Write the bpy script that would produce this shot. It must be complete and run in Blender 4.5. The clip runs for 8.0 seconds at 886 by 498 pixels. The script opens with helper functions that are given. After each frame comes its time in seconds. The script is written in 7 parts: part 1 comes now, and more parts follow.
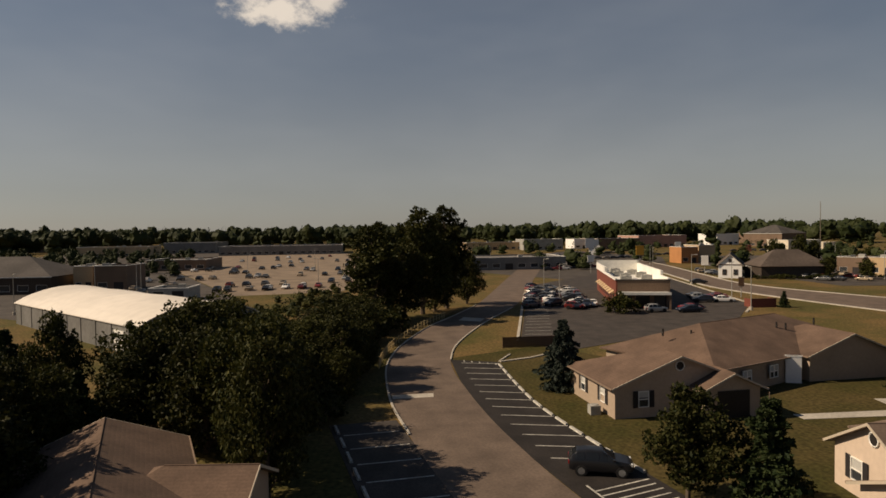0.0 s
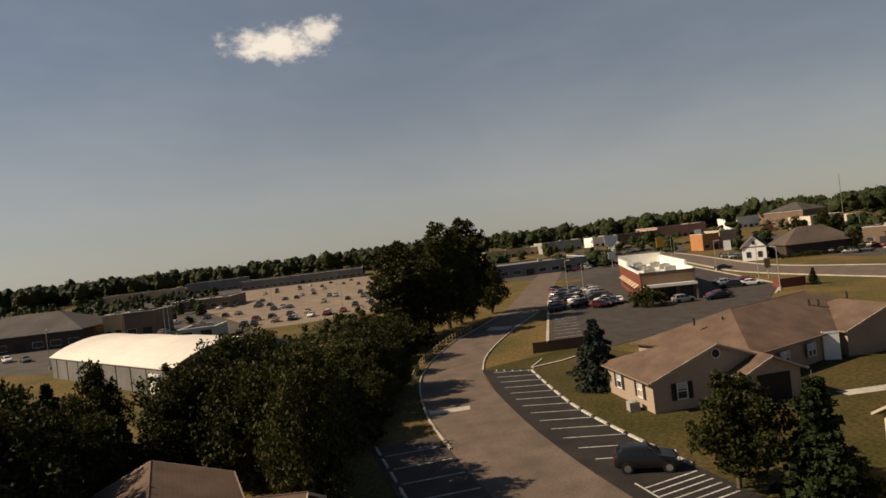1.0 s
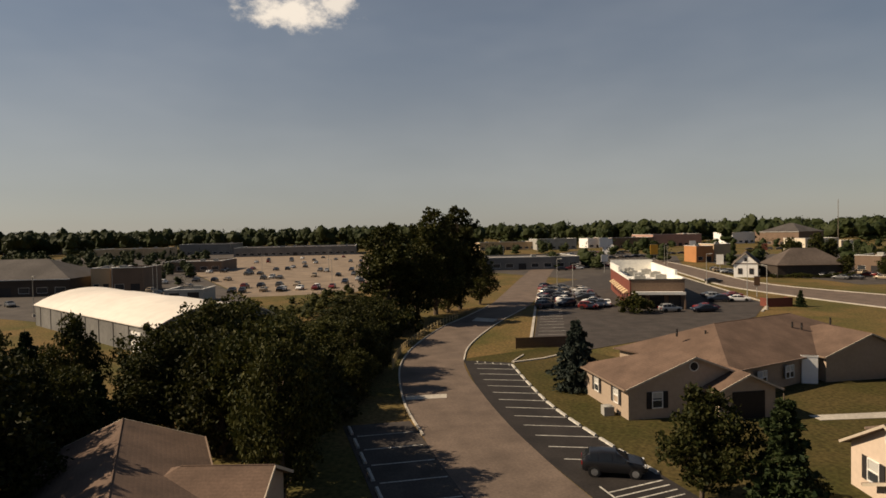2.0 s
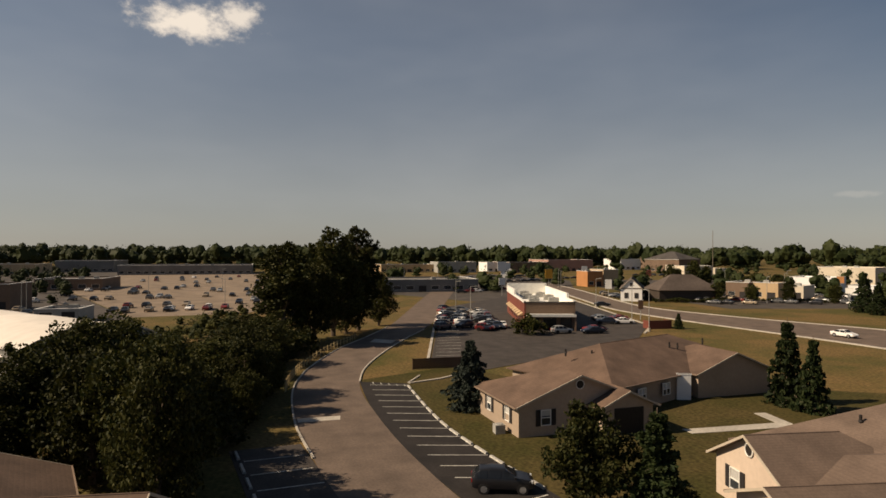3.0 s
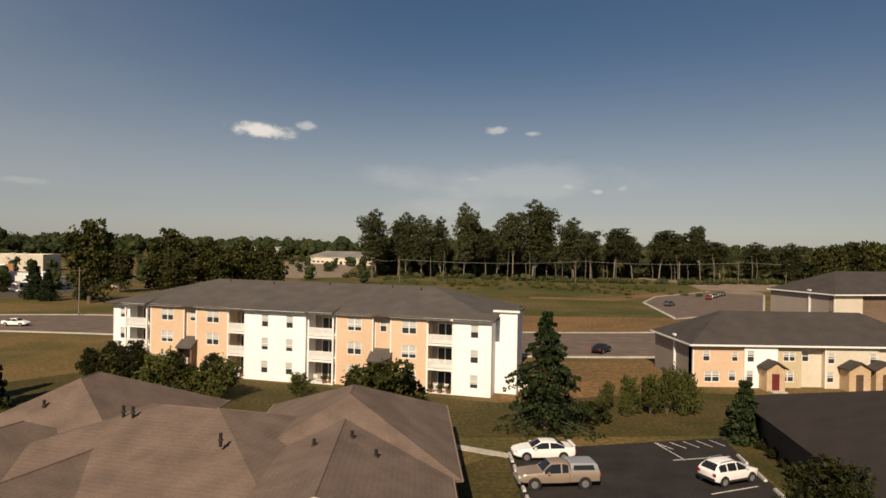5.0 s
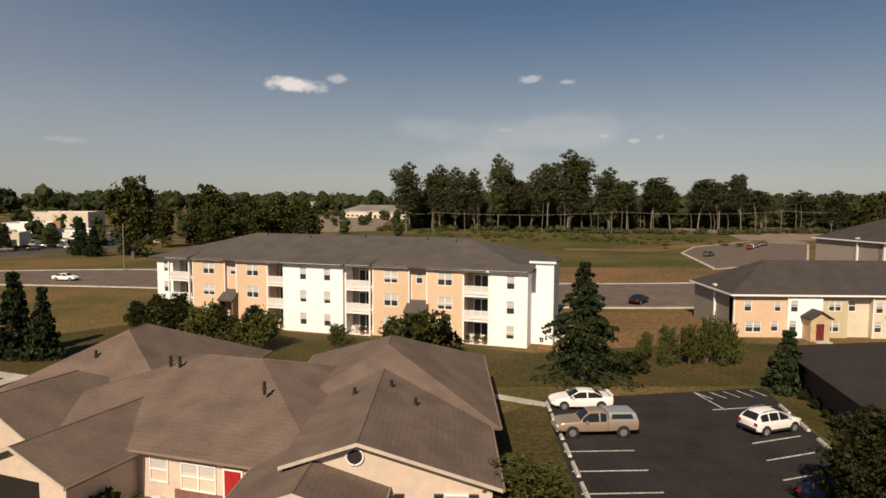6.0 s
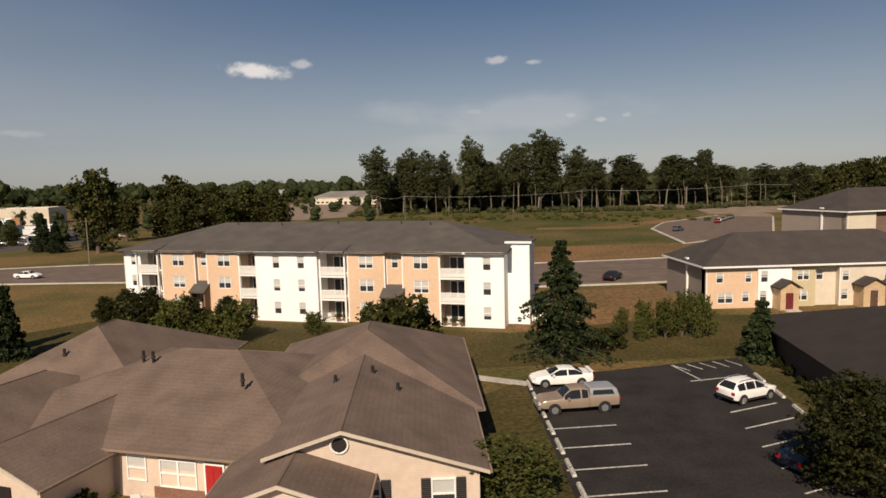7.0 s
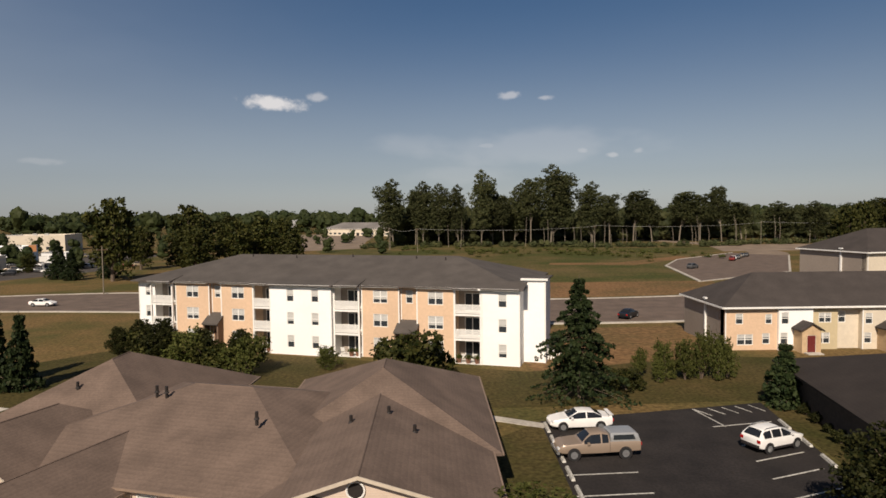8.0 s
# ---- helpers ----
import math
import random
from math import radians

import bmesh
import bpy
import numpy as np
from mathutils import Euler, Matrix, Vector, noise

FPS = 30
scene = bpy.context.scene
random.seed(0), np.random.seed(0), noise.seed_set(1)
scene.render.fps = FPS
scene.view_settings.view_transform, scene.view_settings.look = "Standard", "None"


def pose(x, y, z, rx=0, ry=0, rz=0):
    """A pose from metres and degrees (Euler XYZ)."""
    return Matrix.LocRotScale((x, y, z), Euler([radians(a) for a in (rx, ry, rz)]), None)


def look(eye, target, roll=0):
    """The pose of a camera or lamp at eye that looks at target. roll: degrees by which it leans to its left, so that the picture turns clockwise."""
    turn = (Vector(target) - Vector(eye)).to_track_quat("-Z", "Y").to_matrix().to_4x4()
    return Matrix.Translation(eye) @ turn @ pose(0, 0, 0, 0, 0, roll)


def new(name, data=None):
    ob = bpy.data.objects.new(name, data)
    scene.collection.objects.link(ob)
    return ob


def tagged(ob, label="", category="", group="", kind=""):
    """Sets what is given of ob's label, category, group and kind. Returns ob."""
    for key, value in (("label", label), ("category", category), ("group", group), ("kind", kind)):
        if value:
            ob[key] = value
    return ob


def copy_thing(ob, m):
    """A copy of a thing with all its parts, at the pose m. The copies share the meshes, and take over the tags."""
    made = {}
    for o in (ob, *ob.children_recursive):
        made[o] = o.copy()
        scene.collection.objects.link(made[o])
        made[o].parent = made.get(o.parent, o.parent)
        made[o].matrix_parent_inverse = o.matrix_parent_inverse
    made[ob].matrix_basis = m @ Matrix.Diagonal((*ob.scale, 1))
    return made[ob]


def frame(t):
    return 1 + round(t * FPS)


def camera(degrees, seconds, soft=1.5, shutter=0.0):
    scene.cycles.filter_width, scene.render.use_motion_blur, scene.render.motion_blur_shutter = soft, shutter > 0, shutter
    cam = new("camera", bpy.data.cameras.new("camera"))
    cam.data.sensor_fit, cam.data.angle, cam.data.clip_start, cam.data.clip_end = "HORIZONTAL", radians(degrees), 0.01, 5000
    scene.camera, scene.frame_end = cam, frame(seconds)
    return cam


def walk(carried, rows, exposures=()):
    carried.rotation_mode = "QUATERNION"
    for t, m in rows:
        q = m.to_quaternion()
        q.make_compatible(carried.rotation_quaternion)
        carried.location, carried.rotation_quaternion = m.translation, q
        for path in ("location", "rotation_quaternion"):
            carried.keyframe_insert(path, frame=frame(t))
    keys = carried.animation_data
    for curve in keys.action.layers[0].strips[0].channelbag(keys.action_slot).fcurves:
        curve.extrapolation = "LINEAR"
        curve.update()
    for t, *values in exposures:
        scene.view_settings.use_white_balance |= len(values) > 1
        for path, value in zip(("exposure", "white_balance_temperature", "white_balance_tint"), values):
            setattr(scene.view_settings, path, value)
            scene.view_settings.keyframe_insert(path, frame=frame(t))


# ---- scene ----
def view(x, y, z, turn, tilt, roll):
    """The camera's pose: turned left from +Y, tilted up, rolled clockwise, in degrees."""
    m = Matrix.Translation((x, y, z)) @ Matrix.Rotation(radians(turn), 4, "Z") @ Matrix.Rotation(radians(tilt), 4, "X")
    return m @ Matrix.Rotation(radians(roll), 4, "Y") @ Matrix.Rotation(radians(90), 4, "X")


cam = camera(70, 8.0, soft=1.6)
PATH = [
    (0.0, view(0.06, 0.26, 16.21, 72.87, -1.66, 0.79)),
    (0.5, view(0.16, 0.04, 16.16, 74.05, -0.52, 5.05)),
    (1.0, view(0.19, -0.03, 16.19, 74.43, -0.34, 6.79)),
    (1.2, view(0.23, 0.07, 16.24, 74.54, -0.66, 6.79)),
    (2.3, view(0.30, 0.30, 16.34, 74.26, -0.80, -0.72)),
    (2.5, view(0.45, 0.35, 16.29, 74.80, 0.64, -0.45)),
    (3.0, view(0.61, 0.63, 16.11, 65.20, 0.30, -0.10)),
    (3.5, view(0.15, -0.05, 16.16, 46.95, -0.68, 0.52)),
    (4.0, view(0.48, -1.03, 16.25, 27.40, -0.25, 0.85)),
    (4.5, view(0.21, -1.06, 16.33, 12.20, -0.90, 1.35)),
    (5.0, view(0.00, -0.60, 16.33, -1.60, -0.16, -1.05)),
    (5.2, view(-0.07, -0.33, 16.24, -0.92, -0.89, 0.50)),
    (6.3, view(-0.23, -0.13, 16.12, 1.75, -5.00, -0.60)),
    (6.5, view(-0.29, 0.08, 15.93, 1.22, -5.09, -0.10)),
    (7.0, view(-0.49, 0.27, 16.04, -1.12, -5.96, 1.50)),
    (7.5, view(-0.77, 0.49, 16.20, -0.45, -3.21, -0.08)),
    (8.0, view(-1.02, 0.73, 16.39, -0.20, -3.02, 0.66)),
]
walk(cam, PATH, exposures=[(0.0, -0.08, 7400, 13), (1.0, 0.20, 7400, 12), (2.5, 0.20, 7400, 12), (3.5, 0.10, 7400, 14), (5.0, 0.22, 7000, 13), (7.0, 0.20, 6650, 14), (8.0, 0.15, 6350, 13)])

# ---------------------------------------------------------------- light
SUN_EL, SUN_AZ = radians(39), radians(196)
TO_SUN = Vector((math.sin(SUN_AZ) * math.cos(SUN_EL), math.cos(SUN_AZ) * math.cos(SUN_EL), math.sin(SUN_EL)))
world = bpy.data.worlds.new("sky")
scene.world = world
world.use_nodes = True
wn = world.node_tree
sky = wn.nodes.new("ShaderNodeTexSky")
sky.sky_type, sky.sun_disc = "NISHITA", False
sky.sun_elevation, sky.sun_rotation = SUN_EL, SUN_AZ
sky.altitude, sky.air_density, sky.dust_density, sky.ozone_density = 0, 0.9, 0.3, 1.2
wn.nodes["Background"].inputs["Strength"].default_value = 0.041
N, L = wn.nodes, wn.links
way = N.new("ShaderNodeTexCoord").outputs["Generated"]
part_xyz = N.new("ShaderNodeSeparateXYZ")
L.new(way, part_xyz.inputs[0])


def calc(op, a, b=None, clamp=False):
    """One arithmetic node of the sky; a and b are sockets or numbers."""
    n = N.new("ShaderNodeMath")
    n.operation, n.use_clamp = op, clamp
    for k, v in enumerate((a, b)):
        if isinstance(v, (int, float)):
            n.inputs[k].default_value = v
        elif v is not None:
            L.new(v, n.inputs[k])
    return n.outputs[0]


def ramped(value, a, b, lo, hi, smooth=True):
    n = N.new("ShaderNodeMapRange")
    n.interpolation_type = "SMOOTHSTEP" if smooth else "LINEAR"
    for k, v in zip(("From Min", "From Max", "To Min", "To Max"), (a, b, lo, hi)):
        n.inputs[k].default_value = v
    L.new(value, n.inputs["Value"])
    return n.outputs["Result"]


def sky_noise(scale, detail, stretch=1.0):
    n, m = N.new("ShaderNodeTexNoise"), N.new("ShaderNodeMapping")
    m.inputs["Scale"].default_value = (1, 1, stretch)
    n.inputs["Scale"].default_value, n.inputs["Detail"].default_value, n.inputs["Roughness"].default_value = scale, detail, 0.6
    L.new(way, m.inputs["Vector"]), L.new(m.outputs["Vector"], n.inputs["Vector"])
    return n.outputs["Fac"]


def dotted(v):
    n = N.new("ShaderNodeVectorMath")
    n.operation = "DOT_PRODUCT"
    L.new(way, n.inputs[0])
    n.inputs[1].default_value = v
    return n.outputs["Value"]


# milky air towards the horizon
haze = N.new("ShaderNodeHueSaturation")
L.new(ramped(part_xyz.outputs["Z"], 0.0, 0.34, 0.45, 1.25), haze.inputs["Saturation"])
L.new(sky.outputs["Color"], haze.inputs["Color"])
cool = N.new("ShaderNodeMix")
cool.data_type, cool.blend_type = "RGBA", "MULTIPLY"
cool.inputs["B"].default_value = (0.97, 1.0, 1.03, 1)
L.new(ramped(part_xyz.outputs["Z"], 0.0, 0.30, 1.0, 0.0), cool.inputs["Factor"]), L.new(haze.outputs["Color"], cool.inputs["A"])
west = ramped(dotted((-1, 0, 0)), 0.05, 0.95, 0.12, 1.0)   # the thin high cloud thickens to the west
veil = calc("MULTIPLY", ramped(sky_noise(1.5, 4, 3.0), 0.30, 0.9, 0.15, 0.29), calc("MULTIPLY", west, ramped(part_xyz.outputs["Z"], 0.0, 0.10, 0.6, 1.0)))
# small fair-weather clouds: turn, height, width and thickness in degrees
puffs, curls = sky_noise(75, 7, 1.5), sky_noise(24, 5, 1.4)
ragged = calc("ADD", calc("MULTIPLY", puffs, 0.7), calc("MULTIPLY", curls, 1.6))
soft_puffs = calc("ADD", calc("MULTIPLY", sky_noise(7, 3, 2.2), 1.9), 0.15)
cover = None
for turn, up, wide, thick, dense in ((87.0, 18.7, 10.2, 3.4, 1.0), (83.0, 19.6, 4.6, 2.4, 0.9), (14.5, 9.8, 6.2, 1.6, 0.8), (10.6, 10.4, 2.6, 1.0, 0.4), (-6.4, 10.5, 2.4, 0.8, 0.4), (-9.4, 10.2, 1.9, 0.6, 0.35), (-4.2, 6.2, 2.4, 0.6, 0.2), (-12.6, 5.6, 1.6, 0.6, 0.28), (-15.2, 5.1, 1.6, 0.6, 0.3), (-17.3, 5.4, 1.3, 0.6, 0.22), (32.0, 4.5, 4.5, 0.7, 0.12), (-7.0, 6.0, 30.0, 4.6, 0.13), (-2.0, 3.6, 18.0, 2.4, 0.10)):
    az, el = radians(turn), radians(up)
    u = calc("DIVIDE", dotted((math.cos(az), math.sin(az), 0)), radians(wide) / 2)
    v = calc("DIVIDE", dotted((math.sin(az) * math.sin(el), -math.cos(az) * math.sin(el), math.cos(el))), radians(thick) / 2)
    r = calc("SQRT", calc("ADD", calc("MULTIPLY", u, u), calc("MULTIPLY", v, v)))
    front = calc("GREATER_THAN", dotted((-math.sin(az), math.cos(az), 0)), 0.3)
    body = ramped(calc("SUBTRACT", ragged if wide < 15 else soft_puffs, calc("MULTIPLY", r, 0.95)), 0.24, 0.92, 0.0, dense)
    body = calc("MULTIPLY", body, front)
    cover = body if cover is None else calc("MAXIMUM", cover, body)
thin, white = N.new("ShaderNodeMix"), N.new("ShaderNodeMix")
thin.data_type = white.data_type = "RGBA"
thin.inputs["B"].default_value, white.inputs["B"].default_value = (14.6, 15.4, 16.4, 1), (18.5, 17.6, 16.4, 1)
L.new(veil, thin.inputs["Factor"]), L.new(cool.outputs["Result"], thin.inputs["A"])
L.new(cover, white.inputs["Factor"]), L.new(thin.outputs["Result"], white.inputs["A"])
L.new(white.outputs["Result"], wn.nodes["Background"].inputs["Color"])
sun_data = bpy.data.lights.new("sun", "SUN")
sun_data.energy, sun_data.angle, sun_data.color = 5.0, radians(0.55), (1.0, 0.87, 0.70)
sun = new("sun", sun_data)
sun.matrix_world = look(TO_SUN * 400, (0, 0, 0))

# ---------------------------------------------------------------- materials
def mat(name, col, rough=0.85, var=0.25, scale=2.0, big=0.15, bump=0.25, metal=0.0, bands=0.0, band_scale=4.0, rand=0.0, spec=0.3):
    """Procedural surface: fine grain, broad stains, optional horizontal courses and a tone that differs per object."""
    m = bpy.data.materials.new(name)
    m.use_nodes = True
    nt = m.node_tree
    N, L = nt.nodes, nt.links
    bsdf = N["Principled BSDF"]
    bsdf.inputs["Roughness"].default_value, bsdf.inputs["Metallic"].default_value = rough, metal
    bsdf.inputs["Specular IOR Level"].default_value = spec
    tc = N.new("ShaderNodeTexCoord")
    fine, broad = N.new("ShaderNodeTexNoise"), N.new("ShaderNodeTexNoise")
    fine.inputs["Scale"].default_value, fine.inputs["Detail"].default_value = scale, 6
    broad.inputs["Scale"].default_value, broad.inputs["Detail"].default_value = scale * 0.07, 4
    L.new(tc.outputs["Object"], fine.inputs["Vector"]), L.new(tc.outputs["Object"], broad.inputs["Vector"])

    def ramp(src, amount, lo=0.3, hi=0.7):
        r = N.new("ShaderNodeMapRange")
        r.inputs["From Min"].default_value, r.inputs["From Max"].default_value = lo, hi
        r.inputs["To Min"].default_value, r.inputs["To Max"].default_value = 1 - amount, 1 + amount
        L.new(src, r.inputs["Value"])
        return r.outputs["Result"]

    def times(a, b):
        k = N.new("ShaderNodeMath")
        k.operation = "MULTIPLY"
        L.new(a, k.inputs[0]), L.new(b, k.inputs[1])
        return k.outputs[0]

    tone = times(ramp(fine.outputs["Fac"], var), ramp(broad.outputs["Fac"], big))
    height = fine.outputs["Fac"]
    if bands:
        wave = N.new("ShaderNodeTexWave")
        wave.bands_direction, wave.wave_profile = "Z", "SAW"
        wave.inputs["Scale"].default_value, wave.inputs["Distortion"].default_value = band_scale, 0.15
        L.new(tc.outputs["Object"], wave.inputs["Vector"])
        tone = times(tone, ramp(wave.outputs["Fac"], bands, 0, 1))
        height = wave.outputs["Fac"]
    if rand:
        info = N.new("ShaderNodeObjectInfo")
        tone = times(tone, ramp(info.outputs["Random"], rand, 0, 1))
    mix = N.new("ShaderNodeMix")
    mix.data_type, mix.blend_type = "RGBA", "MULTIPLY"
    mix.inputs["Factor"].default_value = 1
    mix.inputs["A"].default_value = (*col, 1)
    L.new(tone, mix.inputs["B"])
    L.new(mix.outputs["Result"], bsdf.inputs["Base Color"])
    if bump:
        b = N.new("ShaderNodeBump")
        b.inputs["Strength"].default_value, b.inputs["Distance"].default_value = bump, 0.03
        L.new(height, b.inputs["Height"]), L.new(b.outputs["Normal"], bsdf.inputs["Normal"])
    return m


def two_tone(name, a, b, scale, scale2, rough=0.95, bump=0.4, lo=0.42, hi=0.6, dirt=None):
    """Ground cover of two colours in uneven patches, with a fine grain over it."""
    m = bpy.data.materials.new(name)
    m.use_nodes = True
    N, L = m.node_tree.nodes, m.node_tree.links
    bsdf = N["Principled BSDF"]
    bsdf.inputs["Roughness"].default_value, bsdf.inputs["Specular IOR Level"].default_value = rough, 0.1
    tc = N.new("ShaderNodeTexCoord")
    n1, n2 = N.new("ShaderNodeTexNoise"), N.new("ShaderNodeTexNoise")
    n1.inputs["Scale"].default_value, n1.inputs["Detail"].default_value, n1.inputs["Roughness"].default_value = scale, 8, 0.65
    n2.inputs["Scale"].default_value, n2.inputs["Detail"].default_value = scale2, 5
    r = N.new("ShaderNodeMapRange")
    r.inputs["From Min"].default_value, r.inputs["From Max"].default_value = lo, hi
    mix = N.new("ShaderNodeMix")
    mix.data_type = "RGBA"
    mix.inputs["A"].default_value, mix.inputs["B"].default_value = (*a, 1), (*b, 1)
    g = N.new("ShaderNodeMapRange")
    g.inputs["From Min"].default_value, g.inputs["From Max"].default_value = 0.3, 0.7
    g.inputs["To Min"].default_value, g.inputs["To Max"].default_value = 0.55, 1.4
    mul = N.new("ShaderNodeMix")
    mul.data_type, mul.blend_type = "RGBA", "MULTIPLY"
    mul.inputs["Factor"].default_value = 1
    bp = N.new("ShaderNodeBump")
    bp.inputs["Strength"].default_value, bp.inputs["Distance"].default_value = bump, 0.08
    for n in (n1, n2):
        L.new(tc.outputs["Object"], n.inputs["Vector"])
    L.new(n1.outputs["Fac"], r.inputs["Value"]), L.new(r.outputs["Result"], mix.inputs["Factor"])
    L.new(n2.outputs["Fac"], g.inputs["Value"]), L.new(mix.outputs["Result"], mul.inputs["A"]), L.new(g.outputs["Result"], mul.inputs["B"])
    L.new(mul.outputs["Result"], bsdf.inputs["Base Color"])
    L.new(n2.outputs["Fac"], bp.inputs["Height"]), L.new(bp.outputs["Normal"], bsdf.inputs["Normal"])
    return m


def leaf_mat(name, a, b, through_light=0.25):
    """Leaves whose green differs from leaf to leaf and tree to tree, with some light coming through."""
    m = bpy.data.materials.new(name)
    m.use_nodes = True
    N, L = m.node_tree.nodes, m.node_tree.links
    bsdf, out = N["Principled BSDF"], N["Material Output"]
    bsdf.inputs["Roughness"].default_value, bsdf.inputs["Specular IOR Level"].default_value = 0.65, 0.12
    geo, info = N.new("ShaderNodeNewGeometry"), N.new("ShaderNodeObjectInfo")
    mix, hue = N.new("ShaderNodeMix"), N.new("ShaderNodeHueSaturation")
    mix.data_type = "RGBA"
    mix.inputs["A"].default_value, mix.inputs["B"].default_value = (*a, 1), (*b, 1)
    r = N.new("ShaderNodeMapRange")
    r.inputs["To Min"].default_value, r.inputs["To Max"].default_value = 0.75, 1.25
    tr, sh = N.new("ShaderNodeBsdfTranslucent"), N.new("ShaderNodeMixShader")
    sh.inputs["Fac"].default_value = through_light
    L.new(geo.outputs["Random Per Island"], mix.inputs["Factor"])
    L.new(info.outputs["Random"], r.inputs["Value"])
    L.new(mix.outputs["Result"], hue.inputs["Color"]), L.new(r.outputs["Result"], hue.inputs["Value"])
    L.new(hue.outputs["Color"], bsdf.inputs["Base Color"]), L.new(hue.outputs["Color"], tr.inputs["Color"])
    L.new(bsdf.outputs["BSDF"], sh.inputs[1]), L.new(tr.outputs["BSDF"], sh.inputs[2])
    L.new(sh.outputs["Shader"], out.inputs["Surface"])
    return m


def glass_mat(name, col, rough=0.08):
    m = bpy.data.materials.new(name)
    m.use_nodes = True
    bsdf = m.node_tree.nodes["Principled BSDF"]
    bsdf.inputs["Base Color"].default_value = (*col, 1)
    bsdf.inputs["Roughness"].default_value, bsdf.inputs["Specular IOR Level"].default_value = rough, 0.4
    return m


GRASS = two_tone("dry_grass", (0.150, 0.098, 0.039), (0.080, 0.071, 0.023), 0.055, 2.5)
LAWN = two_tone("mown_lawn", (0.044, 0.042, 0.012), (0.090, 0.064, 0.025), 0.12, 3.0, lo=0.35, hi=0.7)
MEADOW = two_tone("green_meadow", (0.058, 0.062, 0.017), (0.120, 0.088, 0.036), 0.03, 1.2)
EARTH = two_tone("bare_brown_earth", (0.190, 0.108, 0.050), (0.124, 0.084, 0.036), 0.05, 1.5)
ASPHALT = mat("dark_asphalt", (0.022, 0.018, 0.016), 0.9, 0.3, 6, 0.3, 0.3)
LOT_GREY = mat("faded_dark_asphalt", (0.052, 0.043, 0.037), 0.9, 0.3, 6, 0.3, 0.3)
ROAD = mat("worn_grey_asphalt", (0.128, 0.094, 0.072), 0.9, 0.16, 5, 0.22, 0.3)
PALE_LOT = mat("sun_bleached_asphalt", (0.210, 0.158, 0.112), 0.9, 0.15, 2, 0.25, 0.2)
TARMAC = mat("brown_grey_tarmac", (0.066, 0.055, 0.046), 0.9, 0.2, 3, 0.3, 0.2)
CONCRETE = mat("pale_concrete", (0.420, 0.380, 0.320), 0.9, 0.2, 4, 0.2, 0.3)
PAINT = mat("white_road_paint", (0.430, 0.410, 0.365), 0.8, 0.45, 7, 0.25, 0.1)
SHINGLE = mat("brown_asphalt_shingles", (0.138, 0.098, 0.075), 0.9, 0.12, 7, 0.20, 0.3, bands=0.06, band_scale=3.2)
SHINGLE_GREY = mat("grey_asphalt_shingles", (0.080, 0.069, 0.060), 0.9, 0.12, 7, 0.16, 0.3, bands=0.06, band_scale=3.2)
SHINGLE_DARK = mat("dark_asphalt_shingles", (0.052, 0.043, 0.038), 0.9, 0.12, 7, 0.16, 0.3, bands=0.06, band_scale=3.2)
# dark shingles lowered further: vignetting is put into the roof colour
SHINGLE_VIGNETTED = mat("vignetted_dark_shingles", (0.032, 0.025, 0.021), 0.9, 0.12, 7, 0.16, 0.3, bands=0.06, band_scale=3.2)
SIDING_WHITE = mat("white_lap_siding", (0.850, 0.835, 0.800), 0.6, 0.02, 3, 0.04, 0.2, bands=0.05, band_scale=2.6)
SIDING_TAN = mat("tan_lap_siding", (0.640, 0.450, 0.300), 0.65, 0.06, 3, 0.06, 0.35, bands=0.07, band_scale=2.6)
SIDING_OLIVE = mat("olive_tan_lap_siding", (0.520, 0.430, 0.270), 0.65, 0.06, 3, 0.06, 0.35, bands=0.07, band_scale=2.6)
SIDING_CREAM = mat("cream_lap_siding", (0.620, 0.540, 0.420), 0.65, 0.06, 3, 0.06, 0.35, bands=0.06, band_scale=2.6)
SIDING_PINK = mat("beige_lap_siding", (0.600, 0.480, 0.380), 0.65, 0.06, 3, 0.07, 0.35, bands=0.06, band_scale=2.6)
# beige siding dimmed: the gable wall's shade is put into the colour
SIDING_BEIGE_SHADED = mat("shaded_beige_lap_siding", (0.400, 0.310, 0.235), 0.65, 0.06, 3, 0.07, 0.35, bands=0.06, band_scale=2.6)
# darker copy of the brown shingles, with vignetting and shade in the colour
SHINGLE_SHADED = mat("shaded_brown_shingles", (0.124, 0.080, 0.057), 0.9, 0.14, 7, 0.24, 0.3, bands=0.06, band_scale=3.2)
BRICK = mat("red_brown_brick", (0.220, 0.110, 0.070), 0.85, 0.3, 14, 0.1, 0.5, bands=0.2, band_scale=4)
TRIM = mat("white_trim", (0.760, 0.740, 0.690), 0.5, 0.06, 4, 0.05, 0.05)
TRIM_BEIGE = mat("beige_trim", (0.480, 0.410, 0.320), 0.6, 0.08, 4, 0.08, 0.05)
GUTTER = mat("brown_gutter", (0.230, 0.165, 0.120), 0.6, 0.08, 4, 0.08, 0.05)
SHUTTER = mat("dark_shutter", (0.030, 0.026, 0.026), 0.6, 0.1, 4, 0.05, 0.2, bands=0.2, band_scale=8)
RED_DOOR = mat("red_door_paint", (0.340, 0.020, 0.018), 0.45, 0.08, 4, 0.05, 0.05)
# also stands in for the shaded wall of the lot bungalow
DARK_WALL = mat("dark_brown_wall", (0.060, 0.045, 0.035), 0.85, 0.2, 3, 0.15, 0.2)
MAROON = mat("maroon_door_paint", (0.130, 0.022, 0.020), 0.5, 0.08, 4, 0.05, 0.05)
BROWN = mat("brown_wood", (0.090, 0.050, 0.030), 0.8, 0.3, 5, 0.2, 0.3)
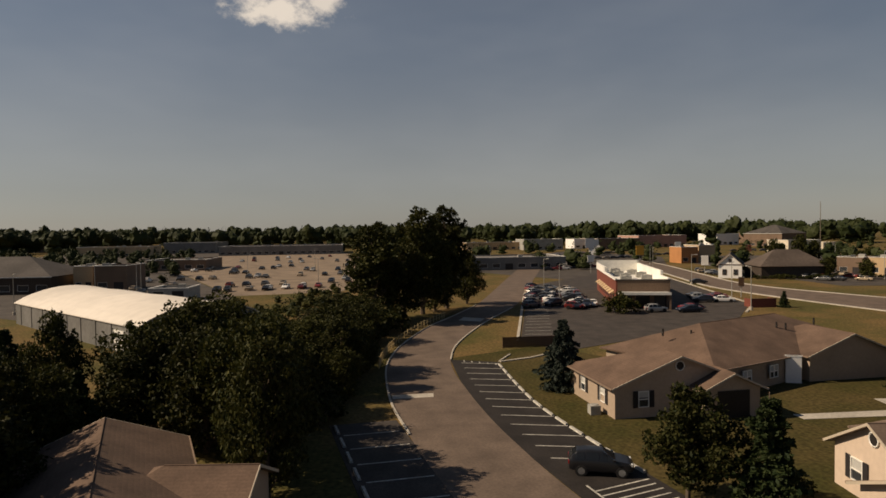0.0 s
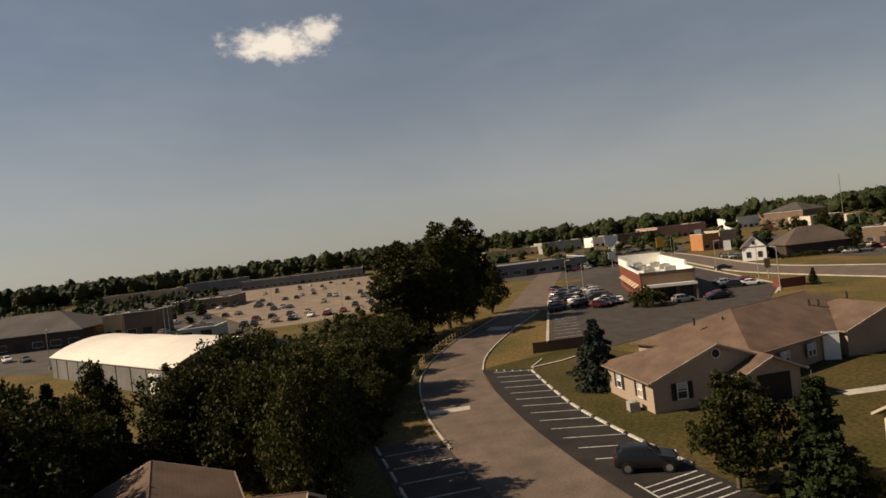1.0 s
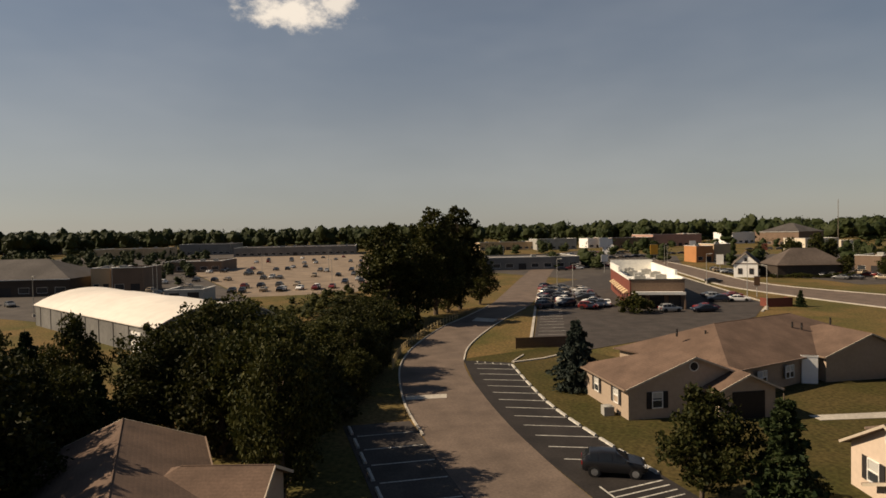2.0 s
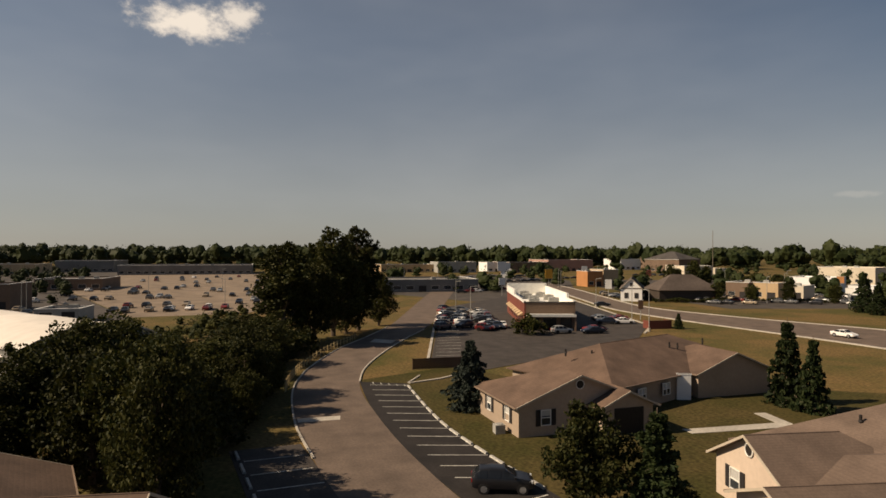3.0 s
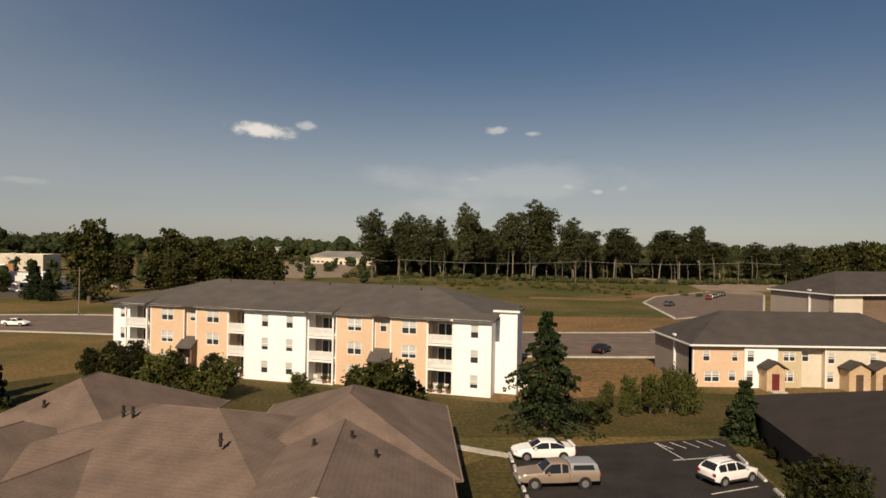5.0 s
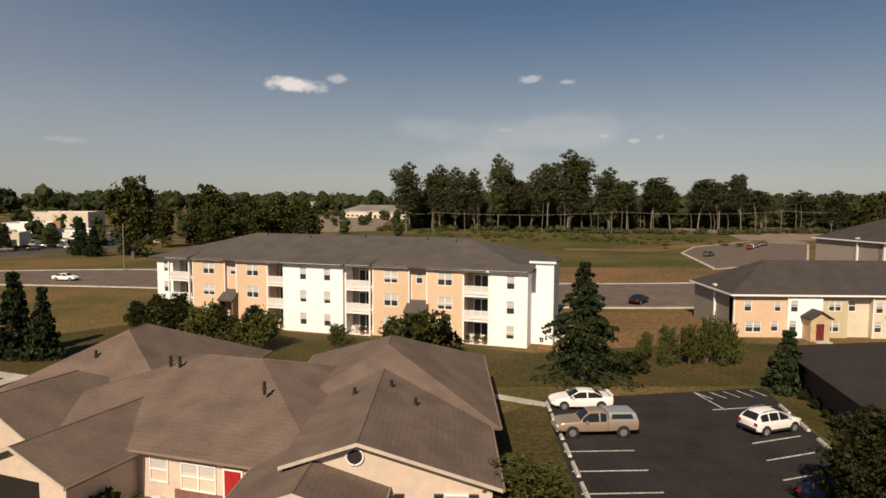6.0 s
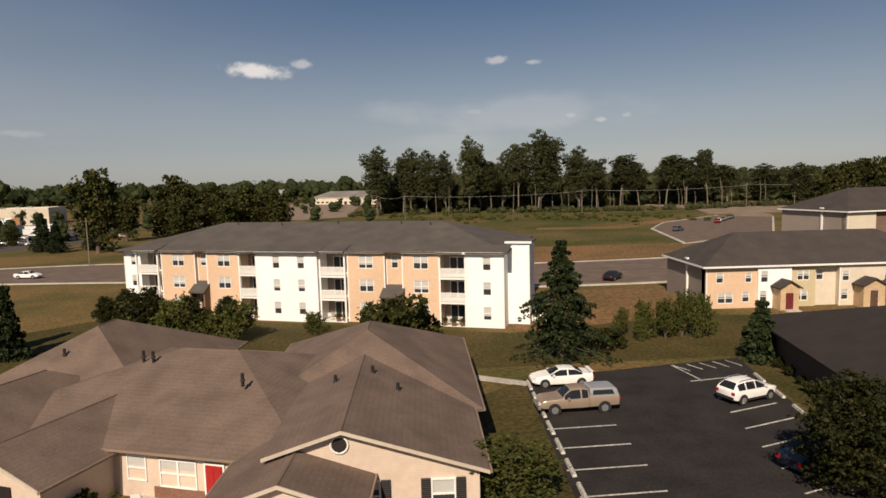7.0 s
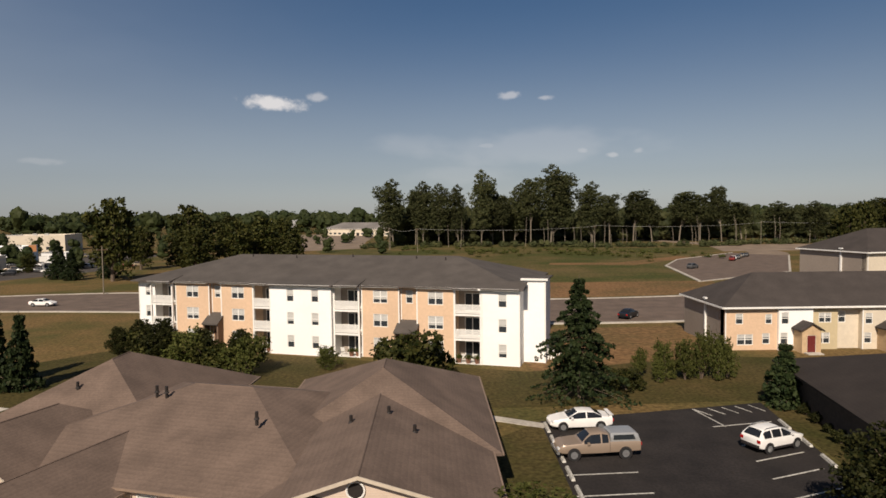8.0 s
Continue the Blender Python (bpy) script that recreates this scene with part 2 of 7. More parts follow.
POSTWOOD = mat("weathered_post_wood", (0.400, 0.300, 0.150), 0.85, 0.3, 6, 0.2, 0.3)
# vent black, used as well for painted porch shade
DARKPIPE = mat("black_vent_and_porch_shade", (0.022, 0.018, 0.016), 0.6, 0.2, 6, 0.1, 0.1)
MEMBRANE = mat("cream_fabric_membrane", (0.700, 0.640, 0.560), 0.6, 0.06, 0.6, 0.10, 0.1)
METAL_WALL = mat("grey_metal_cladding", (0.170, 0.165, 0.155), 0.6, 0.15, 2, 0.2, 0.1)
RED_WALL = mat("red_stucco", (0.170, 0.050, 0.034), 0.7, 0.12, 3, 0.1, 0.15)
WHITE_ROOF = mat("white_membrane_roof", (0.780, 0.760, 0.700), 0.6, 0.08, 2, 0.1, 0.05)
GREY_BOX = mat("grey_machine_housing", (0.330, 0.320, 0.290), 0.6, 0.15, 3, 0.15, 0.1)
ORANGE_WALL = mat("orange_stucco", (0.420, 0.190, 0.075), 0.8, 0.12, 3, 0.1, 0.15)
ROSE_WALL = mat("rose_stucco", (0.400, 0.230, 0.180), 0.8, 0.12, 3, 0.1, 0.15)
TAN_WALL = mat("tan_stucco", (0.480, 0.340, 0.200), 0.8, 0.12, 3, 0.1, 0.15)
BROWN_WALL = mat("brown_block_wall", (0.170, 0.115, 0.080), 0.85, 0.15, 3, 0.15, 0.2)
DARK_ROOF = mat("dark_flat_roofing", (0.075, 0.066, 0.060), 0.9, 0.2, 2, 0.25, 0.1)
ROOF_BROWN = mat("dull_brown_roofing", (0.088, 0.068, 0.056), 0.9, 0.2, 2, 0.25, 0.1)
GREY_ROOF = mat("grey_flat_roofing", (0.170, 0.155, 0.140), 0.9, 0.2, 1, 0.25, 0.1)
GLASS = glass_mat("window_glass", (0.035, 0.040, 0.045))
BLIND = mat("pale_window_blind", (0.480, 0.470, 0.440), 0.7, 0.05, 3, 0.05, 0.2, bands=0.15, band_scale=9)
BARK = mat("grey_brown_bark", (0.120, 0.090, 0.065), 0.95, 0.35, 6, 0.2, 0.6)
BARK_PALE = mat("pale_bark", (0.190, 0.160, 0.120), 0.95, 0.3, 4, 0.2, 0.5)
LEAF = leaf_mat("broad_leaves", (0.012, 0.019, 0.004), (0.064, 0.061, 0.015), 0.16)
LEAF_DARK = leaf_mat("dark_broad_leaves", (0.009, 0.014, 0.003), (0.042, 0.041, 0.011), 0.14)
LEAF_LIGHT = leaf_mat("light_leaves", (0.046, 0.058, 0.012), (0.096, 0.096, 0.026))
NEEDLE = leaf_mat("conifer_needles", (0.011, 0.020, 0.007), (0.032, 0.042, 0.014), 0.1)
NEEDLE_BLUE = leaf_mat("blue_spruce_needles", (0.030, 0.044, 0.034), (0.062, 0.075, 0.060), 0.1)
# siding darkened to carry the shade of balcony recesses and townhouse sides
SIDING_SHADED = mat("shaded_lap_siding", (0.300, 0.250, 0.205), 0.7, 0.06, 3, 0.06, 0.3, bands=0.06, band_scale=2.6)
WOODS_EDGE = leaf_mat("woodland_foliage", (0.030, 0.038, 0.015), (0.080, 0.082, 0.032), 0.2)
WOODS = leaf_mat("distant_foliage", (0.018, 0.026, 0.008), (0.036, 0.043, 0.014), 0.10)
TYRE = mat("tyre_rubber", (0.020, 0.020, 0.020), 0.85, 0.15, 8, 0.1, 0.2)
RIM = mat("alloy_rim", (0.500, 0.500, 0.500), 0.35, 0.1, 6, 0.05, 0.0, metal=0.8)
CARGLASS = glass_mat("car_glass", (0.015, 0.017, 0.020), 0.05)
LAMPGLASS = glass_mat("headlight_glass", (0.600, 0.600, 0.580), 0.15)
TAILRED = glass_mat("tail_light_red", (0.350, 0.010, 0.010), 0.2)


def paint(name, col, metal=0.0):
    return mat(name, col, 0.3, 0.03, 2, 0.04, 0.0, metal=metal, spec=0.5)


CAR_WHITE = paint("white_car_paint", (0.780, 0.760, 0.720))
CAR_BEIGE = paint("champagne_car_paint", (0.330, 0.250, 0.185), 0.3)
CAR_BLACK = paint("black_car_paint", (0.012, 0.012, 0.014))
CAR_SILVER = paint("silver_car_paint", (0.400, 0.400, 0.390), 0.4)
CAR_RED = paint("red_car_paint", (0.170, 0.018, 0.014))
CAR_BLUE = paint("dark_blue_car_paint", (0.012, 0.017, 0.030))
CAR_GREY = paint("grey_car_paint", (0.110, 0.110, 0.110), 0.3)
CAR_TAN = paint("tan_car_paint", (0.330, 0.260, 0.180), 0.2)


# ---------------------------------------------------------------- mesh tools
class Shape:
    """Collects vertices and faces; every solid closes on itself."""

    def __init__(self):
        self.v, self.f = [], []

    def add(self, verts, faces, m=None):
        n = len(self.v)
        self.v += [tuple(m @ Vector(p)) for p in verts] if m else [tuple(p) for p in verts]
        self.f += [tuple(i + n for i in q) for q in faces]
        return self

    def box(self, x0, x1, y0, y1, z0, z1, m=None):
        v = [(x, y, z) for z in (z0, z1) for x, y in ((x0, y0), (x1, y0), (x1, y1), (x0, y1))]
        return self.add(v, [(3, 2, 1, 0), (4, 5, 6, 7), (0, 1, 5, 4), (1, 2, 6, 5), (2, 3, 7, 6), (3, 0, 4, 7)], m)

    def prism(self, poly, z0, z1, m=None):
        """A plan outline, counterclockwise, drawn up from z0 to z1."""
        n = len(poly)
        v = [(x, y, z0) for x, y in poly] + [(x, y, z1) for x, y in poly]
        f = [tuple(range(n - 1, -1, -1)), tuple(range(n, 2 * n))] + [(i, (i + 1) % n, (i + 1) % n + n, i + n) for i in range(n)]
        return self.add(v, f, m)

    def tube(self, pts, radii, sides=7):
        n = len(self.v)
        for k, (p, r) in enumerate(zip(pts, radii)):
            p = Vector(p)
            d = (Vector(pts[min(k + 1, len(pts) - 1)]) - Vector(pts[max(k - 1, 0)])).normalized()
            s = d.cross(Vector((1, 0.13, 0.07))).normalized()
            u = d.cross(s)
            for i in range(sides):
                a = 2 * math.pi * i / sides
                self.v.append(tuple(p + r * (math.cos(a) * s + math.sin(a) * u)))
        for k in range(len(pts) - 1):
            for i in range(sides):
                j = (i + 1) % sides
                self.f.append((n + k * sides + i, n + k * sides + j, n + (k + 1) * sides + j, n + (k + 1) * sides + i))
        self.f.append(tuple(n + i for i in range(sides)))
        self.f.append(tuple(n + (len(pts) - 1) * sides + i for i in reversed(range(sides))))
        return self

    def disc(self, r, t, m, sides=16):
        """A short cylinder along local y."""
        v = [(r * math.cos(2 * math.pi * i / sides), y, r * math.sin(2 * math.pi * i / sides)) for y in (-t / 2, t / 2) for i in range(sides)]
        f = [tuple(range(sides)), tuple(range(2 * sides - 1, sides - 1, -1))]
        f += [(i + sides, (i + 1) % sides + sides, (i + 1) % sides, i) for i in range(sides)]
        return self.add(v, f, m)

    def mesh(self, name, material):
        me = bpy.data.meshes.new(name)
        me.from_pydata(self.v, [], self.f)
        me.materials.append(material)
        me.update()
        return me


def part(name, shape, material, parent, label="", m=None):
    """One mesh under a thing or a part."""
    data = shape if isinstance(shape, bpy.types.Mesh) else shape.mesh(name, material)
    ob = new(name, data)
    ob.parent = parent
    if m:
        ob.matrix_basis = m
    if label:
        ob["label"] = label
    return ob


def thing(name, m, label, category, group="", kind=""):
    ob = new(name)
    ob.matrix_basis = m
    ob.empty_display_size = 0.5
    return tagged(ob, label, category, group, kind)


def solid(name, shape, material, label, category, kind="", group="", m=None):
    ob = new(name, shape.mesh(name, material))
    if m:
        ob.matrix_basis = m
    return tagged(ob, label, category, group, kind)


def smooth(points, steps=6):
    """A soft line through plan points."""
    out = []
    P = [Vector(p) for p in points]
    for i in range(len(P) - 1):
        a, b, c, d = P[max(i - 1, 0)], P[i], P[i + 1], P[min(i + 2, len(P) - 1)]
        for k in range(steps):
            t = k / steps
            out.append(0.5 * (2 * b + (c - a) * t + (2 * a - 5 * b + 4 * c - d) * t * t + (3 * b - a - 3 * c + d) * t ** 3))
    return out + [P[-1]]


def ribbon(shape, left, right, z, t=0.3):
    """A slab between two plan lines of equal count."""
    n, o = len(left), len(shape.v)
    for a, b in zip(left, right):
        shape.v += [(a[0], a[1], z), (b[0], b[1], z), (b[0], b[1], z - t), (a[0], a[1], z - t)]
    for k in range(n - 1):
        i, j = o + 4 * k, o + 4 * k + 4
        shape.f += [(i, i + 1, j + 1, j), (i + 1, i + 2, j + 2, j + 1), (i + 2, i + 3, j + 3, j + 2), (i + 3, i, j, j + 3)]
    e = o + 4 * (n - 1)
    shape.f += [(o + 3, o + 2, o + 1, o), (e, e + 1, e + 2, e + 3)]
    return shape


def offset(line, d):
    """The plan line moved d to its left."""
    out = []
    for i, p in enumerate(line):
        t = (line[min(i + 1, len(line) - 1)] - line[max(i - 1, 0)]).normalized()
        out.append(Vector((p.x - t.y * d, p.y + t.x * d)))
    return out


def kerb(name, points, width=0.18, h=0.15, label="pale concrete kerb along the tarmac", soft=True, material=None):
    line = smooth([Vector(p) for p in points]) if soft else [Vector(p) for p in points]
    s = ribbon(Shape(), offset(line, width / 2), offset(line, -width / 2), h, h + 0.2)
    return solid(name, s, material or CONCRETE, label, "kerb", "structure")


def stripe(shape, a, b, w=0.11, z=0.045):
    """A painted line from a to b."""
    a, b = Vector(a), Vector(b)
    n = (b - a).normalized()
    n = Vector((-n.y, n.x)) * w / 2
    return shape.add([(*(a - n), z), (*(b - n), z), (*(b + n), z), (*(a + n), z), (*(a - n), z - .02), (*(b - n), z - .02), (*(b + n), z - .02), (*(a + n), z - .02)],
                     [(0, 1, 2, 3), (7, 6, 5, 4), (0, 4, 5, 1), (1, 5, 6, 2), (2, 6, 7, 3), (3, 7, 4, 0)])

# ---------------------------------------------------------------- ground, roads, lots
V2 = lambda pts: [Vector(p) for p in pts]
g = Shape()
rings = [0, 30, 60, 100, 160, 260, 420, 700, 1100, 1800, 3000, 4600]
g.v.append((0, 0, 0))
for r in rings[1:]:
    g.v += [(r * math.cos(2 * math.pi * i / 48), r * math.sin(2 * math.pi * i / 48), 0) for i in range(48)]
g.f += [(0, 1 + i, 1 + (i + 1) % 48) for i in range(48)]
for k in range(len(rings) - 2):
    g.f += [(1 + 48 * k + i, 1 + 48 * (k + 1) + i, 1 + 48 * (k + 1) + (i + 1) % 48, 1 + 48 * k + (i + 1) % 48) for i in range(48)]
solid("ground", g, GRASS, "dry brown and green grass reaching the horizon", "ground", "structure")


def patch(name, poly, material, z, label, category="ground"):
    return solid(name, Shape().prism(poly, z - 0.25, z), material, label, category, "structure")


patch("lawn_1", [(-76, 24), (-36, 25), (-20, 24), (-20, 33), (-40, 45), (-58, 46), (-80, 40)], LAWN, 0.02, "mown green lawn between parking bays and the bungalow")
patch("lawn_2", [(-46, 40), (-30, 36), (-30, 60), (-46, 70), (-58, 66)], LAWN, 0.024, "mown lawn between two bungalows")
patch("lawn_3", [(-30, 52), (30, 55), (46, 70), (30, 72), (8, 66), (-40, 82), (-50, 70)], LAWN, 0.02, "mown lawn in front of the apartment building")
patch("lawn_4", [(2.5, 20), (6.5, 20), (6.8, 50), (2.5, 46)], LAWN, 0.028, "narrow lawn strip beside the parking lot")
patch("lawn_5", [(24, 30), (28, 30), (29, 52), (26, 54)], LAWN, 0.024, "narrow lawn strip beside the parking lot")
patch("meadow", [(-10, 150), (60, 148), (68, 196), (130, 290), (120, 420), (-40, 420), (-60, 300)], MEADOW, 0.02, "rough green meadow on a building plot")
patch("earth", [(10, 56), (30, 56), (34, 92), (12, 90), (8, 72)], EARTH, 0.014, "bare brown earth with thin dry grass")
patch("earth_bank", [(12, 124), (58, 128), (64, 152), (10, 152)], EARTH, 0.024, "bare brown earth bank above the street")

road_l = [(-8, 11.8), (-25, 11.8), (-42.8, 11.9), (-48.4, 12.2), (-58.5, 12.9), (-71.5, 15.2), (-80, 17.8), (-89, 21.7), (-102.6, 29.3), (-114, 37.5), (-128, 47), (-152, 60), (-190, 80), (-250, 112)]
road_r = [(-8, 19.0), (-25, 19.0), (-38.8, 19.1), (-48.7, 19.8), (-57, 20.8), (-66.8, 22.2), (-75, 24.2), (-83, 27.4), (-93, 33.0), (-106, 41.5), (-121, 52.5), (-147, 68), (-186, 88), (-247, 121)]
ll, rr = smooth(V2(road_l)), smooth(V2(road_r))
solid("road_1", ribbon(Shape(), ll, rr, 0.04), ROAD, "worn grey asphalt lane curving past trees and parking bays", "road", "structure")
kerb("kerb_1", road_l[3:11])
kerb("kerb_2", road_r[6:11])

# bays along the lane
bay_out = [(-71.6, 29.2), (-59.3, 26.7), (-51.4, 25.5), (-42.7, 25.1), (-34.0, 25.1), (-24, 25.1)]
bay_in = [(-75.0, 24.2), (-63.4, 21.7), (-51.4, 20.0), (-42.7, 19.3), (-34.0, 19.1), (-24, 19.05)]
bo, bi = smooth(V2(bay_out)), smooth(V2(bay_in))
solid("parking_bays", ribbon(Shape(), bo[::-1], bi[::-1], 0.05), ASPHALT, "dark asphalt parking bays beside the lane", "parking", "structure")
marks = Shape()
total = 12
for k in range(total + 1):
    x = -70.6 + k * 2.72
    def along(line, x):
        for p, q in zip(line, line[1:]):
            if p.x <= x <= q.x:
                return p.lerp(q, (x - p.x) / (q.x - p.x))
        return line[-1]
    a, b = along(bo, x), along(bi, x - 2.6)
    stripe(marks, a.lerp(b, 0.03), a.lerp(b, 0.80), 0.12, 0.062)
for k in range(5):
    stripe(marks, (-74.0 + k * 0.75, 25.6 + k * 0.75), (-73.2 + k * 0.75, 25.4 + k * 0.75), 0.14, 0.062)
for k in range(6):
    stripe(marks, (-34.6 + k * 0.75, 24.6), (-34.0 + k * 0.75, 20.4), 0.12, 0.062)
stripe(marks, (-35.0, 20.3), (-29.4, 20.3), 0.12, 0.062)
solid("bay_lines", marks, PAINT, "white painted parking lines and hatching", "road marking", "structure")
wheel_stop = Shape().add([(-1.05, -.13, 0), (1.05, -.13, 0), (1.05, .13, 0), (-1.05, .13, 0), (-1.0, -.09, .15), (1.0, -.09, .15), (1.0, .09, .15), (-1.0, .09, .15)],
                         [(3, 2, 1, 0), (4, 5, 6, 7), (0, 1, 5, 4), (1, 2, 6, 5), (2, 3, 7, 6), (3, 0, 4, 7)])
ws_mesh = wheel_stop.mesh("wheel_stop", PAINT)
for k in range(13):
    x = -69.2 + k * 2.72
    a, b = along(bo, x), along(bo, x + 0.5)
    ob = new("wheel_stop", ws_mesh)
    ob.matrix_basis = pose(a.x, a.y - 0.15, 0.055, 0, 0, math.degrees(math.atan2(b.y - a.y, b.x - a.x)))
    tagged(ob, "white concrete wheel stop at a parking bay", "wheel stop", "wheel stops along the lane")
for k in range(6):
    ob = new("wheel_stop", ws_mesh)
    ob.matrix_basis = pose(-51.4 + k * 3.3, 6.85, 0.045, 0, 0, 0)
    tagged(ob, "white concrete wheel stop at a parking bay", "wheel stop", "wheel stops at the parking corner")
kerb("kerb_3", [(-71.8, 29.4), (-75.5, 32.5)], soft=False)
kerb("kerb_4", [(-71.6, 29.5), (-72.5, 34), (-75.8, 41)], soft=False, width=0.35)

# bays on the near side of the lane
patch("parking_corner", [(-53, 6.4), (-30, 6.4), (-30, 11.85), (-52.6, 12.1)], LOT_GREY, 0.035, "dark asphalt parking corner under trees", "parking")
marks = Shape()
for k in range(6):
    stripe(marks, (-49.9 + k * 3.3, 7.2), (-49.6 + k * 3.3, 11.7), 0.12, 0.05)
solid("corner_lines", marks, PAINT, "white painted parking lines", "road marking", "structure")
patch("driveway_patch", [(-60.7, 13.5), (-59.3, 13.3), (-58.7, 17.2), (-60.1, 17.6)], CONCRETE, 0.052, "pale concrete patch in the lane", "road")
patch("crossing_patch", [(-111.2, 38.4), (-107.6, 36.2), (-104.6, 39.2), (-108.0, 41.4)], CONCRETE, 0.052, "pale concrete patch in the lane", "road")

# parking lot with the pale car
lot = [(6.4, 24), (22, 24), (24.4, 41), (26.3, 54.2), (6.7, 50.1)]
patch("parking_lot_1", lot, ASPHALT, 0.04, "dark asphalt parking lot beside a bungalow", "parking")
marks = Shape()
for y in (45.4, 39.8, 36.8, 33.9, 30.9, 28.0, 25.4):
    stripe(marks, (6.7, y - 0.25), (11.3, y + 0.1), 0.12, 0.052)
for y in (45.7, 42.9, 40.1, 37.3, 34.5, 31.7):
    stripe(marks, (24.4 - 0.14 * (49 - y), y), (20.4 - 0.14 * (49 - y), y - 1.5), 0.12, 0.052)
stripe(marks, (19.8, 52.6), (20.6, 48.2), 0.12, 0.052)
stripe(marks, (19.6, 48.2), (24.6, 49.2), 0.12, 0.052)
for k in range(5):
    stripe(marks, (19.9 + k * 1.25, 52.5 + k * 0.26), (20.7 + k * 1.2, 50.9 + k * 0.24), 0.10, 0.052)
solid("lot_lines", marks, PAINT, "white painted parking lines and hatching", "road marking", "structure")
for k in range(8):
    ob = new("wheel_stop", ws_mesh)
    ob.matrix_basis = pose(6.95, 48.4 - k * 2.9, 0.045, 0, 0, 90)
    tagged(ob, "white concrete wheel stop at a parking bay", "wheel stop", "wheel stops in the parking lot")
for k in range(5):
    ob = new("wheel_stop", ws_mesh)
    ob.matrix_basis = pose(25.2 - 0.5 * k, 48.4 - k * 3.6, 0.045, 0, 0, 82)
    tagged(ob, "white concrete wheel stop at a parking bay", "wheel stop", "wheel stops in the parking lot")
patch("footpath_2", [(-42.6, 44.6), (-41.2, 44.4), (-38.8, 55.2), (-43.6, 56.8), (-44.0, 55.6), (-40.6, 54.4)], CONCRETE, 0.05, "pale concrete footpath between bungalows", "path")
patch("footpath_3", [(-24.6, 20.0), (-22.8, 20.0), (-19.6, 27.4), (-21.2, 28.0)], CONCRETE, 0.05, "pale concrete footpath to a porch", "path")
patch("driveway", [(-10.2, 18.9), (-4.0, 18.9), (-3.9, 25.3), (-10.1, 25.2)], CONCRETE, 0.05, "pale concrete driveway to the garage", "path")
patch("footpath_1", [(2.0, 50.9), (6.7, 48.4), (7.2, 49.3), (2.4, 51.9)], CONCRETE, 0.06, "pale concrete footpath to the parking lot", "path")

# street behind the apartment building
st_n = [(-262, 172), (-215, 152), (-175, 134), (-141, 119.5), (-110, 115), (-74, 113.5), (-44, 109.5), (-16, 100), (8, 95), (36, 95.5), (66, 101), (120, 118)]
st_f = [(-272, 188), (-225, 169), (-181, 149), (-143, 133.5), (-112, 134), (-72, 140.5), (-40, 134), (-8, 126), (18, 122), (49, 125), (74, 131), (124, 148)]
sn, sf = smooth(V2(st_n)), smooth(V2(st_f))
solid("road_2", ribbon(Shape(), sf[::-1], sn[::-1], 0.04), ROAD, "wide grey street running behind the apartment building", "road", "structure")
kerb("kerb_5", st_n, 0.9)
kerb("kerb_6", st_f, 0.9)
patch("parking_lot_2", [(60.5, 150), (94, 172), (130, 238), (117, 256), (82, 222), (68.7, 196)], ROAD, 0.035, "worn grey parking lot on the far side of the street", "parking")
track_l = smooth(V2([(98, 420), (118, 380), (129, 345), (132, 300), (126, 262), (118, 250)]))
track_r = smooth(V2([(108, 424), (130, 386), (142, 345), (145, 300), (139, 258), (130, 238)]))
solid("track", ribbon(Shape(), track_r, track_l, 0.045), PALE_LOT, "pale gravel track curving round the meadow", "track", "structure")

# restaurant lot
patch("parking_lot_3", [(-84.5, 38), (-166, 77), (-222, 148), (-198, 140), (-107, 100), (-92, 84), (-80, 56), (-75, 40)], LOT_GREY, 0.045, "dark asphalt parking lot round the restaurant", "parking")
kerb("kerb_8", [(-84.7, 37.6), (-136, 61.8), (-166, 76.6)], 0.45, soft=False, label="white concrete kerb of the restaurant lot")
kerb("kerb_9", [(-222, 148.5), (-198, 140.5), (-106.5, 100.5), (-97, 90)], 0.45, soft=False, label="white concrete kerb of the restaurant lot")
marks = Shape()
for k in range(15):
    a = Vector((-86.5, 38.9)).lerp(Vector((-130, 59.4)), k / 14)
    stripe(marks, a + Vector((0.6, 0.4)), a + Vector((1.6, 4.6)), 0.14, 0.058)
solid("restaurant_lines", marks, PAINT, "white painted parking lines", "road marking", "structure")
patch("parking_lot_4", [(-172, -4), (-172, 24), (-240, 58), (-620, 80), (-560, -14), (-300, -30)], PALE_LOT, 0.03, "sun-bleached shopping centre parking lot", "parking")
patch("parking_lot_5", [(-104, -6), (-100, 8), (-172, -4.5), (-300, -30.5), (-560, -14.5), (-600, -150), (-290, -170), (-190, -100), (-146, -48)], TARMAC, 0.022, "grey yard round the storage buildings", "parking")
patch("parking_lot_6", [(-170, 100), (-245, 80), (-330, 130), (-420, 230), (-300, 220), (-222, 166)], TARMAC, 0.022, "grey tarmac beyond the restaurant", "parking")
patch("parking_lot_7", [(-178, 164), (-130, 152), (-110, 200), (-130, 300), (-260, 330), (-300, 240), (-262, 200), (-215, 182)], TARMAC, 0.024, "grey tarmac between shops", "parking")
patch("parking_lot_8", [(-76, 300), (-42, 324), (-50, 420), (-60, 610), (-150, 590), (-120, 420)], PALE_LOT, 0.026, "pale parking lot before a long shed", "parking")
patch("parking_lot_9", [(118, 266), (134, 322), (212, 318), (300, 300), (260, 262), (200, 280), (150, 268)], PALE_LOT, 0.028, "pale parking lot at the edge of the woods", "parking")
kerb("kerb_7", [(60.5, 150), (68.7, 196)], soft=False, width=1.0, h=0.2)
kerb("kerb_21", [(68.7, 196), (82, 222), (117, 256)], soft=False, width=0.6, h=0.2)
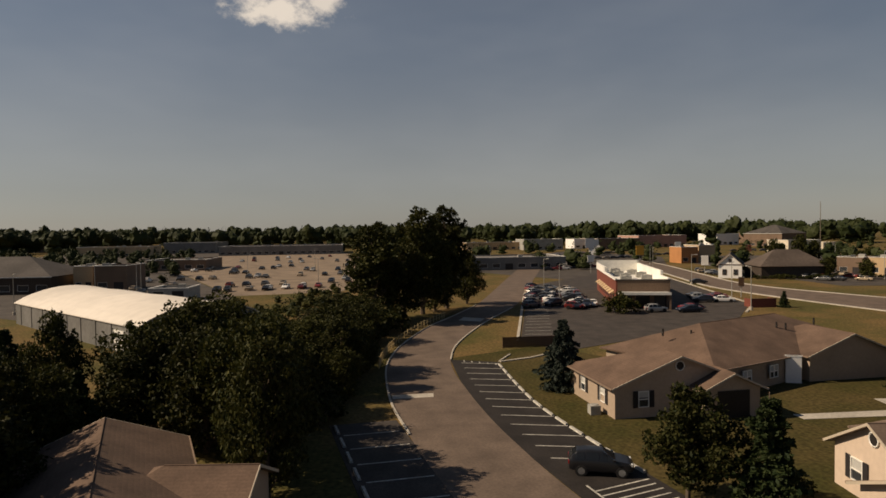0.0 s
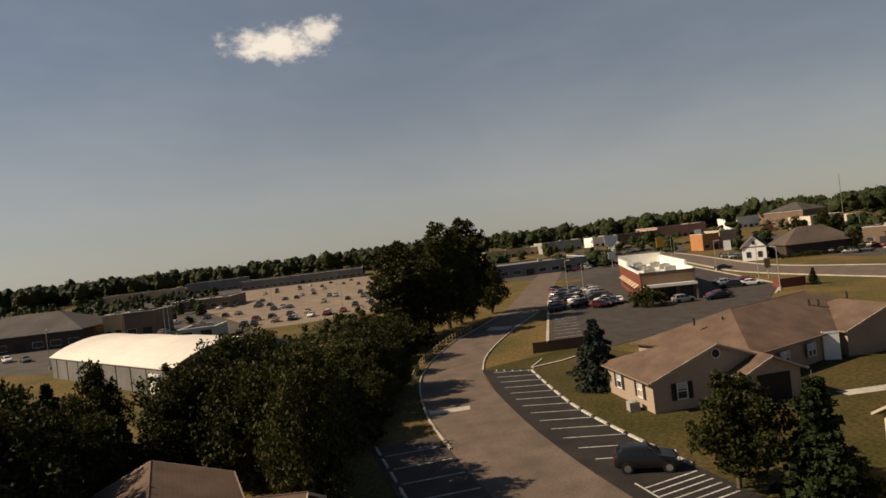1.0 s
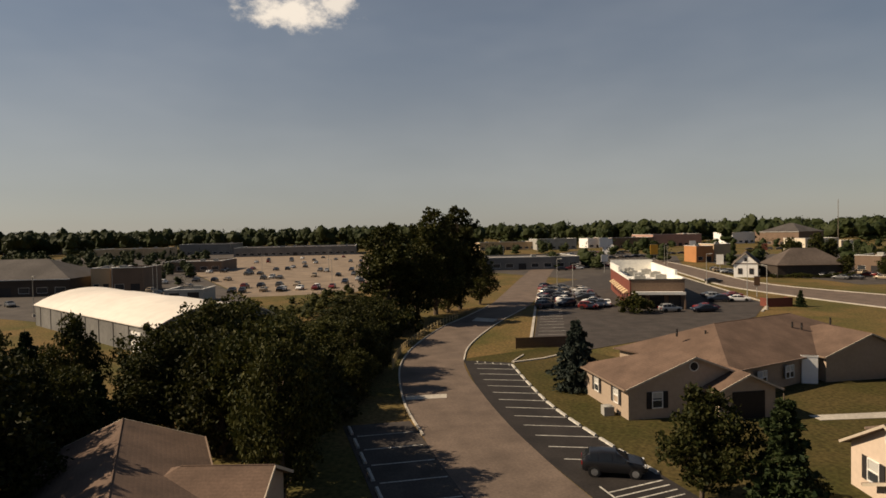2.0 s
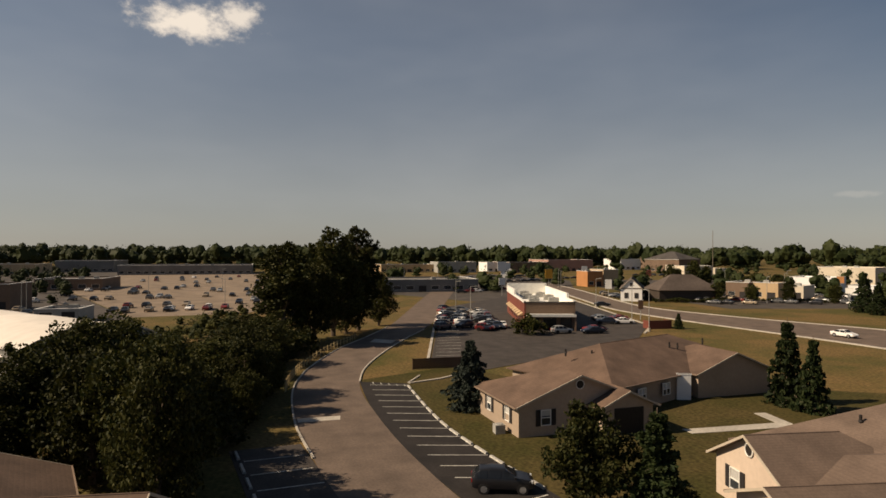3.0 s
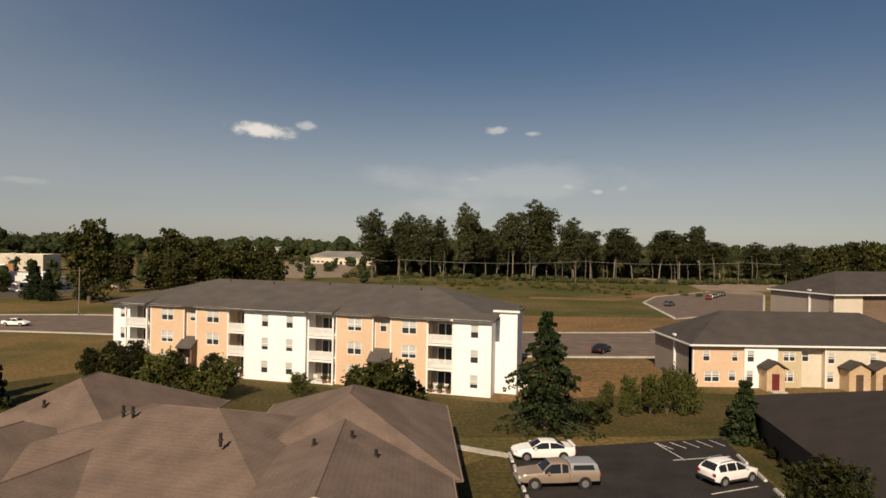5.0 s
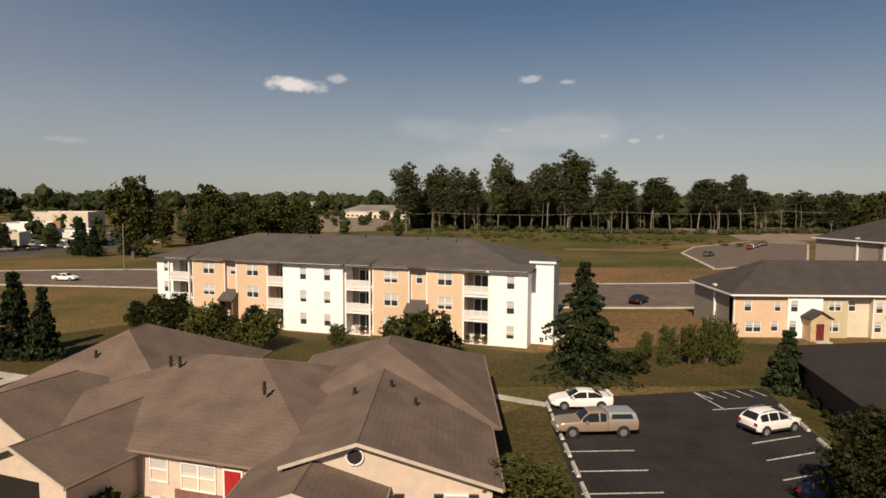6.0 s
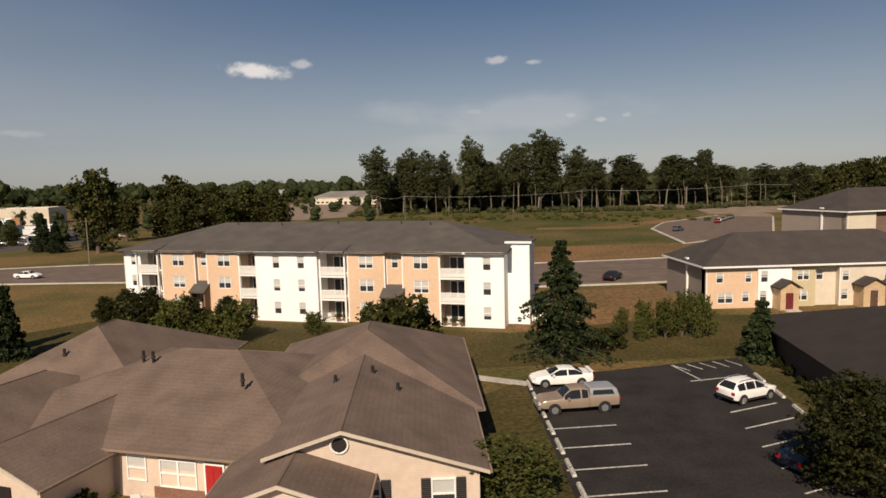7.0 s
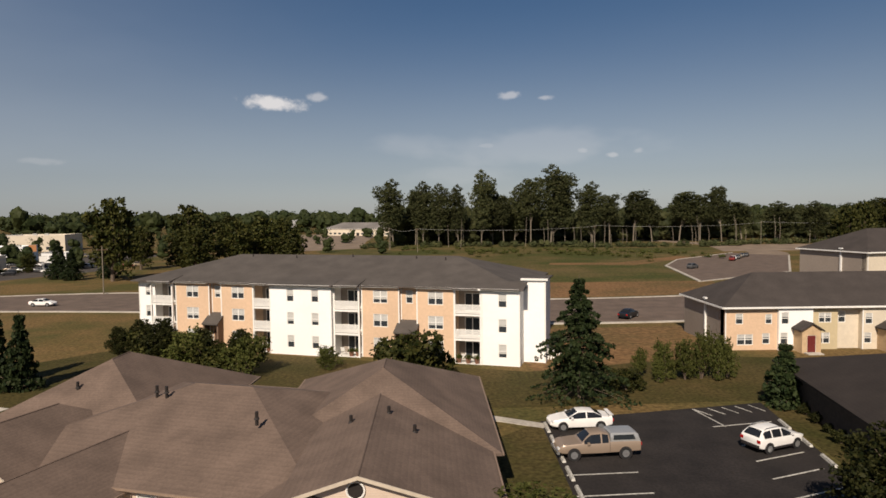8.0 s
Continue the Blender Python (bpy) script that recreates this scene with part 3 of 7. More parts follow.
kerb("kerb_22", [(60.5, 150), (94, 172), (130, 238)], soft=False, width=0.6, h=0.2)

# ---------------------------------------------------------------- building kit
SLOTS = {}


def cached(key, make):
    if key not in SLOTS:
        SLOTS[key] = make()
    return SLOTS[key]


def window(parent, m, w, h, cols=1, blind=0.5, shutters=False, name="window"):
    """A sash window set in its opening; local x along the wall, -y outwards, origin at the sill's middle."""
    def frame_mesh():
        t, c = 0.07, w / cols
        holes = [(-w / 2 + c * i + t * (1 if i == 0 else 0.8), -w / 2 + c * (i + 1) - t * (1 if i == cols - 1 else 0.8), z0, z1) for i in range(cols) for z0, z1 in ((t, h / 2 - 0.035), (h / 2 + 0.035, h - t))]
        s = pierced(-w / 2, w / 2, 0, h, -0.05, 0.12, holes)
        return s.mesh("window_frame", TRIM)
    win = part(name, cached(("wf", w, h, cols), frame_mesh), TRIM, parent, "white sash window frame", m)
    part("pane", cached(("wp", w, h), lambda: Shape().box(-w / 2 + 0.05, w / 2 - 0.05, 0.03, 0.05, 0.05, h - 0.05).mesh("pane", GLASS)), GLASS, win)
    if blind:
        part("blind", cached(("wb", w, h, blind), lambda: Shape().box(-w / 2 + 0.07, w / 2 - 0.07, 0.015, 0.027, h * (1 - blind), h - 0.07).mesh("blind", BLIND)), BLIND, win, "pale half-drawn blind")
    if shutters:
        def shut():
            n = int(h / 0.1)
            edge = [(0.0, -0.03)] + [p for k in range(n) for p in ((-0.04, h * k / n), (-0.065, h * (k + 0.8) / n))] + [(-0.04, h + 0.03), (0.0, h + 0.03)]
            m_ = len(edge)
            s = Shape().add([(x, y, z) for x in (-0.22, 0.22) for y, z in edge], [tuple(range(m_)), tuple(range(2 * m_ - 1, m_ - 1, -1))] + [(i, i + m_, (i + 1) % m_ + m_, (i + 1) % m_) for i in range(m_)])
            return s.mesh("shutter", SHUTTER)
        for sx in (-1, 1):
            part("shutter", cached(("sh", h), shut), SHUTTER, win, "dark louvred shutter", pose(sx * (w / 2 + 0.25), 0, 0))
    return win


def pierced(x0, x1, z0, z1, y, t, holes):
    """A wall slab in the local xz plane, outer face at y, with openings (x0, x1, z0, z1) left free."""
    s, at = Shape(), {}
    xs = sorted({x0, x1, *[h[0] for h in holes], *[h[1] for h in holes]})
    zs = sorted({z0, z1, *[h[2] for h in holes], *[h[3] for h in holes]})
    full = lambda i, k: 0 <= i < len(xs) - 1 and 0 <= k < len(zs) - 1 and not any(
        h[0] < (xs[i] + xs[i + 1]) / 2 < h[1] and h[2] < (zs[k] + zs[k + 1]) / 2 < h[3] for h in holes)

    def v(i, k, back):
        if (i, k, back) not in at:
            at[i, k, back] = len(s.v)
            s.v.append((xs[i], y + t * back, zs[k]))
        return at[i, k, back]

    for i in range(len(xs) - 1):
        for k in range(len(zs) - 1):
            if full(i, k):
                s.f += [(v(i, k, 0), v(i + 1, k, 0), v(i + 1, k + 1, 0), v(i, k + 1, 0)), (v(i, k + 1, 1), v(i + 1, k + 1, 1), v(i + 1, k, 1), v(i, k, 1))]
                for ni, nk, p, q in ((i - 1, k, (i, k + 1), (i, k)), (i + 1, k, (i + 1, k), (i + 1, k + 1)), (i, k - 1, (i, k), (i + 1, k)), (i, k + 1, (i + 1, k + 1), (i, k + 1))):
                    if not full(ni, nk):
                        s.f.append((v(*p, 0), v(*p, 1), v(*q, 1), v(*q, 0)))
    return s


def slab(shape, poly, t=0.16):
    """A roof plane with thickness, from its top outline."""
    n = len(poly)
    v = list(poly) + [(p[0], p[1], p[2] - t) for p in poly]
    return shape.add(v, [tuple(range(n)), tuple(range(2 * n - 1, n - 1, -1))] + [(i, i + n, (i + 1) % n + n, (i + 1) % n) for i in range(n)])


def wing(house, p0, p1, half, ze, zr, hip0=False, hip1=False, over=0.45, roof=None, wall=None, trim=True, base=0.0, near=None):
    """A house wing: walls with gables and a pitched roof over the axis p0 to p1 in plan. A hipped end leans in; near narrows the side to the left of the axis."""
    roof, wall = roof or SHINGLE, wall or SIDING_PINK
    a, b = Vector(p0), Vector(p1)
    d = (b - a).normalized()
    n = Vector((-d.y, d.x))
    k = (zr - ze) / half
    ea, eb, hw = a - d * over, b + d * over, half + over
    hl = near or half
    hm = hl + over
    zo = ze - over * k
    zl = zr - hm * k
    ra = ea + d * hw if hip0 else ea
    rb = eb - d * hw if hip1 else eb
    P = lambda q, z: (q.x, q.y, z)
    top = Shape()
    slab(top, [P(ea - n * hw, zo), P(eb - n * hw, zo), P(rb, zr), P(ra, zr)])
    slab(top, [P(eb + n * hm, zl), P(ea + n * hm, zl), P(ra, zr), P(rb, zr)])
    if hip0:
        slab(top, [P(ea + n * hm, zl), P(ea - n * hw, zo), P(ra, zr)])
    if hip1:
        slab(top, [P(eb - n * hw, zo), P(eb + n * hm, zl), P(rb, zr)])
    part("roof", top, roof, house)
    cap = Shape().tube([P(ra, zr - 0.02), P(rb, zr - 0.02)], [0.06, 0.06], 6)
    part("ridge_cap", cap, roof, house)
    zw = ze - 0.10
    s = Shape()
    c = [a - n * half, b - n * half, b + n * hl, a + n * hl]
    s.prism([(q.x, q.y) for q in c], base, zw)
    for q, hip in ((a, hip0), (b, hip1)):
        if not hip:
            inn = d * 0.2 * (1 if q is a else -1)
            end = [(q - n * half, zw), (q + n * hl, zw)] + ([(q + n * hl, zr - hl * k - 0.17)] if near else []) + [(q, zr - 0.17)]
            e = len(end)
            v = [P(w_, z) for w_, z in end] + [P(w_ + inn, z) for w_, z in end]
            s.add(v, [tuple(range(e)), tuple(range(2 * e - 1, e - 1, -1))] + [(i, i + e, (i + 1) % e + e, (i + 1) % e) for i in range(e)])
    part("wall", s, wall, house)
    if trim:
        for q, out, hip in ((ea, -d, hip0), (eb, d, hip1)):
            if not hip:
                for sgn in (-1, 1):
                    e0, e1 = q + n * sgn * (hw if sgn < 0 else hm) + out * 0.03, q + out * 0.03
                    zo_ = zo if sgn < 0 else zl
                    i0, i1 = e0 - out * 0.06, e1 - out * 0.06
                    v = [P(e0, zo_ + .01), P(e1, zr + .01), P(e1, zr - .16), P(e0, zo_ - .16), P(i0, zo_ + .01), P(i1, zr + .01), P(i1, zr - .16), P(i0, zo_ - .16)]
                    part("rake_board", Shape().add(v, [(0, 1, 2, 3), (7, 6, 5, 4), (0, 4, 5, 1), (1, 5, 6, 2), (2, 6, 7, 3), (3, 7, 4, 0)]), TRIM_BEIGE, house, "beige rake board")
        for sgn, hh, z_ in ((-1, hw, zo), (1, hm, zl))[:1 if near else 2]:
            e0, e1 = ea + n * sgn * (hh + 0.02), eb + n * sgn * (hh + 0.02)
            f0, f1 = ea + n * sgn * (hh + 0.12), eb + n * sgn * (hh + 0.12)
            v = [P(e0, z_), P(e1, z_), P(f1, z_), P(f0, z_), P(e0, z_ - .13), P(e1, z_ - .13), P(f1, z_ - .13), P(f0, z_ - .13)]
            part("gutter", Shape().add(v, [(0, 1, 2, 3), (7, 6, 5, 4), (0, 4, 5, 1), (1, 5, 6, 2), (2, 6, 7, 3), (3, 7, 4, 0)]), GUTTER, house, "brown gutter")


def vent_pipe(house, x, y, z, h=0.4, r=0.08):
    s = Shape().tube([(0, 0, -0.4), (0, 0, h), (0, 0, h + 0.01)], [r, r, r * 0.8], 8)
    s.tube([(0, 0, -0.06), (0, 0, 0.05)], [r * 1.7, r * 1.2], 8)
    part("vent_pipe", s, DARKPIPE, house, "black roof vent pipe", pose(x, y, z))


def round_vent(house, m):
    part("gable_vent", Shape().disc(0.36, 0.08, Matrix.Identity(4), 18), DARKPIPE, house, "dark round gable vent", m)
    ring = Shape()
    ring.tube([(0.4 * math.cos(a * math.pi / 9), -0.03, 0.4 * math.sin(a * math.pi / 9)) for a in range(19)], [0.05] * 19, 5)
    part("vent_ring", ring, TRIM, house, "", m)


# ---------------------------------------------------------------- apartment building
def apartment(m):
    b = thing("apartment_building", m, "three-storey white and tan apartment building with grey hipped roof", "apartment building")
    H3, FL = 8.3, 2.76
    baluster = Shape().box(-0.045, 0.045, -0.50, -0.46, 0.15, 1.0).mesh("baluster", TRIM)
    segs = [  # from, to, kind, face
        (0.0, 2.6, "white1", 0.4), (2.6, 6.1, "balcony", 0.0), (6.1, 11.2, "tan", 0.0), (11.2, 12.9, "narrow", 0.5), (12.9, 17.8, "tan", 0.0),
        (17.8, 20.5, "balcony", 0.0), (20.5, 28.7, "white2", -1.0), (28.7, 32.1, "balcony", 0.0), (32.1, 36.8, "tan", 0.0), (36.8, 38.9, "narrow", 0.5),
        (38.9, 43.4, "tan", 0.0), (43.4, 46.6, "balcony", 0.0), (46.6, 50.8, "white1", -0.5)]
    for x0, x1, kind, y in segs:
        holes, wins = [], []
        w = x1 - x0
        mid = (x0 + x1) / 2
        siding = SIDING_WHITE if kind.startswith("white") else SIDING_TAN
        if kind == "white1":
            wins = [(mid + 0.2, z, 0.95, 1.5, 1) for z in (0.85, 0.85 + FL, 0.85 + 2 * FL)]
        elif kind == "white2":
            wins = [(x0 + w * f, z, 0.95, 1.5, 1) for f in (0.34, 0.74) for z in (0.85, 0.85 + FL, 0.85 + 2 * FL)]
        elif kind == "tan":
            wins = [(mid, z, 1.8, 1.5, 2) for z in (0.85, 0.85 + FL, 0.85 + 2 * FL)]
        elif kind == "narrow":
            wins = [(mid, 0.85 + 2 * FL, 0.85, 1.5, 1)]
        if kind == "balcony":
            # recess shade is painted into this back wall's colour
            part("back_wall", pierced(x0, x1, 0, H3, y + 1.7, 0.2, [(mid - 0.9, mid + 0.9, z + 0.02, z + 2.1) for z in (0.0, FL, 2 * FL)]), SIDING_SHADED, b)
            for k, z in enumerate((0.0, FL, 2 * FL)):
                door = part("patio_door", Shape().box(-0.9, 0.9, 0.0, 0.06, 0, 0.08).box(-0.9, 0.9, 0, 0.06, 2.0, 2.08).box(-0.9, -0.82, 0, 0.06, 0.08, 2.0).box(0.82, 0.9, 0, 0.06, 0.08, 2).box(-0.05, 0.05, 0, 0.06, 0.08, 2), TRIM, b, "white-framed sliding patio door", pose(mid, y + 1.72, z + 0.02))
                part("pane", Shape().box(-0.84, 0.84, 0.02, 0.04, 0.06, 2.02), GLASS, door)
                part("balcony_floor", Shape().box(x0 + 0.02, x1 - 0.02, y - 0.55, y + 1.68, z - 0.2 if k else 0.0, z + 0.02 if k else 0.05), TRIM, b)
                if k:
                    rail = Shape().box(x0 + 0.05, x1 - 0.05, y - 0.52, y - 0.44, z + 0.98, z + 1.06).box(x0 + 0.05, x1 - 0.05, y - 0.51, y - 0.45, z + 0.1, z + 0.16)
                    n = int(w / 0.125)
                    railing = part("balcony_railing", rail, TRIM, b, "white close-set balcony railing")
                    for i in range(n):
                        x = x0 + 0.1 + (w - 0.2) * i / (n - 1)
                        part("baluster", baluster, None, railing, "", pose(x, y, z))
            for x in (x0 + 0.12, x1 - 0.12):
                part("balcony_post", Shape().box(x - 0.1, x + 0.1, y - 0.58, y - 0.38, 0, H3 - 0.1), TRIM, b, "white square balcony post")
        else:
            holes = [(x - ww / 2, x + ww / 2, z, z + hh) for x, z, ww, hh, c in wins]
            part("wall", pierced(x0, x1, 0, H3, y, 0.25, holes), siding, b)
            for j, (x, z, ww, hh, c) in enumerate(wins):
                window(b, pose(x, y + 0.08, z), ww, hh, c, 0.45 if (j * 7 + int(x)) % 3 else 0.7)
            for q in (x0, x1 - 0.2):
                part("side_wall", Shape().box(q, q + 0.2, y + 0.25, y + 2.6, 0, H3), siding, b)
            for q in (x0 - 0.02, x1 - 0.12):
                part("corner_board", Shape().box(q, q + 0.14, y - 0.03, y, 0, H3), TRIM, b)
        if kind == "narrow":
            s = Shape()
            slab(s, [(x0 - 0.3, -1.3, 3.3), (x1 + 0.3, -1.3, 3.3), (x1 + 0.3, 0.5, 4.5), (x0 - 0.3, 0.5, 4.5)])
            part("porch_roof", s, SHINGLE_GREY, b)
            for q in (x0 - 0.25, x1 + 0.05):
                part("porch_wall", Shape().add([(q, -1.1, 0), (q + .2, -1.1, 0), (q + .2, 0, 0), (q, 0, 0), (q, -1.1, 3.25), (q + .2, -1.1, 3.25), (q + .2, 0, 4.0), (q, 0, 4.0)], [(3, 2, 1, 0), (4, 5, 6, 7), (0, 1, 5, 4), (1, 2, 6, 5), (2, 3, 7, 6), (3, 0, 4, 7)]), BROWN_WALL, b)
            part("entrance_door", Shape().box(mid - 0.5, mid + 0.5, 0.35, 0.45, 0.05, 2.1).box(mid - 0.4, mid + 0.4, 0.33, 0.35, 0.2, 0.95).box(mid - 0.4, mid + 0.4, 0.33, 0.35, 1.1, 1.95), BROWN, b, "brown panelled entrance door")
        e = y - 0.6 if kind == "balcony" else y
        part("fascia", Shape().box(x0, x1, e - 0.5, e - 0.42, H3 - 0.08, H3 + 0.14), TRIM, b, "white fascia board under the eave")
        part("soffit", Shape().box(x0, x1, e - 0.42, max(y + 2, 1), H3 - 0.02, H3 + 0.02), TRIM, b)
    part("core_wall", Shape().box(0.2, 50.6, 2.6, 19, 0, H3), SIDING_CREAM, b)
    # set-back end
    part("end_block", Shape().box(50.8, 53.2, 2.0, 6.0, 0, H3 + 0.95), SIDING_WHITE, b, "white stair block at the end")
    part("end_trim", Shape().box(53.04, 53.24, 1.95, 2.0, 0, H3 + 0.9), TRIM, b)
    part("end_cornice", Shape().box(50.5, 53.5, 1.72, 1.95, H3 + 0.85, H3 + 1.08), TRIM, b)
    part("end_roof", Shape().box(50.5, 53.5, 1.95, 6.2, H3 + 0.95, H3 + 1.07), SHINGLE_GREY, b)
    r = Shape()
    x0, x1, y0, y1, z = -0.5, 51.2, -0.55, 19.5, H3 + 0.12
    q, zr = 10.0, 11.3
    slab(r, [(x0, y0, z), (x1, y0, z), (x1 - q, 9.5, zr), (x0 + q, 9.5, zr)], 0.14)
    slab(r, [(x1, y1, z), (x0, y1, z), (x0 + q, 9.5, zr), (x1 - q, 9.5, zr)], 0.14)
    slab(r, [(x0, y1, z), (x0, y0, z), (x0 + q, 9.5, zr)], 0.14)
    slab(r, [(x1, y0, z), (x1, y1, z), (x1 - q, 9.5, zr)], 0.14)
    slab(r, [(20.2, -1.55, z - 0.02), (29.0, -1.55, z - 0.02), (29.0, 1.5, z + 0.62), (20.2, 1.5, z + 0.62)], 0.14)
    slab(r, [(46.3, -1.05, z - 0.01), (51.3, -1.05, z - 0.01), (51.3, 1.5, z + 0.62), (46.3, 1.5, z + 0.62)], 0.14)
    for bx0, bx1 in ((2.6, 6.1), (17.8, 20.2), (29.0, 32.1), (43.4, 46.3)):
        slab(r, [(bx0, -1.15, z - 0.01), (bx1, -1.15, z - 0.01), (bx1, 1.5, z + 0.62), (bx0, 1.5, z + 0.62)], 0.14)
    part("roof", r, SHINGLE_GREY, b)
    for x, y in ((12, 8.6), (19, 8.2), (27, 8.8), (36, 8.4), (40, 8.0)):
        zz = z + (y + 0.55) * (zr - z) / 10.05
        vent_pipe(b, x, y, zz, 0.35, 0.07)
    return b


apartment(pose(-41.0, 83.6, 0, 0, 0, -17.2))

# ---------------------------------------------------------------- bungalows
def on_wall(a, b, u, z, out=0.0):
    """The pose of something on the wall from plan point a to b, u metres along; local -y points out of the wall, to its right."""
    a, b = Vector(a), Vector(b)
    d = (b - a).normalized()
    p = a + d * u + Vector((d.y, -d.x)) * out
    return pose(p.x, p.y, z, 0, 0, math.degrees(math.atan2(d.y, d.x)))


def panel_door(house, m, material, label, w=0.95, h=2.05, name="door"):
    s = Shape().box(-w / 2, w / 2, -0.05, 0.05, 0, h)
    for x0, x1 in ((-w / 2 + 0.1, -0.05), (0.05, w / 2 - 0.1)):
        for z0, z1 in ((0.15, 0.8), (0.95, h - 0.15)):
            s.box(x0, x1, -0.07, -0.05, z0, z1)
    door = part(name, s, material, house, label, m)
    part("door_frame", Shape().box(-w / 2 - 0.1, -w / 2, -0.06, 0.04, 0, h + 0.1).box(w / 2, w / 2 + 0.1, -0.06, 0.04, 0, h + 0.1).box(-w / 2, w / 2, -0.06, 0.04, h, h + 0.1), TRIM, door, "white door frame")
    part("door_handle", Shape().tube([(w / 2 - 0.12, -0.12, 1.0), (w / 2 - 0.12, -0.05, 1.0)], [0.03, 0.02], 6), RIM, door, "metal door handle")


def bungalow_corner():
    h = thing("bungalow", pose(0, 0, 0), "bungalow with brown shingle roof, beige walls and dark shutters", "house", "bungalows")
    wing(h, (-45.8, 35.6), (-55.5, 36.7), 6.0, 2.9, 5.2, False, True, roof=SHINGLE_SHADED, wall=SIDING_BEIGE_SHADED)
    wing(h, (-56.0, 40.5), (-62.5, 67.5), 7.0, 2.9, 5.7, True, True, roof=SHINGLE_SHADED, wall=SIDING_BEIGE_SHADED)
    wing(h, (-50.5, 60.6), (-62.0, 62.0), 5.0, 2.9, 4.9, False, True, roof=SHINGLE_SHADED, wall=SIDING_BEIGE_SHADED)
    wing(h, (-43.6, 39.2), (-52.0, 40.2), 2.6, 2.7, 3.9, False, True, roof=SHINGLE_SHADED, wall=SIDING_BEIGE_SHADED)
    g0, g1 = (-46.45, 29.64), (-45.15, 41.56)
    for u in (2.6, ):
        window(h, on_wall(g0, g1, u, 0.9, 0.03), 1.0, 1.4, 1, 0.4, True)
    round_vent(h, on_wall(g0, g1, 6.0, 4.3, 0.03))
    s0, s1 = (-56.15, 30.73), (-46.45, 29.64)
    for u in (3.2, 7.4):
        window(h, on_wall(s0, s1, u, 0.9, 0.03), 1.0, 1.4, 1, 0.5, True)
    part("ac_unit", Shape().box(-0.45, 0.45, -0.45, 0.45, 0, 0.8).tube([(0, 0, 0.8), (0, 0, 0.86)], [0.36, 0.33], 12), GREY_BOX, h, "grey air conditioner outside the wall", pose(-48.6, 28.9, 0, 0, 0, -12))
    p0, p1 = (-43.91, 36.62), (-43.29, 41.78)
    # flat black panel on the closed wall, in place of a shaded porch
    part("porch_opening", Shape().box(-1.5, 1.5, -0.02, 0.05, 0, 2.3), DARKPIPE, h, "black panel standing in for the shade inside a porch", on_wall(p0, p1, 2.7, 0.05, 0.03))
    f0, f1 = (-49.3, 44.5), (-52.9, 58.6)
    for u in (2.0, 6.5, 10.2):
        window(h, on_wall(f0, f1, u, 0.9, 0.03), 1.4, 1.3, 2, 0.5)
    part("fin_wall", Shape().box(-0.75, 0.75, -0.12, 0.12, 0, 2.9).box(-0.80, 0.80, -0.15, 0.15, 2.75, 2.9), SIDING_WHITE, h, "white end wall of a porch", pose(-51.3, 53.7, 0, 0, 0, 60))
    for x, y, z in ((-57.5, 42.5, 5.0), (-56.6, 45.4, 4.8), (-57.4, 57.6, 4.9), (-57.0, 58.5, 4.8), (-58.3, 64.0, 4.9)):
        vent_pipe(h, x, y, z, 0.4, 0.10)
    return h


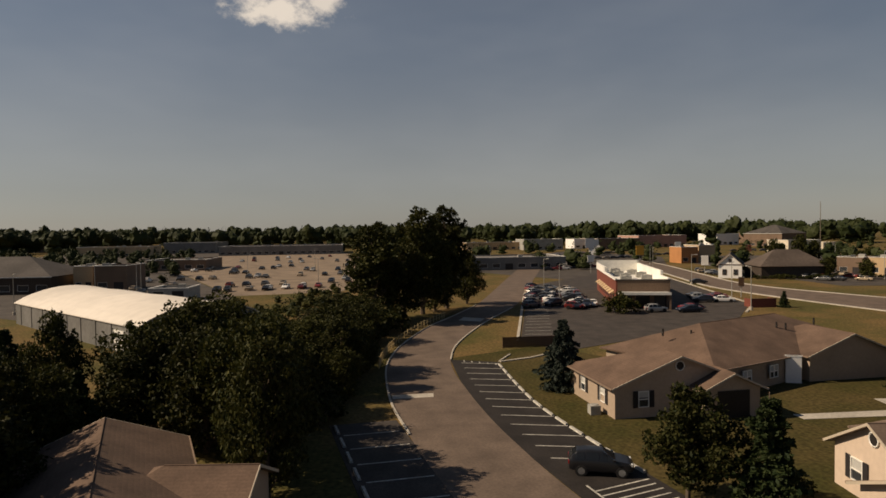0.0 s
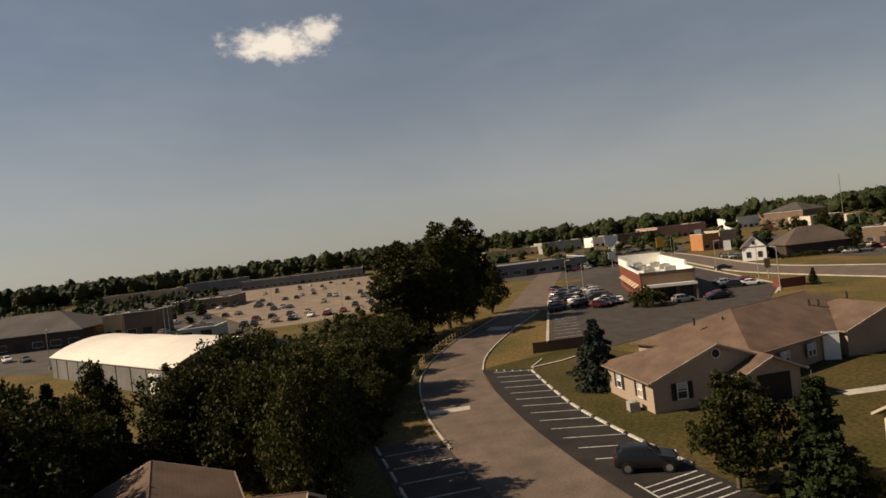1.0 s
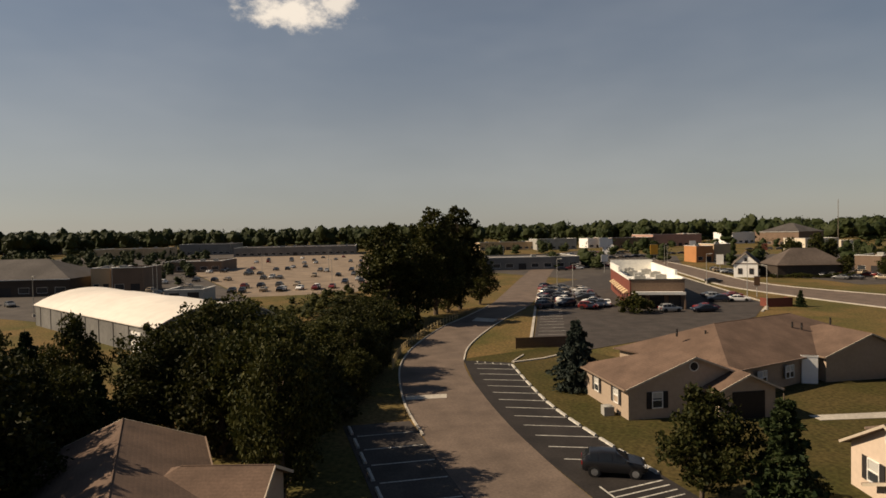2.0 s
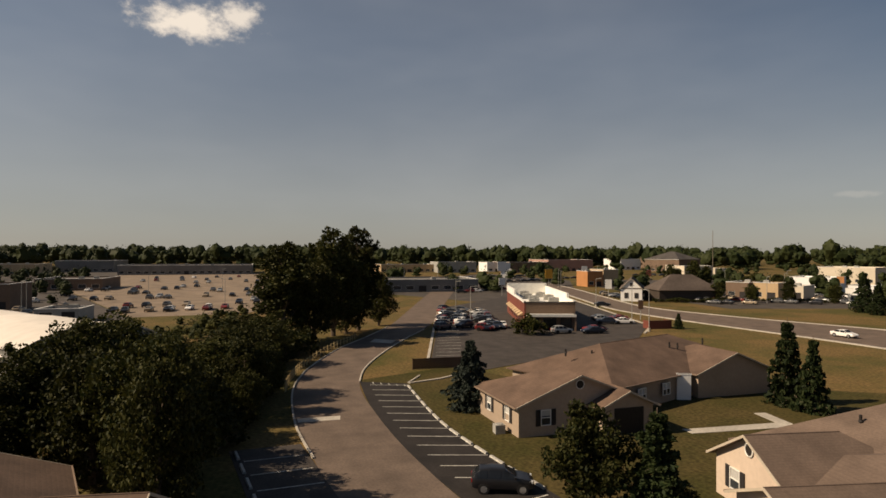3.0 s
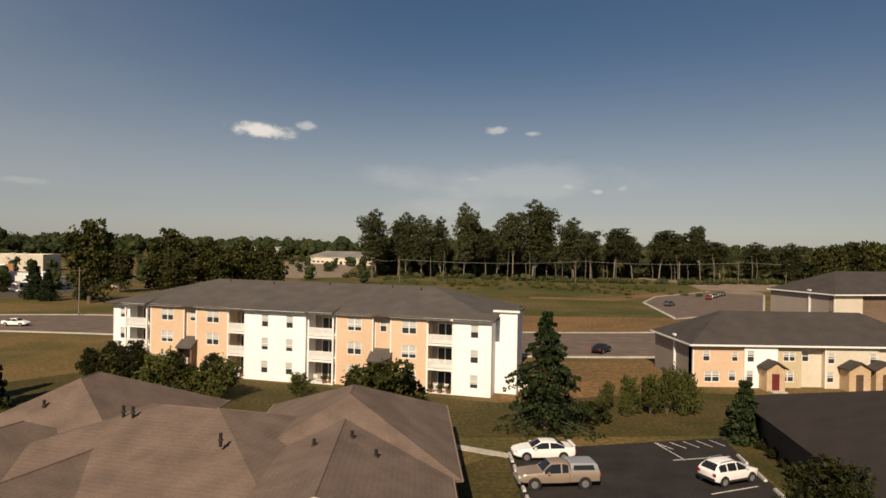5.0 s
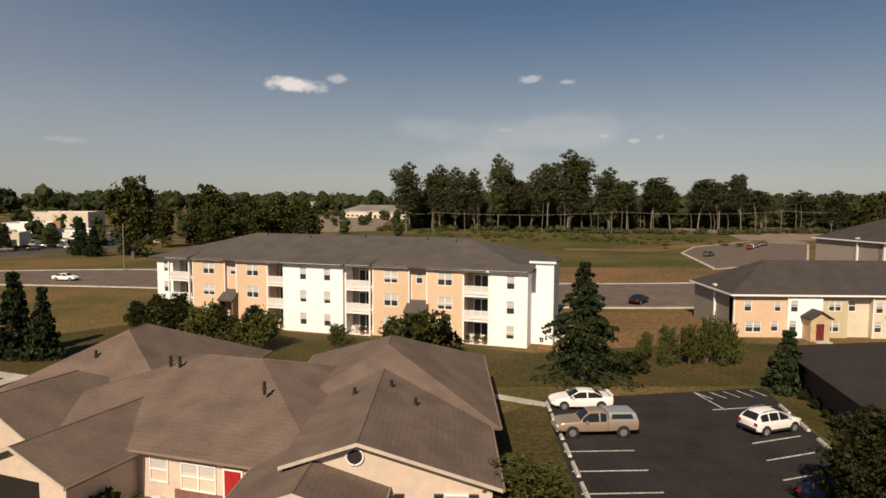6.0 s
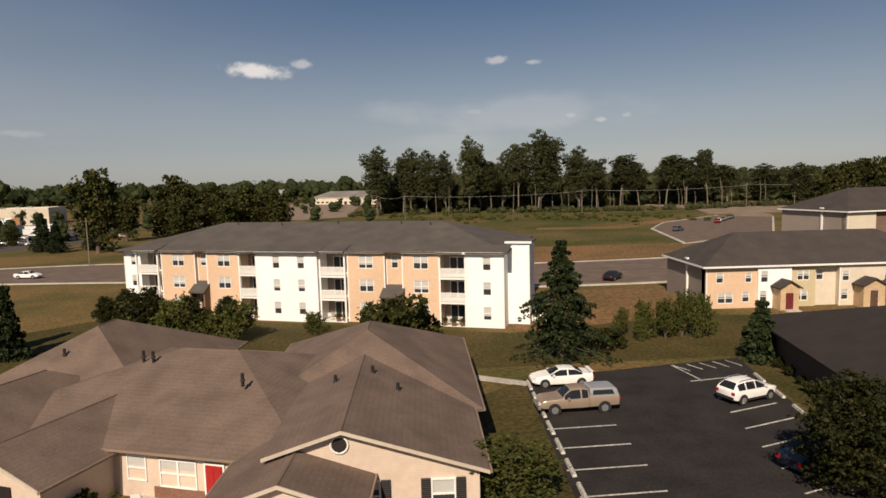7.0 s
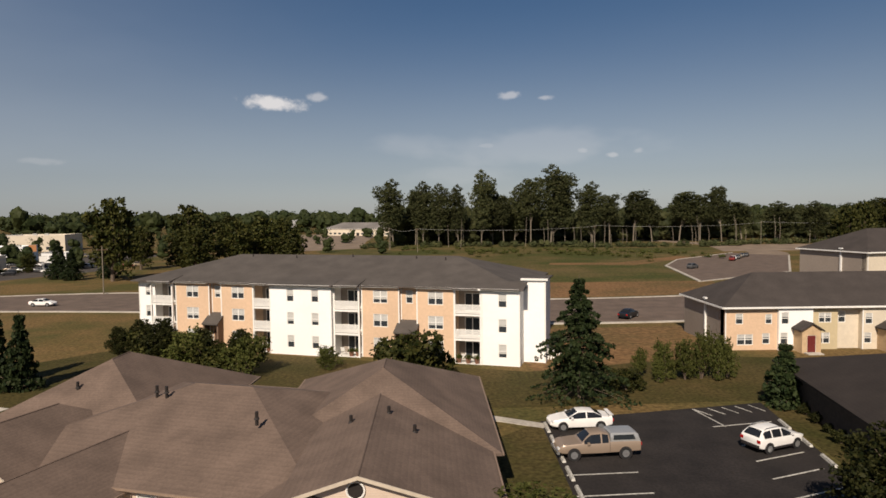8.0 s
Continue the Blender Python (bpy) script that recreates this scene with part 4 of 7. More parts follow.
def bungalow_front():
    h = thing("bungalow", pose(0, 0, 0), "wide bungalow with weathered brown roof and beige gables", "house", "bungalows")
    wing(h, (-26.0, 44.5), (-4.5, 38.5), 9.0, 2.9, 5.5, True, True)
    wing(h, (-4.9, 36.5), (-5.2, 53.0), 6.8, 3.0, 6.1, True, True)
    wing(h, (-24.8, 38.5), (-24.0, 54.5), 6.8, 3.0, 6.5, True, True)
    wing(h, (-4.8, 28.4), (-5.2, 52.0), 6.3, 3.0, 5.0, False, True, near=3.2)
    wing(h, (-26.9, 34.2), (-24.0, 43.5), 3.7, 2.9, 4.9, False, True)
    wing(h, (-22.0, 29.8), (-19.2, 38.0), 3.2, 2.7, 4.0, False, False)
    wing(h, (-7.0, 25.4), (-6.8, 32.0), 3.1, 2.9, 4.0, False, False)
    # main front
    a, b = (-28.4, 35.84), (-6.93, 29.83)
    window(h, on_wall(a, b, 12.7, 0.95, 0.03), 1.2, 1.4, 1, 0.5)
    window(h, on_wall(a, b, 15.2, 0.75, 0.03), 2.2, 1.5, 2, 0.35)
    part("brick_apron", Shape().box(-1.5, 1.5, -0.04, 0.03, 0, 0.72), BRICK, h, "red-brown brick below the window", on_wall(a, b, 15.2, 0, 0.03))
    panel_door(h, on_wall(a, b, 17.35, 0.08, 0.05), RED_DOOR, "red panelled front door", 1.0, 2.1)
    part("porch_slab", Shape().box(-3.2, 1.6, -3.4, -0.05, 0, 0.12), CONCRETE, h, "concrete porch slab", on_wall(a, b, 16.0, 0, 0))
    part("porch_post", Shape().box(-0.07, 0.07, -0.07, 0.07, 0, 2.62).box(-0.11, 0.11, -0.11, 0.11, 0, 0.2), TRIM, h, "white porch post", pose(-17.9, 32.2, 0, 0, 0, -15))
    # right gable
    c, d = (-11.1, 28.3), (1.5, 28.5)
    round_vent(h, on_wall(c, d, 6.15, 4.2, 0.04))
    window(h, on_wall(c, d, 7.4, 0.9, 0.04), 1.15, 1.5, 1, 0.3, True)
    window(h, on_wall(c, d, 10.9, 0.9, 0.04), 1.15, 1.5, 1, 0.5, True)
    # garage gable
    e, f = (-10.1, 25.31), (-3.9, 25.49)
    door = Shape().box(-2.5, 2.5, -0.06, 0, 0, 2.2)
    for k in range(4):
        for i in range(6):
            door.box(-2.42 + i * 0.82, -1.72 + i * 0.82, -0.08, -0.06, 0.06 + k * 0.54, 0.5 + k * 0.54)
    part("garage_door", door, TRIM, h, "white panelled garage door", on_wall(e, f, 3.1, 0.02, 0.03))
    # left gables
    g, k = (-30.43, 35.30), (-23.37, 33.10)
    round_vent(h, on_wall(g, k, 3.7, 3.95, 0.04))
    window(h, on_wall(g, k, 2.2, 0.9, 0.04), 1.1, 1.4, 1, 0.5, True)
    l, m_ = (-25.03, 30.83), (-18.97, 28.77)
    # another black sheet painting the porch's inner shade; no hole behind it
    part("porch_opening", Shape().box(-1.6, 1.6, -0.02, 0.04, 0, 2.2), DARKPIPE, h, "black panel standing in for the shade inside a porch", on_wall(l, m_, 3.0, 0.03, 0.03))
    for x, y, z in ((-19.3, 40.8, 5.35), (-18.6, 40.6, 5.35), (-25.4, 42.6, 5.2), (-6.3, 36.6, 4.6), (-6.3, 43.2, 4.7), (-4.4, 41.8, 4.85), (-4.2, 37.6, 4.8), (-2.6, 35.7, 4.3), (-11.6, 36.2, 5.0)):
        vent_pipe(h, x, y, z, 0.38, 0.10)
    return h


def bungalow_dark():
    h = thing("bungalow", pose(0, 0, 0), "bungalow with dark shingle roof beside the parking lot", "house", "bungalows")
    # wall shade and roof vignetting come from the colours here
    wing(h, (33.5, 28), (38.5, 56), 9.0, 3.0, 6.0, True, True, roof=SHINGLE_VIGNETTED, wall=DARK_WALL, trim=False)
    wing(h, (24.2, 26.6), (32.0, 27.6), 2.6, 2.6, 3.9, False, True, roof=SHINGLE_VIGNETTED, wall=SIDING_PINK)
    return h


def bungalow_trees():
    h = thing("bungalow", pose(0, 0, 0), "bungalow roof of brown shingles half hidden behind trees", "house", "bungalows")
    wing(h, (-43.0, -8.4), (-24.0, -5.6), 4.3, 3.2, 4.9, False, False, roof=SHINGLE_SHADED, wall=SIDING_BEIGE_SHADED)
    wing(h, (-33.8, 0.2), (-36.0, -7.0), 3.0, 2.9, 4.3, False, True, roof=SHINGLE_SHADED, wall=SIDING_BEIGE_SHADED)
    vent_pipe(h, -38.9, -6.4, 3.7)
    vent_pipe(h, -37.2, -6.0, 3.3)
    return h


bungalow_corner(), bungalow_front(), bungalow_dark(), bungalow_trees()

# ---------------------------------------------------------------- trees

def leaf_cards(points, size, rng, up=0.3):
    """Small leaf blades at the points, turned at random."""
    n = len(points)
    a = rng.normal(size=(n, 3))
    a /= np.linalg.norm(a, axis=1)[:, None]
    b = rng.normal(size=(n, 3)) + np.array([0, 0, up])
    b -= (a * b).sum(1)[:, None] * a
    b /= np.linalg.norm(b, axis=1)[:, None]
    s = (size * rng.uniform(0.6, 1.4, n))[:, None]
    v = np.stack([points - a * s, points - b * s * 0.55, points + a * s, points + b * s * 0.55], 1).reshape(-1, 3)
    return v, np.arange(4 * n).reshape(-1, 4)


def cards_mesh(name, v, f, material):
    me = bpy.data.meshes.new(name)
    me.from_pydata(v.tolist(), [], f.tolist())
    me.materials.append(material)
    me.update()
    return me


def crown_points(rng, lobes, n, fray=0.14, twigs=True):
    """Points gathered near the skins of overlapping uneven clumps."""
    w = np.array([l[3] * l[4] * l[5] for l in lobes]) ** 0.67
    pick = rng.choice(len(lobes), n, p=w / w.sum())
    L = np.array(lobes)[pick]
    d = rng.normal(size=(n, 3))
    d /= np.linalg.norm(d, axis=1)[:, None]
    r = rng.uniform(0.2, 1.0, n) ** 0.4
    r *= 1 + 0.16 * np.sin(d[:, 0] * 7 + L[:, 0] * 3) * np.sin(d[:, 1] * 6 + L[:, 1]) + 0.1 * np.sin(d[:, 2] * 9 + L[:, 2])
    r *= np.where(rng.uniform(size=n) < fray, rng.uniform(1.0, 1.28, n), 1.0)
    p = L[:, :3] + d * r[:, None] * L[:, 3:6]
    if not twigs:
        return p
    # gather two leaves in three into twigs, so that the skin breaks into sprays with gaps
    m = max(8, n // 26)
    twig = rng.permutation(n)[:m]
    near = rng.integers(0, m, n)
    loose = rng.uniform(size=n) < 0.34
    spray = p[twig][near] + rng.normal(size=(n, 3)) * np.array([0.17, 0.17, 0.11]) * L[twig][near][:, 3:4]
    return np.where(loose[:, None], p, spray)


def broad_tree(seed, h, spread, n=5200, leaf=0.24, trunk=0.32, bottom=0.22, lobes_n=16, bark=None, leaves=None, clump=(0.24, 0.42), vase=False):
    """Trunk, limbs and a crown of leaf clumps; the parts stand at the origin."""
    rng = np.random.default_rng(seed)
    s = Shape()
    lean = rng.uniform(-0.06, 0.06, 2) * h
    s.tube([(0, 0, -0.1), (lean[0] * .3, lean[1] * .3, h * .3), (lean[0], lean[1], h * .62), (lean[0], lean[1], h * 0.85)], [trunk, trunk * 0.75, trunk * 0.42, trunk * 0.12], 8)
    lobes = []
    for i in range(lobes_n):
        a = i * 2.4 + rng.uniform(-.4, .4)
        t = (i + 0.5) / lobes_n
        z = h * (bottom + 0.1 + (0.86 - bottom) * t)
        prof = (1 - t ** 5) ** 0.5 * (0.45 + 0.55 * t) if vase else math.sin(math.pi * min(1, 0.20 + 0.76 * t)) ** 0.7
        rad = spread * prof * rng.uniform(0.30, 0.82)
        c = (lean[0] + rad * math.cos(a), lean[1] + rad * math.sin(a), z)
        q = spread * rng.uniform(*clump) * (0.65 + 0.35 * prof)
        lobes.append((*c, q, q, q * rng.uniform(0.65, 0.9)))
        z0 = max(h * bottom * 0.9, z - h * 0.22)
        s.tube([(lean[0] * .5, lean[1] * .5, z0), ((c[0] + lean[0]) * .5, (c[1] + lean[1]) * .5, (z0 + z) / 2 + 0.2), c], [trunk * .32, trunk * .2, trunk * .05], 5)
    lobes.append((lean[0], lean[1], h * (0.55 + bottom * .3), spread * .55, spread * .55, h * .30))
    p = crown_points(rng, lobes, n)
    p = p[p[:, 2] > h * bottom * 0.6]
    v, f = leaf_cards(p, leaf, rng)
    return s.mesh("trunk", bark or BARK), cards_mesh("crown", v, f, leaves or LEAF)


def conifer(seed, h, spread, n=5200, leaf=0.26, leaves=None, gap=0.06, uneven=0.72):
    """A spruce: straight trunk, drooping whorls of branches and needle tufts along them."""
    rng = np.random.default_rng(seed)
    s = Shape().tube([(0, 0, -0.1), (0, 0, h * .5), (0, 0, h)], [0.022 * h, 0.013 * h, 0.02], 7)
    pts = []
    levels = int(h / 0.5)
    for k in range(levels):
        t = k / levels
        z = h * (gap + (1 - gap) * t)
        r = spread * (1 - t) ** 0.8 * rng.uniform(uneven, 1.15) + 0.12
        m = max(5, int(11 * (1 - t) + 4))
        for i in range(m):
            a = 2 * math.pi * (i + rng.uniform(-.35, .35)) / m + k
            rr = r * rng.uniform(0.55, 1.22)
            tip = (rr * math.cos(a), rr * math.sin(a), z - 0.22 * rr)
            if rr > 0.5:
                s.tube([(0, 0, z), (tip[0] * .5, tip[1] * .5, z - 0.06 * rr), (tip[0] * .8, tip[1] * .8, z - 0.15 * rr)], [0.03, 0.016, 0.006], 4)
            q = max(4, int(n / (levels * m)))
            u = rng.uniform(0.2, 1.0, q) ** 0.6
            w = (1.1 - u * 0.7) * 0.20 * rr + 0.08
            side = rng.uniform(-1, 1, q) * w
            pts.append(np.stack([u * tip[0] - side * math.sin(a), u * tip[1] + side * math.cos(a), z - 0.22 * rr * u * u + rng.uniform(-.16, .06, q)], 1))
    v, f = leaf_cards(np.concatenate(pts), leaf, rng, up=-0.2)
    return s.mesh("trunk", BARK), cards_mesh("crown", v, f, leaves or NEEDLE)


def shrub(seed, h, spread, n=1500, leaf=0.16, leaves=None):
    rng = np.random.default_rng(seed)
    s = Shape()
    lobes = []
    for i in range(15):
        a, r = i * 2.4, spread * rng.uniform(0.1, 0.75)
        c = (r * math.cos(a), r * math.sin(a), h * rng.uniform(0.25, 0.85) * (1.1 - 0.45 * r / spread))
        q = spread * rng.uniform(0.2, 0.38)
        lobes.append((*c, q, q, h * rng.uniform(0.14, 0.26)))
        s.tube([(0.05 * math.cos(a), 0.05 * math.sin(a), -0.05), (c[0] * .5, c[1] * .5, c[2] * .6), c], [0.05, 0.035, 0.01], 5)
    p = crown_points(rng, lobes, n)
    v, f = leaf_cards(p[p[:, 2] > 0.03], leaf, rng)
    return s.mesh("stem", BARK), cards_mesh("foliage", v, f, leaves or LEAF)


PLANTS = {}


def plant(key, make, x, y, size=1.0, turn=0.0, name="tree", label="broadleaf tree with a dense dark green crown", category="tree", group="", tall=None):
    """A plant of a kind, made once and then set out again at other sizes."""
    if key not in PLANTS:
        PLANTS[key] = make()
    wood, green = PLANTS[key]
    root = thing(name, pose(x, y, 0, 0, 0, turn) @ Matrix.Diagonal((size, size, tall or size, 1)), label, category, group)
    part("stem" if name == "shrub" else "trunk", wood, None, root)
    part("foliage" if name == "shrub" else "crown", green, None, root)
    return root


BIG = ("big1", lambda: broad_tree(1, 12, 5.2, 14000, 0.19, 0.38, 0.05, 30))
BIG2 = ("big2", lambda: broad_tree(2, 12, 4.6, 13000, 0.19, 0.36, 0.06, 26))
BIG3 = ("big3", lambda: broad_tree(3, 10, 5.0, 12500, 0.18, 0.34, 0.03, 26))
TALL = ("tall1", lambda: broad_tree(5, 21, 6.4, 15500, 0.27, 0.5, 0.05, 40, clump=(0.18, 0.36)))
TALL2 = ("tall2", lambda: broad_tree(6, 20, 5.6, 14000, 0.27, 0.46, 0.08, 36, clump=(0.18, 0.34)))
SMALL = ("small1", lambda: broad_tree(4, 6.5, 2.6, 11000, 0.125, 0.14, 0.10, 22, leaves=LEAF_DARK))
SPRUCE = ("spruce1", lambda: conifer(11, 11, 4.1, 8000, 0.25, uneven=0.55))
SPRUCE_B2 = ("spruce5", lambda: conifer(18, 6.6, 2.2, 9000, 0.16, NEEDLE, 0.1, 0.6))
SPRUCE_B = ("spruce2", lambda: conifer(12, 7, 2.9, 9500, 0.21, NEEDLE_BLUE))
SPRUCE_W = ("spruce4", lambda: conifer(17, 11, 4.3, 14000, 0.18, gap=0.11, uneven=0.5))
PINE = ("spruce3", lambda: conifer(13, 5, 1.7, 3600, 0.2, NEEDLE))
BUSH = ("bush1", lambda: shrub(21, 3.2, 2.6, 3600, 0.14))
BUSH_L = ("bush2", lambda: shrub(22, 3.6, 2.4, 3200, 0.13, LEAF_LIGHT))
BUSH_S = ("bush3", lambda: shrub(23, 3.2, 2.6, 1000, 0.26))
BUSH_D = ("bush4", lambda: shrub(24, 3.0, 2.2, 2600, 0.16, LEAF_DARK))
SHADE = ("shade1", lambda: broad_tree(3, 10, 5.0, 12500, 0.18, 0.34, 0.03, 26, leaves=LEAF_DARK))

# trees along the lane's outer side
row = "trees along the lane"
for key, x, y, s, tall in ((TALL, -118.5, 32.5, 0.98, 1.02), (TALL2, -125.0, 39.5, 1.0, 1.08), (TALL2, -110, 21.5, 1.1, 0.9), (TALL, -103, 14.5, 1.05, 0.3), (BIG2, -131, 46.0, 0.8, 0.93), (BIG3, -114.5, 28, 1.1, 1.4), (BIG3, -122, 36, 0.9, 0.9),
                           (BIG, -98, 10, 1.3, 0.3), (BIG3, -92, 15, 0.9, 0.7), (BIG3, -84, 9, 1.1, 0.48), (BIG3, -73.5, 10.2, 0.8, 0.8), (BIG3, -82, 13.0, 0.6, 0.5),
                           (BIG, -76, 2, 0.9, 0.58), (BIG3, -70, 6.5, 0.9, 0.68), (BIG2, -67, 2, 1.0, 0.66), (BIG, -63.5, -1.5, 1.0, 0.86), (BIG3, -59.5, -4.5, 1.0, 1.04),
                           (BIG3, -57, -7.5, 0.85, 0.9), (BIG2, -65, 9.3, 0.62, 0.62), (BIG3, -60.5, 8.6, 0.44, 0.5), (BIG2, -68.5, 11.4, 0.46, 0.52), (BIG3, -72.5, 13.0, 0.36, 0.4), (BIG, -56, 3.6, 0.72, 0.56), (BIG3, -52, 0.5, 0.78, 0.84), (BIG3, -49.5, -3.0, 0.82, 0.92), (BIG2, -53, -9.5, 0.7, 0.60), (BIG3, -46.8, 0.6, 0.80, 1.02), (BIG2, -42.9, 0.9, 0.74, 0.88), (BIG3, -39.6, 1.1, 0.60, 0.98)):
    plant(*key, x, y, s, x * 37 % 360, group=row, tall=tall)
for k in range(26):
    t = k / 25
    p = Vector((-54, 7.2)).lerp(Vector((-104, 25)), t) + Vector((0.9 * math.sin(k * 5), 1.2 * math.cos(k * 3) - 1.2))
    plant(*BUSH_S, p.x, p.y - 1.6 - 2.6 * math.sin(math.pi * t), 0.9 + 0.35 * math.sin(k * 1.7) ** 2, k * 77 % 360, name="shrub", label="dense dark undergrowth shrub beside the lane", category="shrub", group="undergrowth along the lane")
for x, y, s in ((-53, -16.5, 0.76), (-50.2, -11.5, 0.62), (-60, -19, 0.8), (-56, -21, 0.9)):
    plant(*SPRUCE, x, y, s, x * 11 % 360, name="conifer", label="dark conifer with dense drooping branches", category="conifer", group="conifers by the yard", tall=s)
for key, x, y, s, tall in ((BIG2, -56, -14.2, 0.52, 0.84), (BIG, -50.5, -18, 0.55, 0.85), (BIG2, -46.5, -15.0, 0.5, 0.68), (BIG3, -51.5, -13.6, 0.42, 0.7), (BIG2, -58.5, -16.6, 0.4, 0.62)):
    plant(*key, x, y, s, x * 17 % 360, label="dark leafy tree with a narrow rounded crown", group="trees by the yard", tall=tall)
plant(*SPRUCE_B, -57.4, 30.6, 1.05, 20, name="spruce_tree", label="grey-green spruce standing on the lawn by the bungalow", category="spruce")
# unseen trees added south of the bungalow to throw shade on its roof
for key, x, y, s, tall in ((BIG, -42.5, -16, 0.8, 0.85), (BIG2, -36.5, -14.5, 0.85, 0.85), (BIG3, -31.0, -14.2, 0.8, 0.95), (BIG2, -46.5, -12.0, 0.6, 0.62), (BIG, -40.0, -19.5, 0.9, 1.2), (BIG2, -33.5, -19.0, 0.9, 1.2)):
    plant(*key, x, y, s, x * 23 % 360, group="trees behind the bungalow", tall=tall)
# round the bungalows
plant(*SMALL, -31.2, 24.9, 1.08, 0, label="young leafy tree with an upright crown on the lawn", name="tree")
plant(*SPRUCE_B2, -27.6, 27.4, 1.28, 130, tall=1.08, label="dark conifer standing beside a leafy tree on the lawn", name="conifer", category="conifer")
plant("small2", lambda: broad_tree(9, 6.5, 3.2, 5200, 0.13, 0.12, 0.10, 22, leaves=LEAF_LIGHT), 2.9, 30.0, 1.0, 60, tall=0.52, label="young tree with thin olive leaves beside the lot", name="tree")
plant(*SHADE, 20.3, 30.2, 0.66, 30, tall=0.62, label="dark shade tree beside the parking lot", name="tree")
plant(*SPRUCE_W, 11.2, 56.4, 1.0, 0, name="spruce_tree", label="tall dark spruce on the grass behind the lot", category="spruce")
plant(*PINE, 27.9, 53.4, 1.12, 0, name="conifer", label="small dark conifer at the corner of the lot", category="conifer")
plant(*PINE, -41.9, 61.6, 1.1, 0, tall=1.55, name="conifer", label="dark conifer on the grass", category="conifer", group="conifers on the grass")
plant(*PINE, -45.2, 62.2, 1.3, 90, tall=1.85, name="conifer", label="dark conifer on the grass", category="conifer", group="conifers on the grass")
for x, y, s, k in ((-3.6, 63.0, 1.9, BUSH), (-33, 71, 1.5, BUSH), (-29, 69, 1.3, BUSH_L), (-25.5, 67.5, 1.25, BUSH), (-21.5, 66.0, 1.25, BUSH_L), (-13.5, 68.5, 0.7, BUSH_L),
                   (16.2, 58.8, 0.8, BUSH)):
    plant(*k, x, y, s, x * 53 % 360, name="shrub", label="leafy green shrub on the lawn", category="shrub", group="shrubs on the lawn")

for x, y, s, tall in ((18.8, 63.6, 0.42, 0.85), (21.0, 62.6, 0.6, 1.1), (22.8, 62.0, 0.55, 1.2), (24.6, 62.4, 0.62, 1.4), (26.2, 62.0, 0.6, 1.3), (27.4, 63.0, 0.5, 1.0), (20.0, 61.4, 0.4, 0.7)):
    plant(*BUSH_L, x, y, s, x * 53 % 360, name="shrub", label="tall feathery green shrub at the edge of the lawn", category="shrub", group="tall shrubs by the lot", tall=tall)


for x, y, s in ((-36, 73.5, 0.75), (-31.5, 70, 0.85), (-27, 69, 0.7), (-22.5, 67.2, 0.72), (-39, 74.5, 0.6)):
    plant(*SMALL, x, y, s, x * 29 % 360, label="small leafy tree before the apartment building", group="small trees before the apartments")


def lump():
    """Corners and faces of a rough ball, to be stretched into a clump of foliage."""
    bm = bmesh.new()
    bmesh.ops.create_icosphere(bm, subdivisions=2, radius=1)
    v = np.array([p.co[:] for p in bm.verts])
    f = np.array([[p.index for p in q.verts] for q in bm.faces])
    bm.free()
    return v, f


LUMP_V, LUMP_F = lump()


def woods(name, spots, leaf, per, label, trunks=True, leaves=None, seed=5, cores=3):
    """A stand of far trees in one piece: trunks, dense hearts of foliage and ragged leaves all over them."""
    rng = np.random.default_rng(seed)
    wood, vs, fs, n = Shape(), [], [], 0
    cv, cf, cn = [], [], 0
    for x, y, h, r in spots:
        lobes = []
        for i in range(5):
            a = rng.uniform(0, 6.28)
            q = r * rng.uniform(0.35, 0.6)
            lobes.append((x + r * .5 * math.cos(a), y + r * .5 * math.sin(a), h * rng.uniform(0.5, 0.86), q, q, q * rng.uniform(.8, 1.4)))
        lobes.append((x, y, h * 0.22, r * .75, r * .75, h * .22))
        lobes.append((x, y, h * 0.55, r * .6, r * .6, h * .38))
        p = crown_points(rng, [(*c[:3], *(0.86 * q for q in c[3:])) for c in lobes], per, 0.0, False)
        p = p[p[:, 2] > 0.1]
        v, f = leaf_cards(p, leaf * r / 5, rng)
        vs.append(v), fs.append(f + n)
        n += len(v)
        for c in lobes[-cores:]:
            w = LUMP_V * (0.74 + 0.2 * rng.uniform(-1, 1, (len(LUMP_V), 1))) * np.array(c[3:6]) + np.array(c[:3])
            cv.append(w), cf.append(LUMP_F + cn)
            cn += len(w)
        if trunks:
            wood.tube([(x, y, -.2), (x, y, h * .75)], [0.03 * r + 0.1, 0.05], 5)
    root = thing(name, pose(0, 0, 0), label, "woods", kind="stuff")
    part("crowns", cards_mesh("crowns", np.concatenate(vs), np.concatenate(fs), leaves or WOODS), None, root)
    part("foliage", cards_mesh("foliage", np.concatenate(cv), np.concatenate(cf), leaves or WOODS), None, root)
    if trunks:
        part("trunks", wood, BARK, root)
    return root


rng = np.random.default_rng(3)
spots = []
for i in range(1000):
    a = radians(rng.uniform(-50, 128) + 90)
    d = rng.uniform(620, 1250)
    spots.append((d * math.cos(a), d * math.sin(a), rng.uniform(13, 19) * (0.96 + d / 2600), rng.uniform(10, 16)))
for i in range(170):
    a = radians(rng.uniform(128, 310) + 90)
    d = rng.uniform(300, 900)
    spots.append((d * math.cos(a), d * math.sin(a), rng.uniform(12, 20), rng.uniform(8, 14)))
woods("far_woods", spots, 0.46, 170, "dark wooded skyline of broadleaf trees", trunks=False, cores=6)

